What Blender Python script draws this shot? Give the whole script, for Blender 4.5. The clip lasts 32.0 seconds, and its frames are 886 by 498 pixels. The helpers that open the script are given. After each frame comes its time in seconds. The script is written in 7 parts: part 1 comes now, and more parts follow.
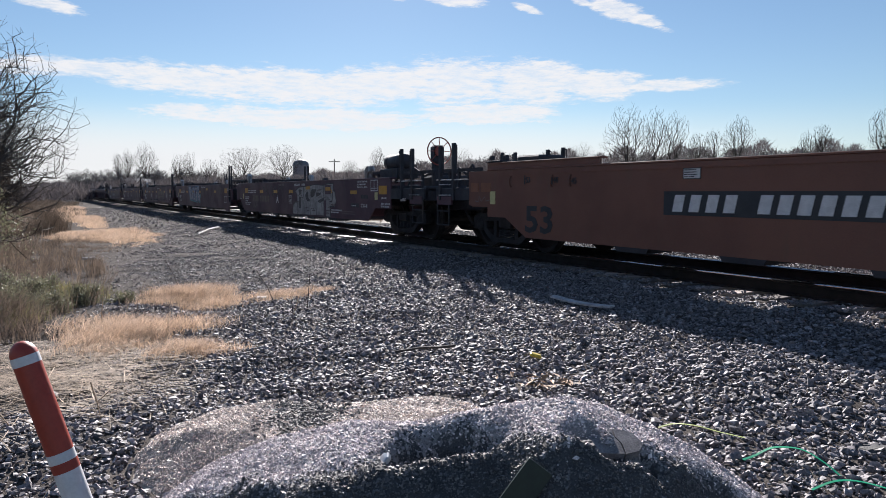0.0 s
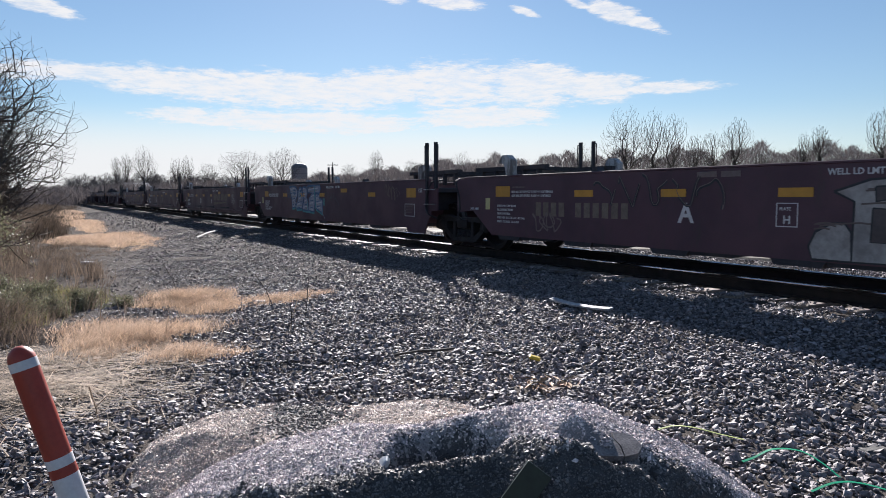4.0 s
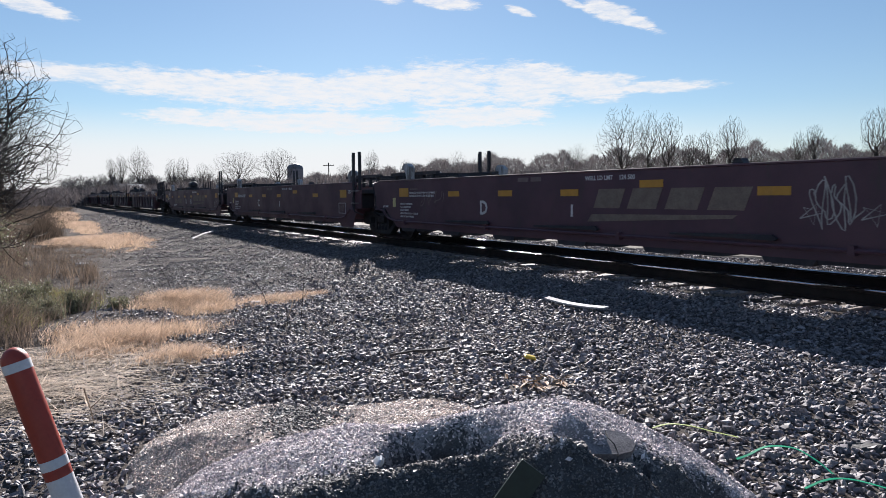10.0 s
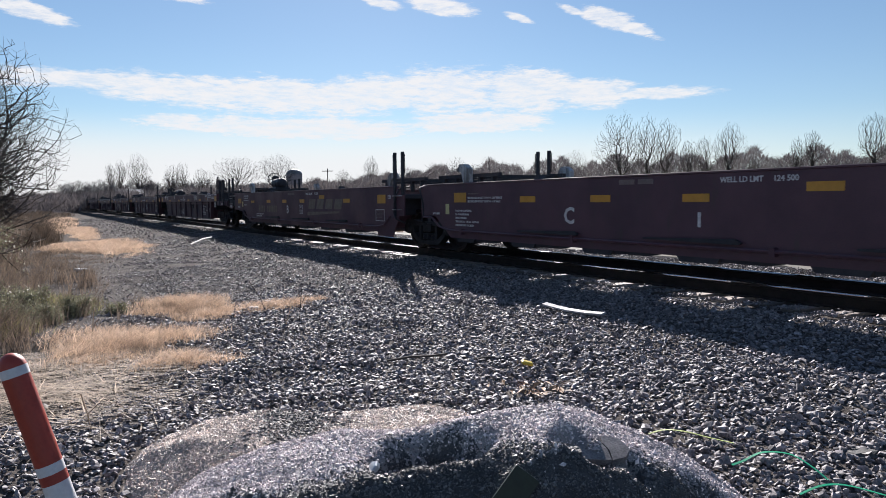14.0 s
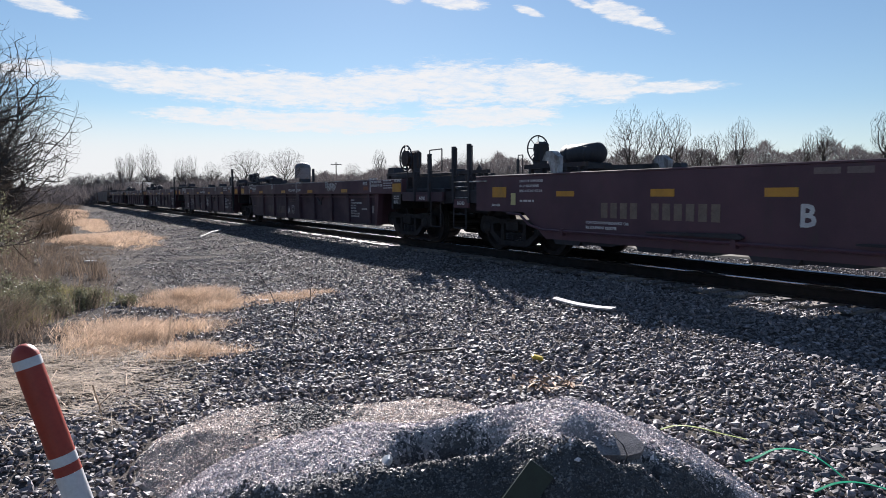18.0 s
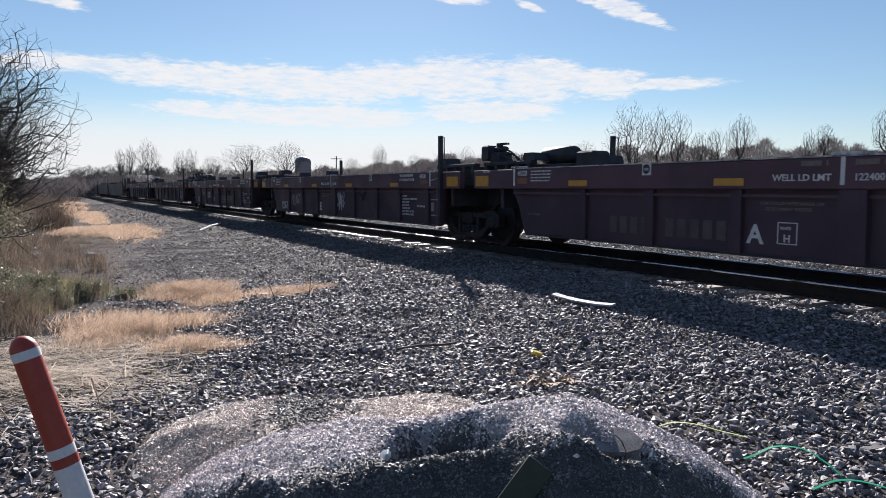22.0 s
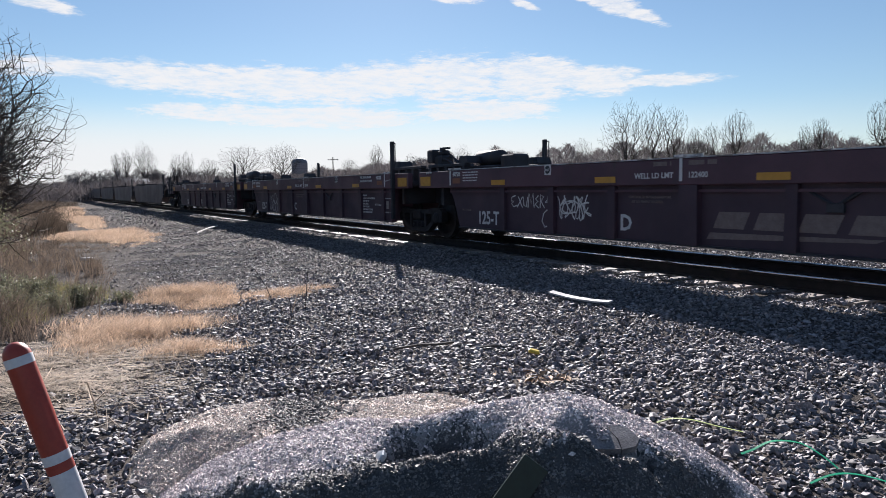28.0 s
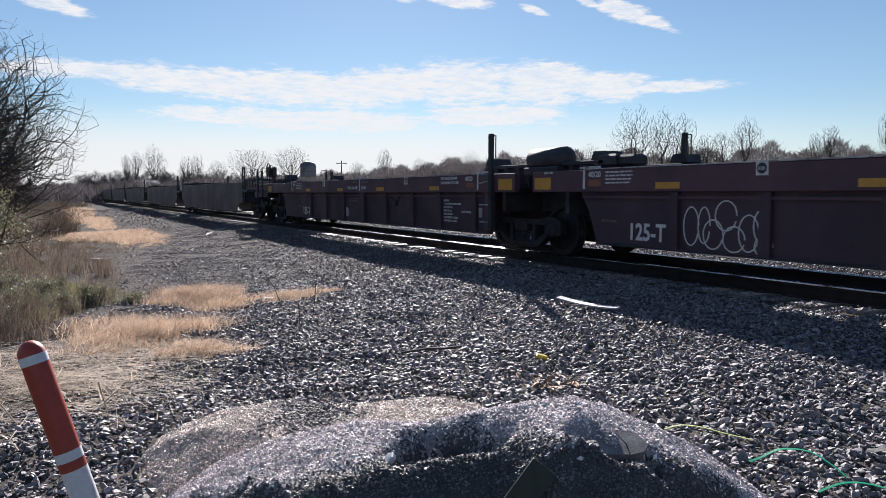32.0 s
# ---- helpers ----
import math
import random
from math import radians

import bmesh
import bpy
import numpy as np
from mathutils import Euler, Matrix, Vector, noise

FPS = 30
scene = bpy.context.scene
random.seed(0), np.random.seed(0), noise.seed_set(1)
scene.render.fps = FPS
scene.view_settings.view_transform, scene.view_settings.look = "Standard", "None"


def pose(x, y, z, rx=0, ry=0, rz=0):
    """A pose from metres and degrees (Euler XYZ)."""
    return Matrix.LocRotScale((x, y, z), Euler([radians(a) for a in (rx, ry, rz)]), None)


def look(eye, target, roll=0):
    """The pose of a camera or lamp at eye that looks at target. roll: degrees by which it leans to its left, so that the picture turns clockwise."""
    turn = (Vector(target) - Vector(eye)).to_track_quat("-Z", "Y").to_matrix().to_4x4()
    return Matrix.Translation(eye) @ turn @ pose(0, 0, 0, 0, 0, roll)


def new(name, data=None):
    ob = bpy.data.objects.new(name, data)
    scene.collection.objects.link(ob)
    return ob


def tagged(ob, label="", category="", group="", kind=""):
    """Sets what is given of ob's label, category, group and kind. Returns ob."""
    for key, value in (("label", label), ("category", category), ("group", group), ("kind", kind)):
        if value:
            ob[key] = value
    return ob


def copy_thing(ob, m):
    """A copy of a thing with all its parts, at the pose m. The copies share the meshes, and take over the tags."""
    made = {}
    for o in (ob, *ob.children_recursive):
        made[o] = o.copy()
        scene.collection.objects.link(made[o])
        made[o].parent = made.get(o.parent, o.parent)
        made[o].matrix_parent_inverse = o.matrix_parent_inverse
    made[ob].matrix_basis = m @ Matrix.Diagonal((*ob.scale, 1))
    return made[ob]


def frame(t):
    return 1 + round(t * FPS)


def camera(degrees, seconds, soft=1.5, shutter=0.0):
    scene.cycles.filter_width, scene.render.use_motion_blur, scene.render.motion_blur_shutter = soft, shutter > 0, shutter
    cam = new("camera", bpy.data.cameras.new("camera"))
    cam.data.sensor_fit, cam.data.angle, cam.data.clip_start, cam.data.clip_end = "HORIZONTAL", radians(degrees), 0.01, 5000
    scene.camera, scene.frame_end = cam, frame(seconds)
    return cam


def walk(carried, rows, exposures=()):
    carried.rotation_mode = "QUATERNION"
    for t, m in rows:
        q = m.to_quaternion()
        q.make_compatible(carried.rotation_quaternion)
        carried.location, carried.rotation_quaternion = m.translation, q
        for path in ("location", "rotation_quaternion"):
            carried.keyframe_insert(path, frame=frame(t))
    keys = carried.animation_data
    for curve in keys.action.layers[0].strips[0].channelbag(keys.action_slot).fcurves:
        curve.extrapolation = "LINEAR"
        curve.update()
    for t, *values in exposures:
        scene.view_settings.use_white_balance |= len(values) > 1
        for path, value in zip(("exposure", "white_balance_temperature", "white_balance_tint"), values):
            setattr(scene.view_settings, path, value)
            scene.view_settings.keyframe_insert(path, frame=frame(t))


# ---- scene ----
# The clip's plan: x runs along the track (the train travels towards +x), y points across it,
# away from the camera, and z = 0 is the top of the rails.
cam = camera(64.98, 32.0, soft=0.7, shutter=0.12)
EYE = (0.0, 0.0, 1.16)
YAW, TILT = 30.323, 4.69
# seconds, yaw, pitch and roll off the first view in degrees, eye's shift in metres
SWAY = [
    (0, 0, -0, 0, -0, 0, 0.0001), (0.5, -0.0288, -0.1073, -0.0921, 0.0036, 0.0019, -0.0002),
    (1, -0.0345, -0.1862, -0.1428, 0.0089, 0.0047, 0.0012), (1.5, 0.0212, -0.2463, -0.169, 0.0119, 0.0067, 0.0013),
    (2, 0.0637, -0.3005, -0.0954, 0.0129, 0.0057, 0.0012), (2.5, 0.0799, -0.2738, -0.0526, 0.0072, 0.0048, 0.0025),
    (3, 0.0752, -0.2114, -0.0469, 0.0008, 0.0006, 0.0012), (3.5, 0.084, -0.176, -0.1293, -0.0009, 0.0008, 0),
    (5.5, 0.1382, -0.4305, -0.3921, 0.0115, 0.0075, 0.003), (6, 0.1375, -0.4303, -0.333, 0.0116, 0.0078, 0.0014),
    (6.5, 0.1558, -0.4216, -0.275, 0.0107, 0.0047, 0.0005), (7, 0.1598, -0.3745, -0.2489, 0.0106, 0.0048, 0.0003),
    (7.5, 0.1726, -0.3503, -0.2594, 0.0104, 0.0061, 0.0012), (8, 0.2264, -0.3453, -0.271, 0.0112, 0.0043, 0.0032),
    (8.5, 0.274, -0.311, -0.3592, 0.0096, 0.0085, 0.0005), (9, 0.3445, -0.2594, -0.4168, 0.0087, 0.0067, -0.0017),
    (9.5, 0.3645, -0.1904, -0.4565, 0.0101, 0.0083, -0.0004), (10, 0.3962, -0.2283, -0.4625, 0.0118, 0.0106, -0.0007),
    (10.5, 0.4146, -0.2801, -0.3776, 0.0142, 0.0094, 0.0005), (11, 0.4514, -0.3356, -0.3493, 0.0206, 0.0099, 0.0031),
    (11.5, 0.4696, -0.346, -0.3582, 0.0213, 0.0149, 0.0009), (12, 0.5543, -0.3384, -0.3994, 0.0189, 0.0141, -0.0002),
    (12.5, 0.5739, -0.3872, -0.4273, 0.022, 0.0122, -0.0004), (13, 0.5499, -0.4793, -0.4045, 0.0269, 0.0123, 0.0005),
    (13.5, 0.5125, -0.6091, -0.3533, 0.0324, 0.0097, 0.0029), (14, 0.4943, -0.7007, -0.4028, 0.0347, 0.0137, 0.0028),
    (14.5, 0.5864, -0.7443, -0.3095, 0.0339, 0.0187, 0.0019), (16.5, 0.3526, -0.5364, 0.2092, 0.0166, 0.009, 0.0018),
    (17, 0.0918, -0.4385, 0.1115, 0.0041, 0.0029, 0.0005), (17.5, -0.1236, -0.3047, -0.0569, 0.0011, 0.0027, -0.002),
    (18, -0.158, -0.2149, -0.1574, 0.0027, 0.003, -0.0031), (18.5, -0.1057, -0.1745, -0.1066, 0.0108, 0.0075, -0.0032),
    (19, -0.0154, -0.19, 0.0034, 0.0138, 0.0074, -0.0035), (19.5, 0.0274, -0.1977, 0.0566, 0.0143, 0.0022, 0.0009),
    (20, 0.0226, -0.1355, 0.1329, 0.0088, 0.0013, -0.0029), (20.5, -0.0124, 0.0031, 0.1873, 0.0087, -0.0011, -0.0047),
    (21, -0.0464, 0.1661, 0.2627, 0.0065, 0.0001, -0.0044), (21.5, -0.1176, 0.2224, 0.302, 0.0004, 0.0011, -0.0055),
    (22, -0.1359, 0.1879, 0.2822, -0.0053, 0.0058, -0.0041), (22.5, -0.0985, 0.1655, 0.2795, -0.0049, 0.009, -0.0014),
    (23, -0.0029, 0.1723, 0.1827, -0.0015, 0.0103, -0.0056), (23.5, 0.0847, 0.2491, 0.1014, -0.0006, 0.0121, -0.0061),
    (24, 0.1569, 0.2506, -0.0302, -0.0053, 0.0077, -0.008), (24.5, 0.1342, 0.2033, -0.1647, -0.0061, 0.0029, -0.0024),
    (25, 0.0188, 0.0688, -0.3413, -0.0087, 0.0086, -0.0028), (25.5, -0.0166, -0.0476, -0.46, -0.005, 0.0234, -0.0019),
    (27.5, 0.0856, 0.2169, -0.688, -0.0073, 0.0305, -0.0089), (28, 0.0277, 0.2423, -0.5558, -0.0008, 0.0283, -0.0042),
    (28.5, -0.0938, 0.1681, -0.3016, 0.0064, 0.0242, -0.0056), (29, -0.2495, 0.0937, -0.0411, 0.0042, 0.0148, -0.0047),
    (29.5, -0.4481, 0.0336, 0.1915, 0.0011, 0.0084, -0.0061), (30, -0.5961, 0.0015, 0.3548, -0.0016, 0.0023, -0.0066),
    (30.5, -0.6835, -0.0158, 0.3172, 0.0024, 0.0024, -0.0034), (31, -0.7172, -0.0891, 0.1888, 0.0099, 0.0033, -0.0032),
    (31.5, -0.6614, -0.1303, 0.0674, 0.0113, 0.0045, -0.0038), (32, -0.5709, -0.1279, -0.005, 0.0093, 0.0049, -0.0046),
]


def view(yaw, tilt, lean, dx, dy, dz):
    a, b = radians(YAW + yaw), radians(TILT + tilt)
    eye = Vector(EYE) + Vector((dx, dy, dz))
    way = Vector((-math.cos(a) * math.cos(b), math.sin(a) * math.cos(b), -math.sin(b)))
    return look(eye, eye + 10 * way, lean)


walk(cam, [(row[0], view(*row[1:])) for row in SWAY], [(0, 1.5, 6330, 10), (32, 1.5, 6330, 10)])

# ---- light ----
SUN_EL, SUN_BEARING = 25.3, 25.3      # degrees up; degrees from the track's far end towards +y
sun_way = Vector((-math.cos(radians(SUN_BEARING)) * math.cos(radians(SUN_EL)),
                  math.sin(radians(SUN_BEARING)) * math.cos(radians(SUN_EL)), math.sin(radians(SUN_EL))))
sun = new("sun", bpy.data.lights.new("sun", "SUN"))
sun.data.energy, sun.data.angle, sun.data.color = 5.0, radians(0.55), (1.0, 0.93, 0.885)
sun.matrix_world = look(tuple(60 * sun_way), (0, 0, 0))

world = bpy.data.worlds.new("sky")
scene.world = world
world.use_nodes = True


class Nodes:
    """Short ways to add and link nodes."""

    def __init__(self, tree):
        self.tree = tree

    def add(self, kind):
        return self.tree.nodes.new(kind)

    def feed(self, socket, value):
        if isinstance(value, bpy.types.NodeSocket):
            self.tree.links.new(value, socket)
        else:
            socket.default_value = value

    def math(self, op, a, b=0.0, c=0.0):
        n = self.add("ShaderNodeMath")
        n.operation = op
        for s, v in zip(n.inputs, (a, b, c)):
            self.feed(s, v)
        return n.outputs[0]

    def mix(self, fac, a, b, blend="MIX"):
        n = self.add("ShaderNodeMix")
        n.data_type, n.blend_type = "RGBA", blend
        self.feed(n.inputs[0], fac)
        self.feed(n.inputs[6], a)
        self.feed(n.inputs[7], b)
        return n.outputs[2]

    def noise(self, vector, scale, detail=4.0, rough=0.55):
        n = self.add("ShaderNodeTexNoise")
        n.inputs["Scale"].default_value, n.inputs["Detail"].default_value = scale, detail
        n.inputs["Roughness"].default_value = rough
        if vector is not None:
            self.feed(n.inputs["Vector"], vector)
        return n.outputs["Fac"]

    def ramp(self, value, lo, hi, a=0.0, b=1.0):
        n = self.add("ShaderNodeMapRange")
        n.interpolation_type = "SMOOTHSTEP"
        self.feed(n.inputs[0], value)
        for s, v in zip(n.inputs[1:5], (lo, hi, a, b)):
            self.feed(s, v)
        return n.outputs[0]


def make_sky():
    k = Nodes(world.node_tree)
    k.tree.nodes.clear()
    sky = k.add("ShaderNodeTexSky")
    sky.sky_type, sky.sun_disc = "NISHITA", False
    sky.sun_elevation = radians(SUN_EL)
    sky.sun_rotation = math.atan2(sun_way.x, sun_way.y)
    sky.air_density, sky.dust_density, sky.ozone_density = 1.0, 0.06, 3.2
    way = k.add("ShaderNodeTexCoord").outputs["Generated"]
    xyz = k.add("ShaderNodeSeparateXYZ")
    k.feed(xyz.inputs[0], way)
    x, y, z = xyz.outputs
    # bearing from the track's far end and height over the horizon, in degrees
    bear = k.math("MULTIPLY", k.math("ARCTAN2", y, k.math("MULTIPLY", x, -1.0)), 57.2958)
    high = k.math("MULTIPLY", k.math("ARCSINE", z), 57.2958)
    wisp = k.add("ShaderNodeMapping")
    wisp.inputs["Scale"].default_value = (7.0, 7.0, 34.0)
    k.feed(wisp.inputs[0], way)
    soft = k.noise(wisp.outputs[0], 1.0, 7.0, 0.6)
    fine = k.noise(wisp.outputs[0], 5.0, 8.0, 0.7)
    grain = k.math("ADD", k.math("MULTIPLY", soft, 0.55), k.math("MULTIPLY", fine, 0.45))

    def bank(b, h, wide, tall, lift=0.0):
        # an oval cloud bank with ragged edges
        u = k.math("DIVIDE", k.math("SUBTRACT", bear, b), wide)
        v = k.math("DIVIDE", k.math("SUBTRACT", high, k.math("ADD", h, k.math("MULTIPLY", k.math("SUBTRACT", bear, b), lift))), tall)
        far = k.math("SQRT", k.math("ADD", k.math("MULTIPLY", u, u), k.math("MULTIPLY", v, v)))
        body = k.math("SUBTRACT", 1.0, far)
        body = k.math("ADD", body, k.math("MULTIPLY", k.math("SUBTRACT", grain, 0.5), 2.5))
        return k.ramp(body, 0.02, 0.5)

    cover = None
    for spec in ((3.0, 8.9, 8.0, 0.9, 0.0), (11.0, 8.5, 10.0, 1.4, -0.04), (18.0, 8.2, 9.0, 1.8, -0.02), (24.5, 8.3, 7.0, 2.1, 0.03), (31.5, 8.8, 6.5, 2.4, 0.04),
                 (37.5, 8.7, 5.5, 2.2, -0.05), (42.5, 8.3, 4.5, 1.4, -0.08), (47.5, 8.1, 4.5, 0.6, 0.0), (10.0, 6.3, 3.0, 0.5, 0.0), (20.0, 5.8, 16.0, 1.1, 0.0), (33.0, 6.2, 8.0, 1.2, 0.0),
                 (0.8, 13.2, 3.2, 0.7, -0.25), (9.5, 15.3, 3.5, 0.5, -0.1), (26.0, 15.5, 2.0, 0.5, -0.2), (31.0, 15.2, 3.0, 0.8, -0.15), (43.8, 14.0, 2.6, 0.9, -0.35),
                 (46.0, 13.0, 2.2, 0.6, -0.35), (37.0, 14.3, 1.4, 0.4, -0.3), (41.0, 14.8, 1.4, 0.4, -0.3)):
        one = bank(*spec)
        cover = one if cover is None else k.math("MAXIMUM", cover, one)
    veil = k.ramp(high, 7.2, 2.6, 0.0, 0.9)
    veil = k.math("MULTIPLY", veil, k.ramp(k.math("ABSOLUTE", k.math("SUBTRACT", bear, 14.0)), 14.0, 62.0, 1.0, 0.04))
    cover = k.math("MAXIMUM", k.math("MULTIPLY", cover, k.ramp(fine, 0.30, 0.62, 0.55, 1.0)), veil)
    haze = k.mix(0.14, sky.outputs[0], (3.2, 4.8, 7.4, 1))
    colour = k.mix(cover, haze, (9.15, 9.05, 9.15, 1))
    back = k.add("ShaderNodeBackground")
    k.feed(back.inputs[0], colour)
    back.inputs[1].default_value = 0.0345
    k.feed(k.add("ShaderNodeOutputWorld").inputs[0], back.outputs[0])


make_sky()


# ---- materials ----
def surface(name, base, other, rough=0.7, metal=0.0, grain=30.0, blotch=2.5, bump=0.3, dirt=None, dirt_at=0.62, per="", deep=0.004, thin=0.0, spec=0.5):
    """A procedural surface: two colours mixed by a fine and a coarse noise, with relief and, if given, stains."""
    m = bpy.data.materials.new(name)
    m.use_nodes = True
    k = Nodes(m.node_tree)
    k.tree.nodes.clear()
    at = k.add("ShaderNodeTexCoord").outputs["Object"]
    fine, coarse = k.noise(at, grain, 5.0, 0.6), k.noise(at, blotch, 4.0, 0.6)
    fac = k.math("ADD", k.math("MULTIPLY", fine, 0.5), k.math("MULTIPLY", coarse, 0.5))
    colour = k.mix(k.ramp(fac, 0.35, 0.65), (*base, 1), (*other, 1))
    if per:
        rnd = k.add("ShaderNodeObjectInfo").outputs["Random"] if per == "object" else k.add("ShaderNodeNewGeometry").outputs["Random Per Island"]
        colour = k.mix(1.0, colour, k.mix(rnd, (0.45, 0.45, 0.46, 1), (1.5, 1.45, 1.4, 1)), "MULTIPLY")
    if dirt:
        streak = k.add("ShaderNodeMapping")
        streak.inputs["Scale"].default_value = (1.6, 1.6, 0.35)
        k.feed(streak.inputs[0], at)
        spot = k.ramp(k.noise(streak.outputs[0], 3.0, 8.0, 0.7), dirt_at - 0.08, dirt_at + 0.1, 0.0, 0.8)
        colour = k.mix(spot, colour, (*dirt, 1))
    s = k.add("ShaderNodeBsdfPrincipled")
    k.feed(s.inputs["Base Color"], colour)
    k.feed(s.inputs["Roughness"], k.ramp(coarse, 0.3, 0.7, rough - 0.08, min(1.0, rough + 0.08)))
    s.inputs["Metallic"].default_value = metal
    s.inputs["Specular IOR Level"].default_value = spec
    if bump:
        b = k.add("ShaderNodeBump")
        b.inputs["Strength"].default_value, b.inputs["Distance"].default_value = bump, deep
        k.feed(b.inputs["Height"], fac)
        k.feed(s.inputs["Normal"], b.outputs[0])
    out = s.outputs[0]
    if thin:
        # leaves and blades let light through
        glow = k.add("ShaderNodeBsdfTranslucent")
        k.feed(glow.inputs[0], colour)
        both = k.add("ShaderNodeMixShader")
        both.inputs[0].default_value = thin
        k.feed(both.inputs[1], out)
        k.feed(both.inputs[2], glow.outputs[0])
        out = both.outputs[0]
    k.feed(k.add("ShaderNodeOutputMaterial").inputs[0], out)
    return m


M_RED = surface("mineral_red_paint", (0.080, 0.033, 0.050), (0.056, 0.026, 0.039), 0.55, grain=60, blotch=1.2, bump=0.15, dirt=(0.05, 0.035, 0.035))
# Red paint darkened for shade on recessed webs, ribs and sills, plus stains.
M_WEB = surface("shaded_grimy_red_paint", (0.048, 0.023, 0.038), (0.032, 0.018, 0.030), 0.6, grain=60, blotch=1.2, bump=0.15, dirt=(0.042, 0.027, 0.038))
M_ORANGE = surface("faded_orange_paint", (0.164, 0.064, 0.041), (0.123, 0.050, 0.035), 0.6, grain=50, blotch=1.0, bump=0.15, dirt=(0.12, 0.06, 0.04))
M_GREYWELL = surface("faded_grey_brown_paint", (0.128, 0.098, 0.093), (0.093, 0.072, 0.068), 0.65, grain=50, blotch=0.8, bump=0.15, dirt=(0.09, 0.06, 0.055))
M_STEEL = surface("dark_grimy_steel", (0.032, 0.032, 0.041), (0.019, 0.019, 0.026), 0.65, 0.2, grain=40, blotch=3, bump=0.3, dirt=(0.05, 0.03, 0.02))
M_CAST = surface("rusty_cast_steel", (0.019, 0.018, 0.022), (0.011, 0.009, 0.011), 0.75, 0.1, grain=40, blotch=4, bump=0.4)
M_WHEEL = surface("wheel_steel", (0.019, 0.015, 0.017), (0.011, 0.009, 0.011), 0.6, 0.3, grain=30, blotch=4, bump=0.2)
M_TREAD = surface("polished_steel", (0.55, 0.55, 0.56), (0.42, 0.42, 0.44), 0.14, 1.0, grain=80, blotch=8, bump=0.0)
M_WORN = surface("worn_wheel_tread", (0.10, 0.095, 0.095), (0.06, 0.056, 0.056), 0.45, 0.8, grain=80, blotch=8, bump=0.0)
M_RAILSIDE = surface("rusty_rail_steel", (0.018, 0.013, 0.013), (0.010, 0.009, 0.010), 0.85, 0.2, grain=60, blotch=5, bump=0.4)
M_YELLOW = surface("yellow_reflective_sheet", (0.50, 0.25, 0.03), (0.40, 0.20, 0.028), 0.45, grain=120, blotch=8, bump=0.05, dirt=(0.3, 0.17, 0.05))
M_WHITE = surface("white_lettering_paint", (0.60, 0.59, 0.60), (0.44, 0.43, 0.44), 0.6, grain=90, blotch=10, bump=0.0)
M_DIM = surface("faded_lettering_paint", (0.17, 0.13, 0.125), (0.12, 0.09, 0.088), 0.65, grain=90, blotch=10, bump=0.0)
M_MARK = surface("faded_cream_mark", (0.185, 0.145, 0.115), (0.125, 0.095, 0.08), 0.65, grain=40, blotch=6, bump=0.0)
M_BLACKPAINT = surface("black_paint_panel", (0.020, 0.022, 0.030), (0.014, 0.015, 0.02), 0.5, grain=60, blotch=5, bump=0.05)
M_GALV = surface("pale_worn_casting", (0.46, 0.47, 0.49), (0.30, 0.30, 0.31), 0.6, 0.1, grain=30, blotch=9, bump=0.3, dirt=(0.06, 0.045, 0.04), dirt_at=0.50)
M_CREAM = surface("cream_sticker", (0.55, 0.50, 0.24), (0.45, 0.40, 0.2), 0.5, grain=60, blotch=10, bump=0.0)
M_SILVER = surface("silver_spray_paint", (0.36, 0.345, 0.34), (0.20, 0.185, 0.185), 0.55, 0.1, grain=9, blotch=3, bump=0.0)
M_BLUESPRAY = surface("blue_spray_paint", (0.035, 0.115, 0.24), (0.025, 0.07, 0.16), 0.5, grain=25, blotch=3, bump=0.0)
M_LETTERHOLE = surface("thin_dark_overspray", (0.075, 0.06, 0.062), (0.05, 0.04, 0.043), 0.55, grain=25, blotch=3, bump=0.0)
M_TEALDIM = surface("faded_teal_spray_paint", (0.05, 0.10, 0.10), (0.04, 0.07, 0.07), 0.5, grain=25, blotch=3, bump=0.0)
M_TEAL = surface("teal_spray_paint", (0.06, 0.30, 0.30), (0.04, 0.2, 0.22), 0.5, grain=25, blotch=3, bump=0.0)
M_PALESPRAY = surface("pale_lilac_spray_paint", (0.36, 0.38, 0.46), (0.17, 0.185, 0.26), 0.5, grain=18, blotch=2.5, bump=0.0)
M_TIE = surface("weathered_tie_wood", (0.246, 0.212, 0.194), (0.117, 0.099, 0.088), 0.7, grain=25, blotch=6, bump=0.6, per="object")
M_BALLAST = surface("ballast_stone", (0.261, 0.242, 0.260), (0.083, 0.078, 0.084), 0.66, spec=0.34, grain=60, blotch=20, bump=0.35, per="island", deep=0.003)
M_GROUND = surface("gravel_ground", (0.104, 0.091, 0.084), (0.049, 0.044, 0.042), 0.95, spec=0.02, grain=45, blotch=3, bump=1.0, deep=0.03)
# Ground beyond the track, darkened to stand in for shaded ballast.
M_SHADEBED = surface("shade_dark_ground", (0.026, 0.025, 0.025), (0.014, 0.014, 0.015), 0.95, spec=0.02, grain=45, blotch=3, bump=1.0, deep=0.03)
M_FIELD = surface("dry_field", (0.093, 0.075, 0.054), (0.060, 0.049, 0.037), 0.95, spec=0.02, grain=3, blotch=0.08, bump=0.6, deep=0.05)
M_FARBANK = surface("pale_dry_bank", (0.164, 0.152, 0.132), (0.114, 0.104, 0.091), 0.9, spec=0.1, grain=8, blotch=0.8, bump=0.5, deep=0.02)
M_BARK = surface("grey_bark", (0.064, 0.053, 0.045), (0.036, 0.031, 0.027), 0.9, grain=30, blotch=3, bump=0.3)
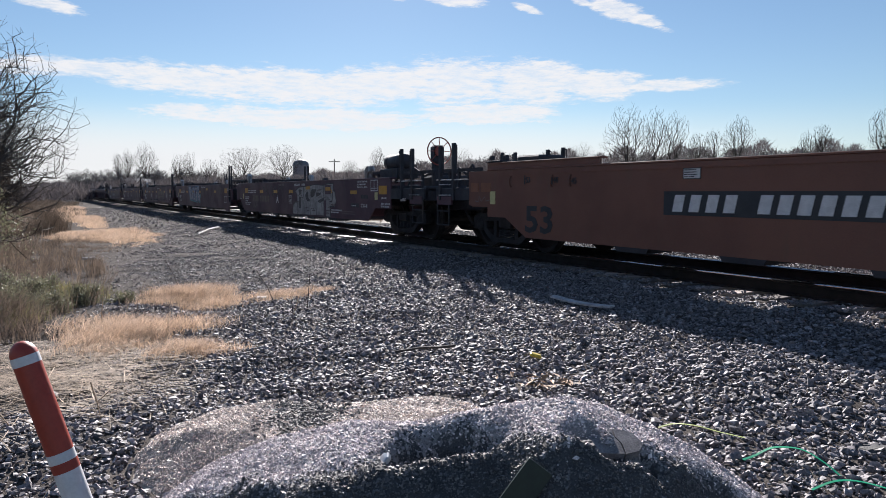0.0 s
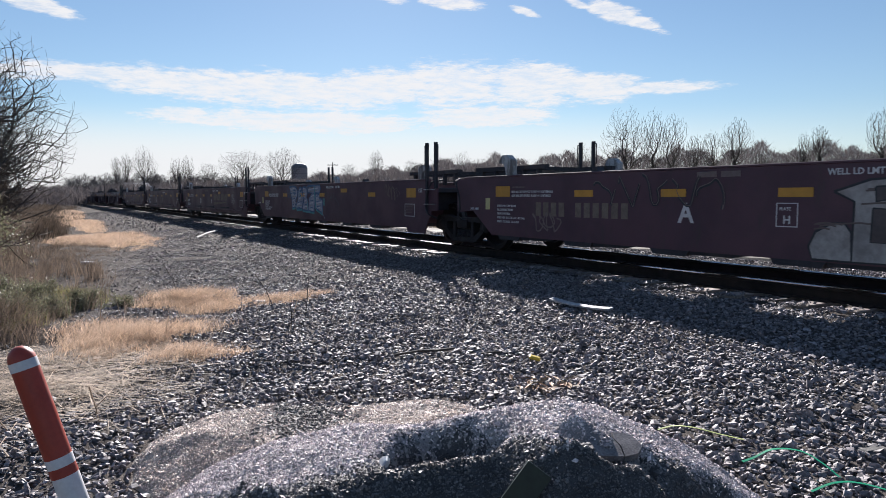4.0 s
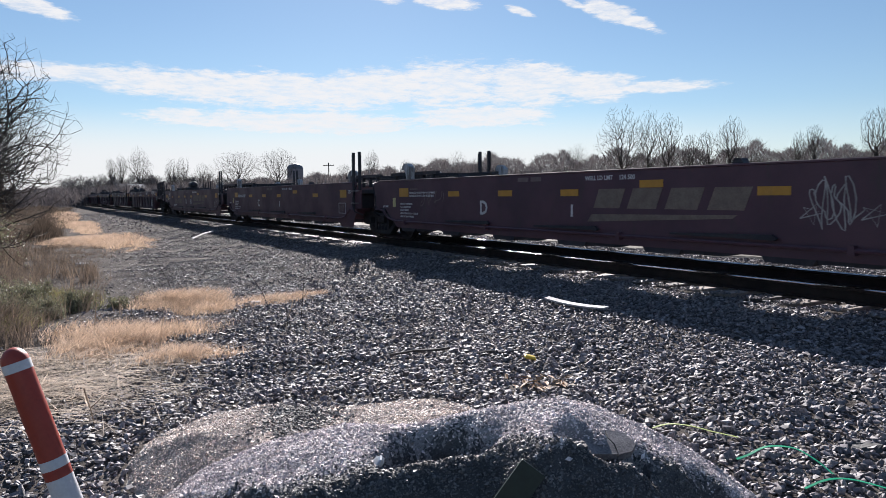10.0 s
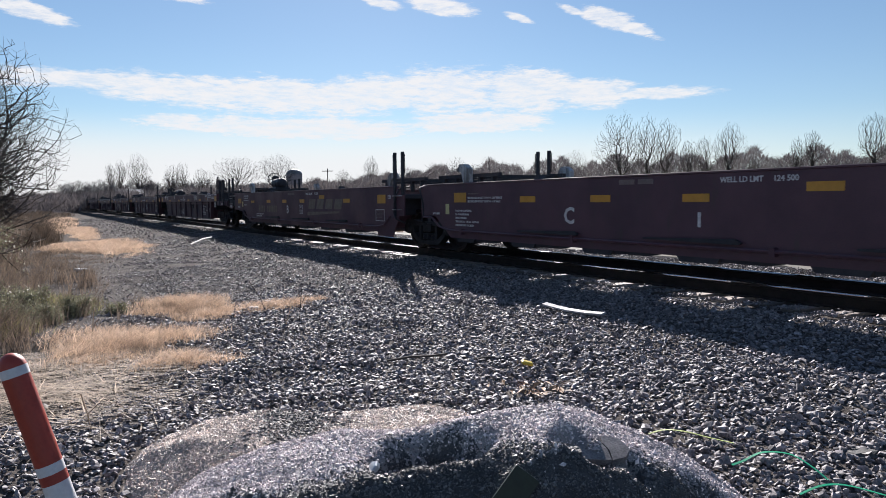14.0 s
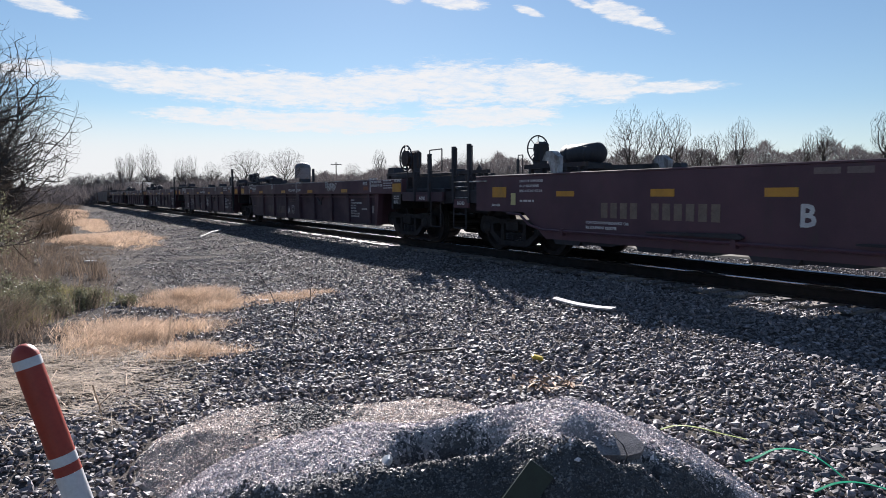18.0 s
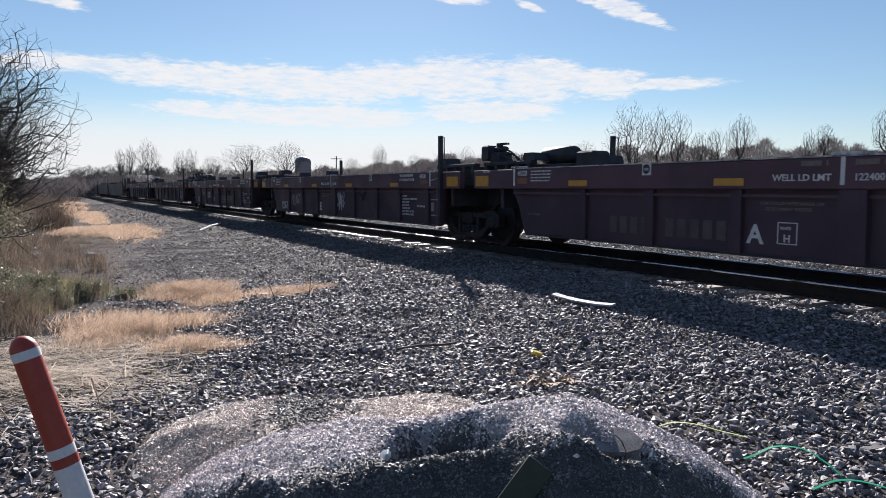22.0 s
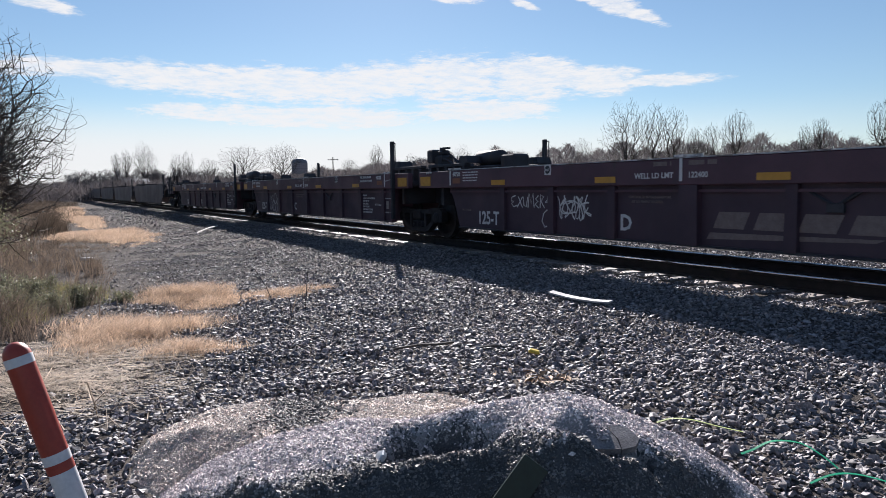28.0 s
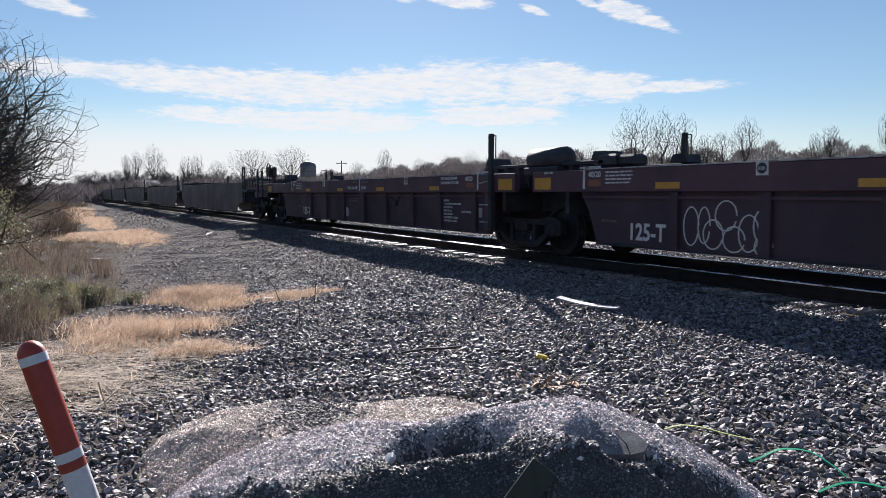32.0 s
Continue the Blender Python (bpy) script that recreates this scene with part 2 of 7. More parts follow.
# Far woods and brush kept pale in colour, standing in for haze.
M_WOODS = surface("haze_pale_woods", (0.140, 0.128, 0.132), (0.093, 0.085, 0.089), 0.95, grain=2, blotch=0.1, bump=0.0, per="island", thin=0.2)
M_THICKET = surface("thicket_twigs", (0.100, 0.076, 0.062), (0.052, 0.041, 0.034), 0.95, grain=4, blotch=0.5, bump=0.0, per="island", thin=0.35)
M_STRAW = surface("dry_straw", (0.541, 0.418, 0.324), (0.394, 0.287, 0.209), 0.7, grain=6, blotch=1.5, bump=0.0, per="island", thin=0.5)
M_WEED = surface("brown_weeds", (0.216, 0.169, 0.134), (0.113, 0.090, 0.072), 0.85, grain=6, blotch=1.5, bump=0.0, per="island", thin=0.3)
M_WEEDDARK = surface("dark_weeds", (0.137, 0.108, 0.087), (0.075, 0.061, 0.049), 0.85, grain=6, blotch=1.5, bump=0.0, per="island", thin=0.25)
M_GREEN = surface("green_weeds", (0.214, 0.203, 0.090), (0.124, 0.121, 0.056), 0.7, grain=6, blotch=1.5, bump=0.0, per="island", thin=0.5)
M_STRAWDULL = surface("grey_fallen_straw", (0.454, 0.365, 0.283), (0.202, 0.164, 0.126), 0.75, grain=6, blotch=1.5, bump=0.0, per="island", thin=0.3)


# ---- building helpers ----
class Build:
    """Collects corners and faces of one mesh."""

    def __init__(self):
        self.v, self.f = [], []

    def quads(self, pts, faces):
        n = len(self.v)
        self.v.extend(pts)
        self.f.extend(tuple(n + i for i in face) for face in faces)
        return self

    def box(self, x0, x1, y0, y1, z0, z1, bev=0.0):
        if bev:
            b = bev
            pts = []
            for z, e in ((z0, b), (z0 + b, 0), (z1 - b, 0), (z1, b)):
                pts += [(x0 + e, y0 + e, z), (x1 - e, y0 + e, z), (x1 - e, y1 - e, z), (x0 + e, y1 - e, z)]
            faces = [(3, 2, 1, 0), (12, 13, 14, 15)]
            for r in (0, 4, 8):
                faces += [(r + i, r + (i + 1) % 4, r + 4 + (i + 1) % 4, r + 4 + i) for i in range(4)]
            return self.quads(pts, faces)
        pts = [(x, y, z) for z in (z0, z1) for x, y in ((x0, y0), (x1, y0), (x1, y1), (x0, y1))]
        return self.quads(pts, [(3, 2, 1, 0), (4, 5, 6, 7), (0, 1, 5, 4), (1, 2, 6, 5), (2, 3, 7, 6), (3, 0, 4, 7)])

    def prism(self, outline, y0, y1):
        """An outline in x and z, counter-clockwise seen from -y, drawn out from y0 to y1."""
        n = len(outline)
        pts = [(x, y0, z) for x, z in outline] + [(x, y1, z) for x, z in outline]
        faces = [tuple(range(n)), tuple(range(2 * n - 1, n - 1, -1))]
        faces += [((i + 1) % n, i, n + i, n + (i + 1) % n) for i in range(n)]
        return self.quads(pts, faces)

    def tube(self, a, b, r0, r1=None, n=8, caps=True):
        a, b = Vector(a), Vector(b)
        r1 = r0 if r1 is None else r1
        w = (b - a).normalized()
        u = w.orthogonal().normalized()
        s = w.cross(u)
        pts = []
        for p, r in ((a, r0), (b, r1)):
            for i in range(n):
                t = 2 * math.pi * i / n
                pts.append(tuple(p + r * (math.cos(t) * u + math.sin(t) * s)))
        faces = [(i, (i + 1) % n, n + (i + 1) % n, n + i) for i in range(n)]
        if caps:
            faces += [tuple(range(n - 1, -1, -1)), tuple(range(n, 2 * n))]
        return self.quads(pts, faces)

    def pipe(self, path, r, n=6):
        for a, b in zip(path, path[1:]):
            self.tube(a, b, r, n=n)
        return self

    def lathe(self, profile, centre, axis="y", n=20):
        """Rings of (along, radius) about an axis through the centre."""
        cx, cy, cz = centre
        pts = []
        for along, r in profile:
            for i in range(n):
                t = 2 * math.pi * i / n
                c, s = r * math.cos(t), r * math.sin(t)
                pts.append({"y": (cx + c, cy + along, cz + s), "x": (cx + along, cy + c, cz + s), "z": (cx + c, cy + s, cz + along)}[axis])
        faces = []
        for k in range(len(profile) - 1):
            faces += [(k * n + i, k * n + (i + 1) % n, (k + 1) * n + (i + 1) % n, (k + 1) * n + i) for i in range(n)]
        m = len(profile) - 1
        faces += [tuple(range(n - 1, -1, -1)), tuple(range(m * n, m * n + n))]
        return self.quads(pts, faces)

    def ring(self, r, wide, centre, n=24):
        """A thin hoop about the y axis."""
        cx, cy, cz = centre
        pts = []
        for dy, rr in ((-wide / 2, r), (wide / 2, r), (wide / 2, r - 0.006), (-wide / 2, r - 0.006)):
            pts += [(cx + rr * math.cos(2 * math.pi * i / n), cy + dy, cz + rr * math.sin(2 * math.pi * i / n)) for i in range(n)]
        faces = [(k * n + i, k * n + (i + 1) % n, (k + 1) % 4 * n + (i + 1) % n, (k + 1) % 4 * n + i) for k in range(4) for i in range(n)]
        return self.quads(pts, faces)

    def mesh(self, name, material, smooth=False):
        me = bpy.data.meshes.new(name)
        me.from_pydata([tuple(p) for p in self.v], [], self.f)
        me.materials.append(material)
        me.update()
        bm = bmesh.new()
        bm.from_mesh(me)
        bmesh.ops.recalc_face_normals(bm, faces=bm.faces)
        if smooth:
            for f in bm.faces:
                f.smooth = True
            for e in bm.edges:
                if len(e.link_faces) == 2 and e.calc_face_angle(0) > 0.7:
                    e.smooth = False
        bm.to_mesh(me)
        bm.free()
        return me


def part(name, build, material, parent, label="", smooth=False):
    """Links a build as one mesh object under a thing or a part."""
    ob = new(name, build if isinstance(build, bpy.types.Mesh) else build.mesh(name, material, smooth))
    ob.parent = parent
    if label:
        tagged(ob, label)
    return ob


def thing(name, label, category, at=None, group="", kind=""):
    ob = new(name)
    ob.empty_display_size = 0.2
    if at is not None:
        ob.matrix_basis = at
    return tagged(ob, label, category, group, kind)


def solid(name, build, material, label, category="", at=None, group="", kind="", smooth=False):
    """A thing of one mesh."""
    ob = new(name, build if isinstance(build, bpy.types.Mesh) else build.mesh(name, material, smooth))
    if at is not None:
        ob.matrix_basis = at
    return tagged(ob, label, category, group, kind)


def raw_mesh(name, verts, faces, material, smooth=False):
    """A mesh from arrays of equal-sided faces, for large loose stuff."""
    me = bpy.data.meshes.new(name)
    verts, faces = np.asarray(verts, np.float32), np.asarray(faces, np.int32)
    k = faces.shape[1]
    me.vertices.add(len(verts))
    me.vertices.foreach_set("co", verts.ravel())
    me.loops.add(faces.size)
    me.loops.foreach_set("vertex_index", faces.ravel())
    me.polygons.add(len(faces))
    me.polygons.foreach_set("loop_start", np.arange(0, faces.size, k, dtype=np.int32))
    me.polygons.foreach_set("use_smooth", np.full(len(faces), smooth))
    me.materials.append(material)
    me.update(calc_edges=True)
    me.validate()
    return me


def bearing(deg, dist, z=0.0):
    """A place by its bearing from the track's far end, in degrees towards +y, and its distance from the camera's stand."""
    return (-dist * math.cos(radians(deg)), dist * math.sin(radians(deg)), z)


# ---- ground ----
Y_TRACK = 9.25


def lumps(x, y, scale, seed):
    """Smooth rolling noise from a few crossed waves."""
    g = np.random.RandomState(seed)
    out = 0.0
    for i in range(6):
        a, ph = g.uniform(0, 2 * math.pi), g.uniform(0, 6.28)
        f = g.uniform(0.6, 1.8) / scale
        out = out + np.sin((x * math.cos(a) + y * math.sin(a)) * f * 2 * math.pi + ph)
    return out / 6.0


def ground_z(x, y):
    x, y = np.asarray(x, float), np.asarray(y, float)
    near = np.interp(y, [-60, -6, 0, 4.3, 7.0, 7.6, 10.9, 12.4, 12.9, 15.0, 24, 60, 200], [-0.4, -0.42, -0.5, -0.45, -0.27, -0.225, -0.225, -0.20, -0.25, -0.75, -0.9, -0.85, -0.6])
    rough = np.interp(y, [2, 4, 7.2, 7.6, 11, 12, 20], [0.07, 0.05, 0.02, 0.006, 0.006, 0.03, 0.08])
    return near + rough * lumps(x, y, 2.6, 3) + 0.5 * rough * lumps(x, y, 0.9, 4)


def build_ground():
    xs = np.unique(np.concatenate([-np.geomspace(60, 2600, 26), np.arange(-60, -16, 0.8), np.arange(-16, 7, 0.22), np.geomspace(7, 2600, 24)]))
    ys = np.unique(np.concatenate([-np.geomspace(16, 2600, 20), np.arange(-16, -1, 0.8), np.arange(-1, 16, 0.22), np.arange(16, 28, 0.5), np.geomspace(28, 2600, 26)]))
    gx, gy = np.meshgrid(xs, ys)
    gz = ground_z(gx, gy)
    n = len(xs)
    i, j = np.meshgrid(np.arange(n - 1), np.arange(len(ys) - 1))
    a = (j * n + i).ravel()
    faces = np.stack([a, a + 1, a + n + 1, a + n], 1)
    me = raw_mesh("ground", np.stack([gx.ravel(), gy.ravel(), gz.ravel()], 1), faces, M_GROUND, True)
    me.materials.append(M_FIELD)
    me.materials.append(M_FARBANK)
    me.materials.append(M_SHADEBED)
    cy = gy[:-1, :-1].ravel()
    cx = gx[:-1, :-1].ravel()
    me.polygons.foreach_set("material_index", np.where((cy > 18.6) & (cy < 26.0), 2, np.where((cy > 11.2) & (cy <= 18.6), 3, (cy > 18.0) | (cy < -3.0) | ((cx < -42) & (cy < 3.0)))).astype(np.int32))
    tagged(new("ground", me), "grey gravel ground beside a railway, dry field beyond", "ground", kind="structure")


build_ground()


# ---- track ----
def build_track():
    head = [(-0.037, -0.008), (-0.033, -0.006), (0.033, -0.006), (0.037, -0.008), (0.036, -0.034), (0.009, -0.045), (0.008, -0.145), (0.02, -0.155), (0.07, -0.165), (0.07, -0.176), (-0.07, -0.176), (-0.07, -0.165), (-0.02, -0.155), (-0.008, -0.145), (-0.009, -0.045), (-0.036, -0.034)]
    for side in (-0.7525, 0.7525):
        b = Build()
        n = len(head)
        x0, x1 = -900.0, 60.0
        pts = [(x0, y, z - 0.004) for y, z in head] + [(x1, y, z - 0.004) for y, z in head]
        b.quads(pts, [((i + 1) % n, i, n + i, n + (i + 1) % n) for i in range(n)] + [tuple(range(n)), tuple(range(2 * n - 1, n - 1, -1))])
        rail = solid("rail", b, M_RAILSIDE, "long rusty steel rail with a polished head", "rail", pose(0, Y_TRACK + side, 0), "rails", "structure")
        arc = [(-0.034, -0.010), (-0.031, -0.004), (-0.024, 0.0005), (-0.012, 0.0035), (0.0, 0.0045), (0.012, 0.0035), (0.024, 0.0005), (0.031, -0.004), (0.034, -0.010)]
        top = Build().quads([(x, y, z) for x in (x0, x1) for y, z in arc], [(i, i + 1, 10 + i, 9 + i) for i in range(8)])
        part("rail_head", top, M_TREAD, rail, "bright polished running surface", smooth=True)


build_track()


# ---- train ----
D = 7.75            # from the camera to the cars' near sides
W = 1.5             # half a car's width


def travelled(t):
    """How far the train has gone after t seconds."""
    u = t / 10
    return 48.116 * u - 3.303 * u ** 2 + 1.556 * u ** 3 - 0.1963 * u ** 4


MOVERS, ROLLERS = [], []
FONTS = {}


def lettering(text, size, wide=1.0):
    """A mesh of words in the built-in font, standing in the x-z plane, read from -y, its left lower corner at the origin."""
    key = (text, size, wide)
    if key not in FONTS:
        c = bpy.data.curves.new("lettering", "FONT")
        c.body, c.size, c.extrude = text, size, 0.0015
        c.resolution_u = 2
        c.offset = size * 0.024
        ob = new("lettering", c)
        me = bpy.data.meshes.new_from_object(ob)
        bpy.data.objects.remove(ob)
        me.transform(Matrix.Diagonal((wide, 1, 1, 1)))
        me.transform(pose(0, 0, 0, 90))
        FONTS[key] = me
    return FONTS[key]


def letter(parent, text, x, z, size, material=None, wide=1.0, y=-W, name="lettering", label=""):
    me = lettering(text, size, wide).copy()
    me.materials.clear()
    me.materials.append(material or M_WHITE)
    ob = part(name, me, None, parent, label)
    ob.matrix_basis = pose(x, y - 0.006, z)
    return ob


def bars(parent, x, z, wide, rows, size, y=-W, material=None, name="small_print", seed=1):
    """Lines of small print as plain bars."""
    g = random.Random(seed)
    b = Build()
    for r in range(rows):
        px = x
        end = x + wide * g.uniform(0.7, 1.0)
        while px < end:
            w = size * g.uniform(1.2, 4.0)
            b.box(px, min(px + w, end), y - 0.006, y - 0.002, z - r * size * 1.75, z - r * size * 1.75 + size * 0.75)
            px += w + size * 0.7
    return part(name, b, material or M_DIM, parent, "small stencilled lines")


def plate(parent, x, z, wide, tall, material=None, name="reflector_plate", y=-W, label=""):
    return part(name, Build().box(x, x + wide, y - 0.008, y - 0.001, z, z + tall), material or M_YELLOW, parent, label)


def wheel_mesh():
    prof = [(-0.03, 0.09), (-0.03, 0.16), (0.005, 0.2), (0.01, 0.36), (-0.05, 0.40), (-0.05, 0.475), (0.05, 0.482), (0.058, 0.51), (0.085, 0.51), (0.085, 0.40), (0.045, 0.36), (0.045, 0.2), (0.06, 0.16), (0.06, 0.09)]
    return prof


def truck(name="truck"):
    """A two-axle truck with its origin on the rail top under its centre."""
    t = thing(name, "grimy cast steel freight truck under the wells", "railway truck", group="freight trucks")
    R, half = 0.482, 0.915
    for s in (-1, 1):
        y0, y1 = s * 0.93, s * 1.09
        b = Build()
        # top chord, pedestals, and tension member as one casting with two windows
        b.prism([(-1.17, 0.40), (-1.03, 0.36), (-1.03, 0.55), (-0.80, 0.55), (-0.45, 0.57), (0.45, 0.57), (0.80, 0.55), (1.03, 0.55), (1.03, 0.36), (1.17, 0.40), (1.17, 0.62), (1.05, 0.70), (0.72, 0.71), (0.45, 0.66), (-0.45, 0.66), (-0.72, 0.71), (-1.05, 0.70), (-1.17, 0.62)], min(y0, y1), max(y0, y1))
        for e in (-1, 1):
            b.prism([(e * 0.80, 0.36), (e * 0.80, 0.56), (e * 0.70, 0.56), (e * 0.68, 0.40), (e * 0.40, 0.24), (e * 0.40, 0.12), (e * 0.54, 0.17)][::e], min(y0, y1), max(y0, y1))
            b.box(e * 0.37 - 0.05, e * 0.37 + 0.05, min(y0, y1), max(y0, y1), 0.2, 0.57)
        b.box(-0.45, 0.45, min(y0, y1), max(y0, y1), 0.12, 0.23, 0.02)
        part("side_frame", b, M_CAST, t)
        for e in (-0.2, 0, 0.2):
            coil = [(e + 0.075 * math.cos(0.8 * k), s * 1.01 + 0.075 * math.sin(0.8 * k), 0.235 + 0.0048 * k) for k in range(36)]
            part("spring", Build().pipe(coil, 0.016, 5), M_STEEL, t)
        for e in (-1, 1):
            part("bearing_cap", Build().lathe([(0, 0.13), (s * 0.10, 0.13), (s * 0.13, 0.09), (s * 0.14, 0.05)], (e * half, s * 1.0, R), "y", 12), M_CAST, t, smooth=True)
    part("bolster", Build().box(-0.2, 0.2, -1.12, 1.12, 0.42, 0.64, 0.03), M_CAST, t)
    part("centre_plate", Build().tube((0, 0, 0.64), (0, 0, 0.74), 0.2, n=14), M_STEEL, t)
    for e in (-1, 1):
        part("brake_beam", Build().box(e * 0.36 - 0.04, e * 0.36 + 0.04, -0.8, 0.8, 0.3, 0.38), M_STEEL, t)
        ax = Build().tube((0, -1.0, 0), (0, 1.0, 0), 0.085, n=10)
        axle = part("wheelset", ax, M_WHEEL, t)
        axle.location = (e * half, 0, R)
        for s in (-1, 1):
            part("wheel", Build().lathe([(-s * a, r) for a, r in wheel_mesh()], (0, s * 0.77, 0), "y", 32), M_WHEEL, axle, smooth=True)
            part("wheel_tread", Build().ring(0.4855, 0.075, (0, s * 0.765, 0), 32), M_WORN, axle, smooth=True)
    return t


def well_outline(f, r, top, low, arch, cut=6.1, toe=False):
    """Side plate outline from its rear end r to its front end f, cut away over the trucks."""
    front = [(5.9, low), (5.96, 0.265), (6.79, 0.265), (6.92, 0.51), (7.1, 0.71), (7.1, 0.79), (f, 0.795)] if toe else [(6.72, low), (6.84, 0.55), (f, 0.58)] if f < 6.9 else [(6.74, low), (7.0, 0.57), (7.2, arch), (f, arch)] if f < 8.5 else [(cut, low), (cut + 0.42, arch - 0.05), (cut + 0.55, arch), (f, arch)]
    return [(-cut, low)] + front + [(f, top), (r, top), (r, arch + 0.1), (-cut - 0.66, arch + 0.1)]


def post_pair(t, x, s, gap=0.36, top=2.33, low=0.75, paint=None):
    """Two end posts with grab irons and ladder rungs between them."""
    for k in (0, 1):
        px = x + k * gap
        post = part("post", Build().box(px - 0.036, px + 0.036, s * W - 0.03, s * W + 0.03, low if k == 0 else 1.3, top, 0.006), paint or M_STEEL, t)
        gx = px + (-0.1 if k == 0 else 0.1)
        part("grab_iron", Build().pipe([(px, s * W, top - 0.06), (gx, s * W, top - 0.06), (gx, s * W, top - 0.5), (px, s * W, top - 0.5)], 0.011), M_STEEL, post)
    for z in (0.95, 1.28):
        part("rung", Build().pipe([(x, s * (W + 0.03), z), (x, s * (W + 0.09), z), (x + gap, s * (W + 0.09), z), (x + gap, s * (W + 0.03), z)], 0.011), M_GALV, t)


def end_frame(t, x0, x1, z0=1.55):
    """The dark open deck frame over an end of a well."""
    for s in (-1, 1):
        b = Build().box(x0, x1, s * 0.85 - 0.05, s * 0.85 + 0.05, z0 + 0.16, z0 + 0.24)
        for k in range(5):
            px = x0 + (x1 - x0) * (k + 0.5) / 5
            b.box(px - 0.035, px + 0.035, s * 0.85 - 0.04, s * 0.85 + 0.04, z0 - 0.1, z0 + 0.16)
        part("deck_rail", b, M_STEEL, t)
    b = Build()
    for k in range(5):
        px = x0 + (x1 - x0) * (k + 0.5) / 5
        b.box(px - 0.05, px + 0.05, -0.85, 0.85, z0 + 0.13, z0 + 0.2)
    part("deck_grating", b, M_STEEL, t)


def torus(c, r, thick, axis, n=32, m=7):
    """A closed ring of round bar about the x or the y axis."""
    pts = []
    for i in range(n):
        u = 2 * math.pi * i / n
        for k in range(m):
            v = 2 * math.pi * k / m
            q, h = r + thick * math.cos(v), thick * math.sin(v)
            a, b = q * math.cos(u), q * math.sin(u)
            pts.append((c[0] + h, c[1] + a, c[2] + b) if axis == "x" else (c[0] + a, c[1] + h, c[2] + b))
    f = [(i * m + k, i * m + (k + 1) % m, (i + 1) % n * m + (k + 1) % m, (i + 1) % n * m + k) for i in range(n) for k in range(m)]
    return Build().quads(pts, f)


def handwheel(t, x, y, z, r=0.31, paint=None, e=1):
    """A spoked brake wheel facing along the car."""
    w = part("brake_wheel", torus((x, y, z), r, 0.016, "x"), paint or M_STEEL, t, "spoked round brake wheel", smooth=True)
    for i in range(8):
        u = 2 * math.pi * i / 8
        part("spoke", Build().tube((x, y, z), (x, y + r * math.cos(u), z + r * math.sin(u)), 0.009, n=5), paint or M_STEEL, w)
    part("hub", Build().tube((x - 0.03, y, z), (x + 0.03, y, z), 0.12, n=14), M_STEEL if paint is None else M_RUSTRED, w)
    part("gear_housing", Build().box(*sorted((x - e * 0.03, x - e * 0.2)), y - 0.14, y + 0.14, z - 0.3, z + 0.15, 0.05), M_STEEL, t)
    part("wheel_stand", Build().box(*sorted((x - e * 0.06, x - e * 0.2)), y - 0.1, y + 0.1, 1.2, z - 0.25, 0.01), M_STEEL, t)


M_RUSTRED = surface("red_oxide_hub", (0.30, 0.06, 0.045), (0.20, 0.045, 0.035), 0.6, grain=40, blotch=6, bump=0.2)


def well_core(t, r, f, top, low, paint, arch=0.73, cut=6.1, toe=False):
    """Side plates, floor, cross members and bulkheads shared by all wells."""
    for s in (-1, 1):
        b = Build()
        y0, y1 = sorted((s * W, s * (W - 0.03)))
        b.prism(well_outline(f, r, top, low, arch, cut, toe), y0, y1)
        side = part("side_plate", b, paint, t)
        part("top_flange", Build().box(r, f, *sorted((s * (W + 0.012), s * (W - 0.16))), top, top + 0.035, 0.008), paint, side)
        part("bottom_flange", Build().box(-cut, cut, *sorted((s * (W - 0.03), s * (W - 0.22))), low + 0.02, low + 0.05), M_STEEL, side)
        for k in range(7):
            px = 0.26 + 1.93 * (k - 3)
            if abs(px) > cut - 0.3:
                continue
            part("foot_casting", Build().prism([(px - 0.30, low - 0.075), (px + 0.30, low - 0.075), (px + 0.36, low + 0.012), (px - 0.36, low + 0.012)], *sorted((s * (W - 0.005), s * (W - 0.3)))), M_STEEL, side)
    for k in range(6):
        px = 0.26 + 1.93 * (k - 3)
        part("cross_bearer", Build().box(px - 0.3, px + 0.3, -W + 0.31, W - 0.31, low - 0.07, low + 0.06, 0.02), M_STEEL, t)
    for x in (-cut + 0.1, cut - 0.1):
        part("bulkhead", Build().box(x - 0.06, x + 0.06, -W + 0.04, W - 0.04, low + 0.1, top - 0.25), paint, t)
    for a, b2 in ((r - 0.35, -cut - 0.1), (cut + 0.1, f + 0.35)):
        part("end_sill", Build().box(a, b2, -0.45, 0.45, 0.78, 1.15, 0.03), M_STEEL, t)
        part("end_deck", Build().box(a + 0.1, b2 - 0.1, -1.4, 1.4, 1.2, 1.32, 0.02), M_STEEL, t)
        part("cross_wall", Build().box((a + b2) / 2 - 0.05, (a + b2) / 2 + 0.05, -1.35, 1.35, 0.8, 1.2), M_STEEL, t)


def castings(t, xs, top, tall=0.4):
    """Pale worn container guides standing on the top flanges."""
    for x in xs:
        e = 1 if x > 0 else -1
        for s in (-1, 1):
            y0, y1 = sorted((s * (W - 0.06), s * (W - 0.2)))
            o = [(x - e * 0.17, top + 0.035), (x - e * 0.01, top + 0.035), (x + e * 0.01, top + 0.15), (x + e * 0.07, top + 0.62 * tall), (x + e * 0.22, top + 0.62 * tall), (x + e * 0.2, top + 0.78 * tall), (x + e * 0.12, top + tall), (x - e * 0.03, top + tall), (x - e * 0.18, top + 0.75 * tall)]
            part("container_guide", Build().prism(o if e > 0 else o[::-1], y0, y1), M_GALV, t)


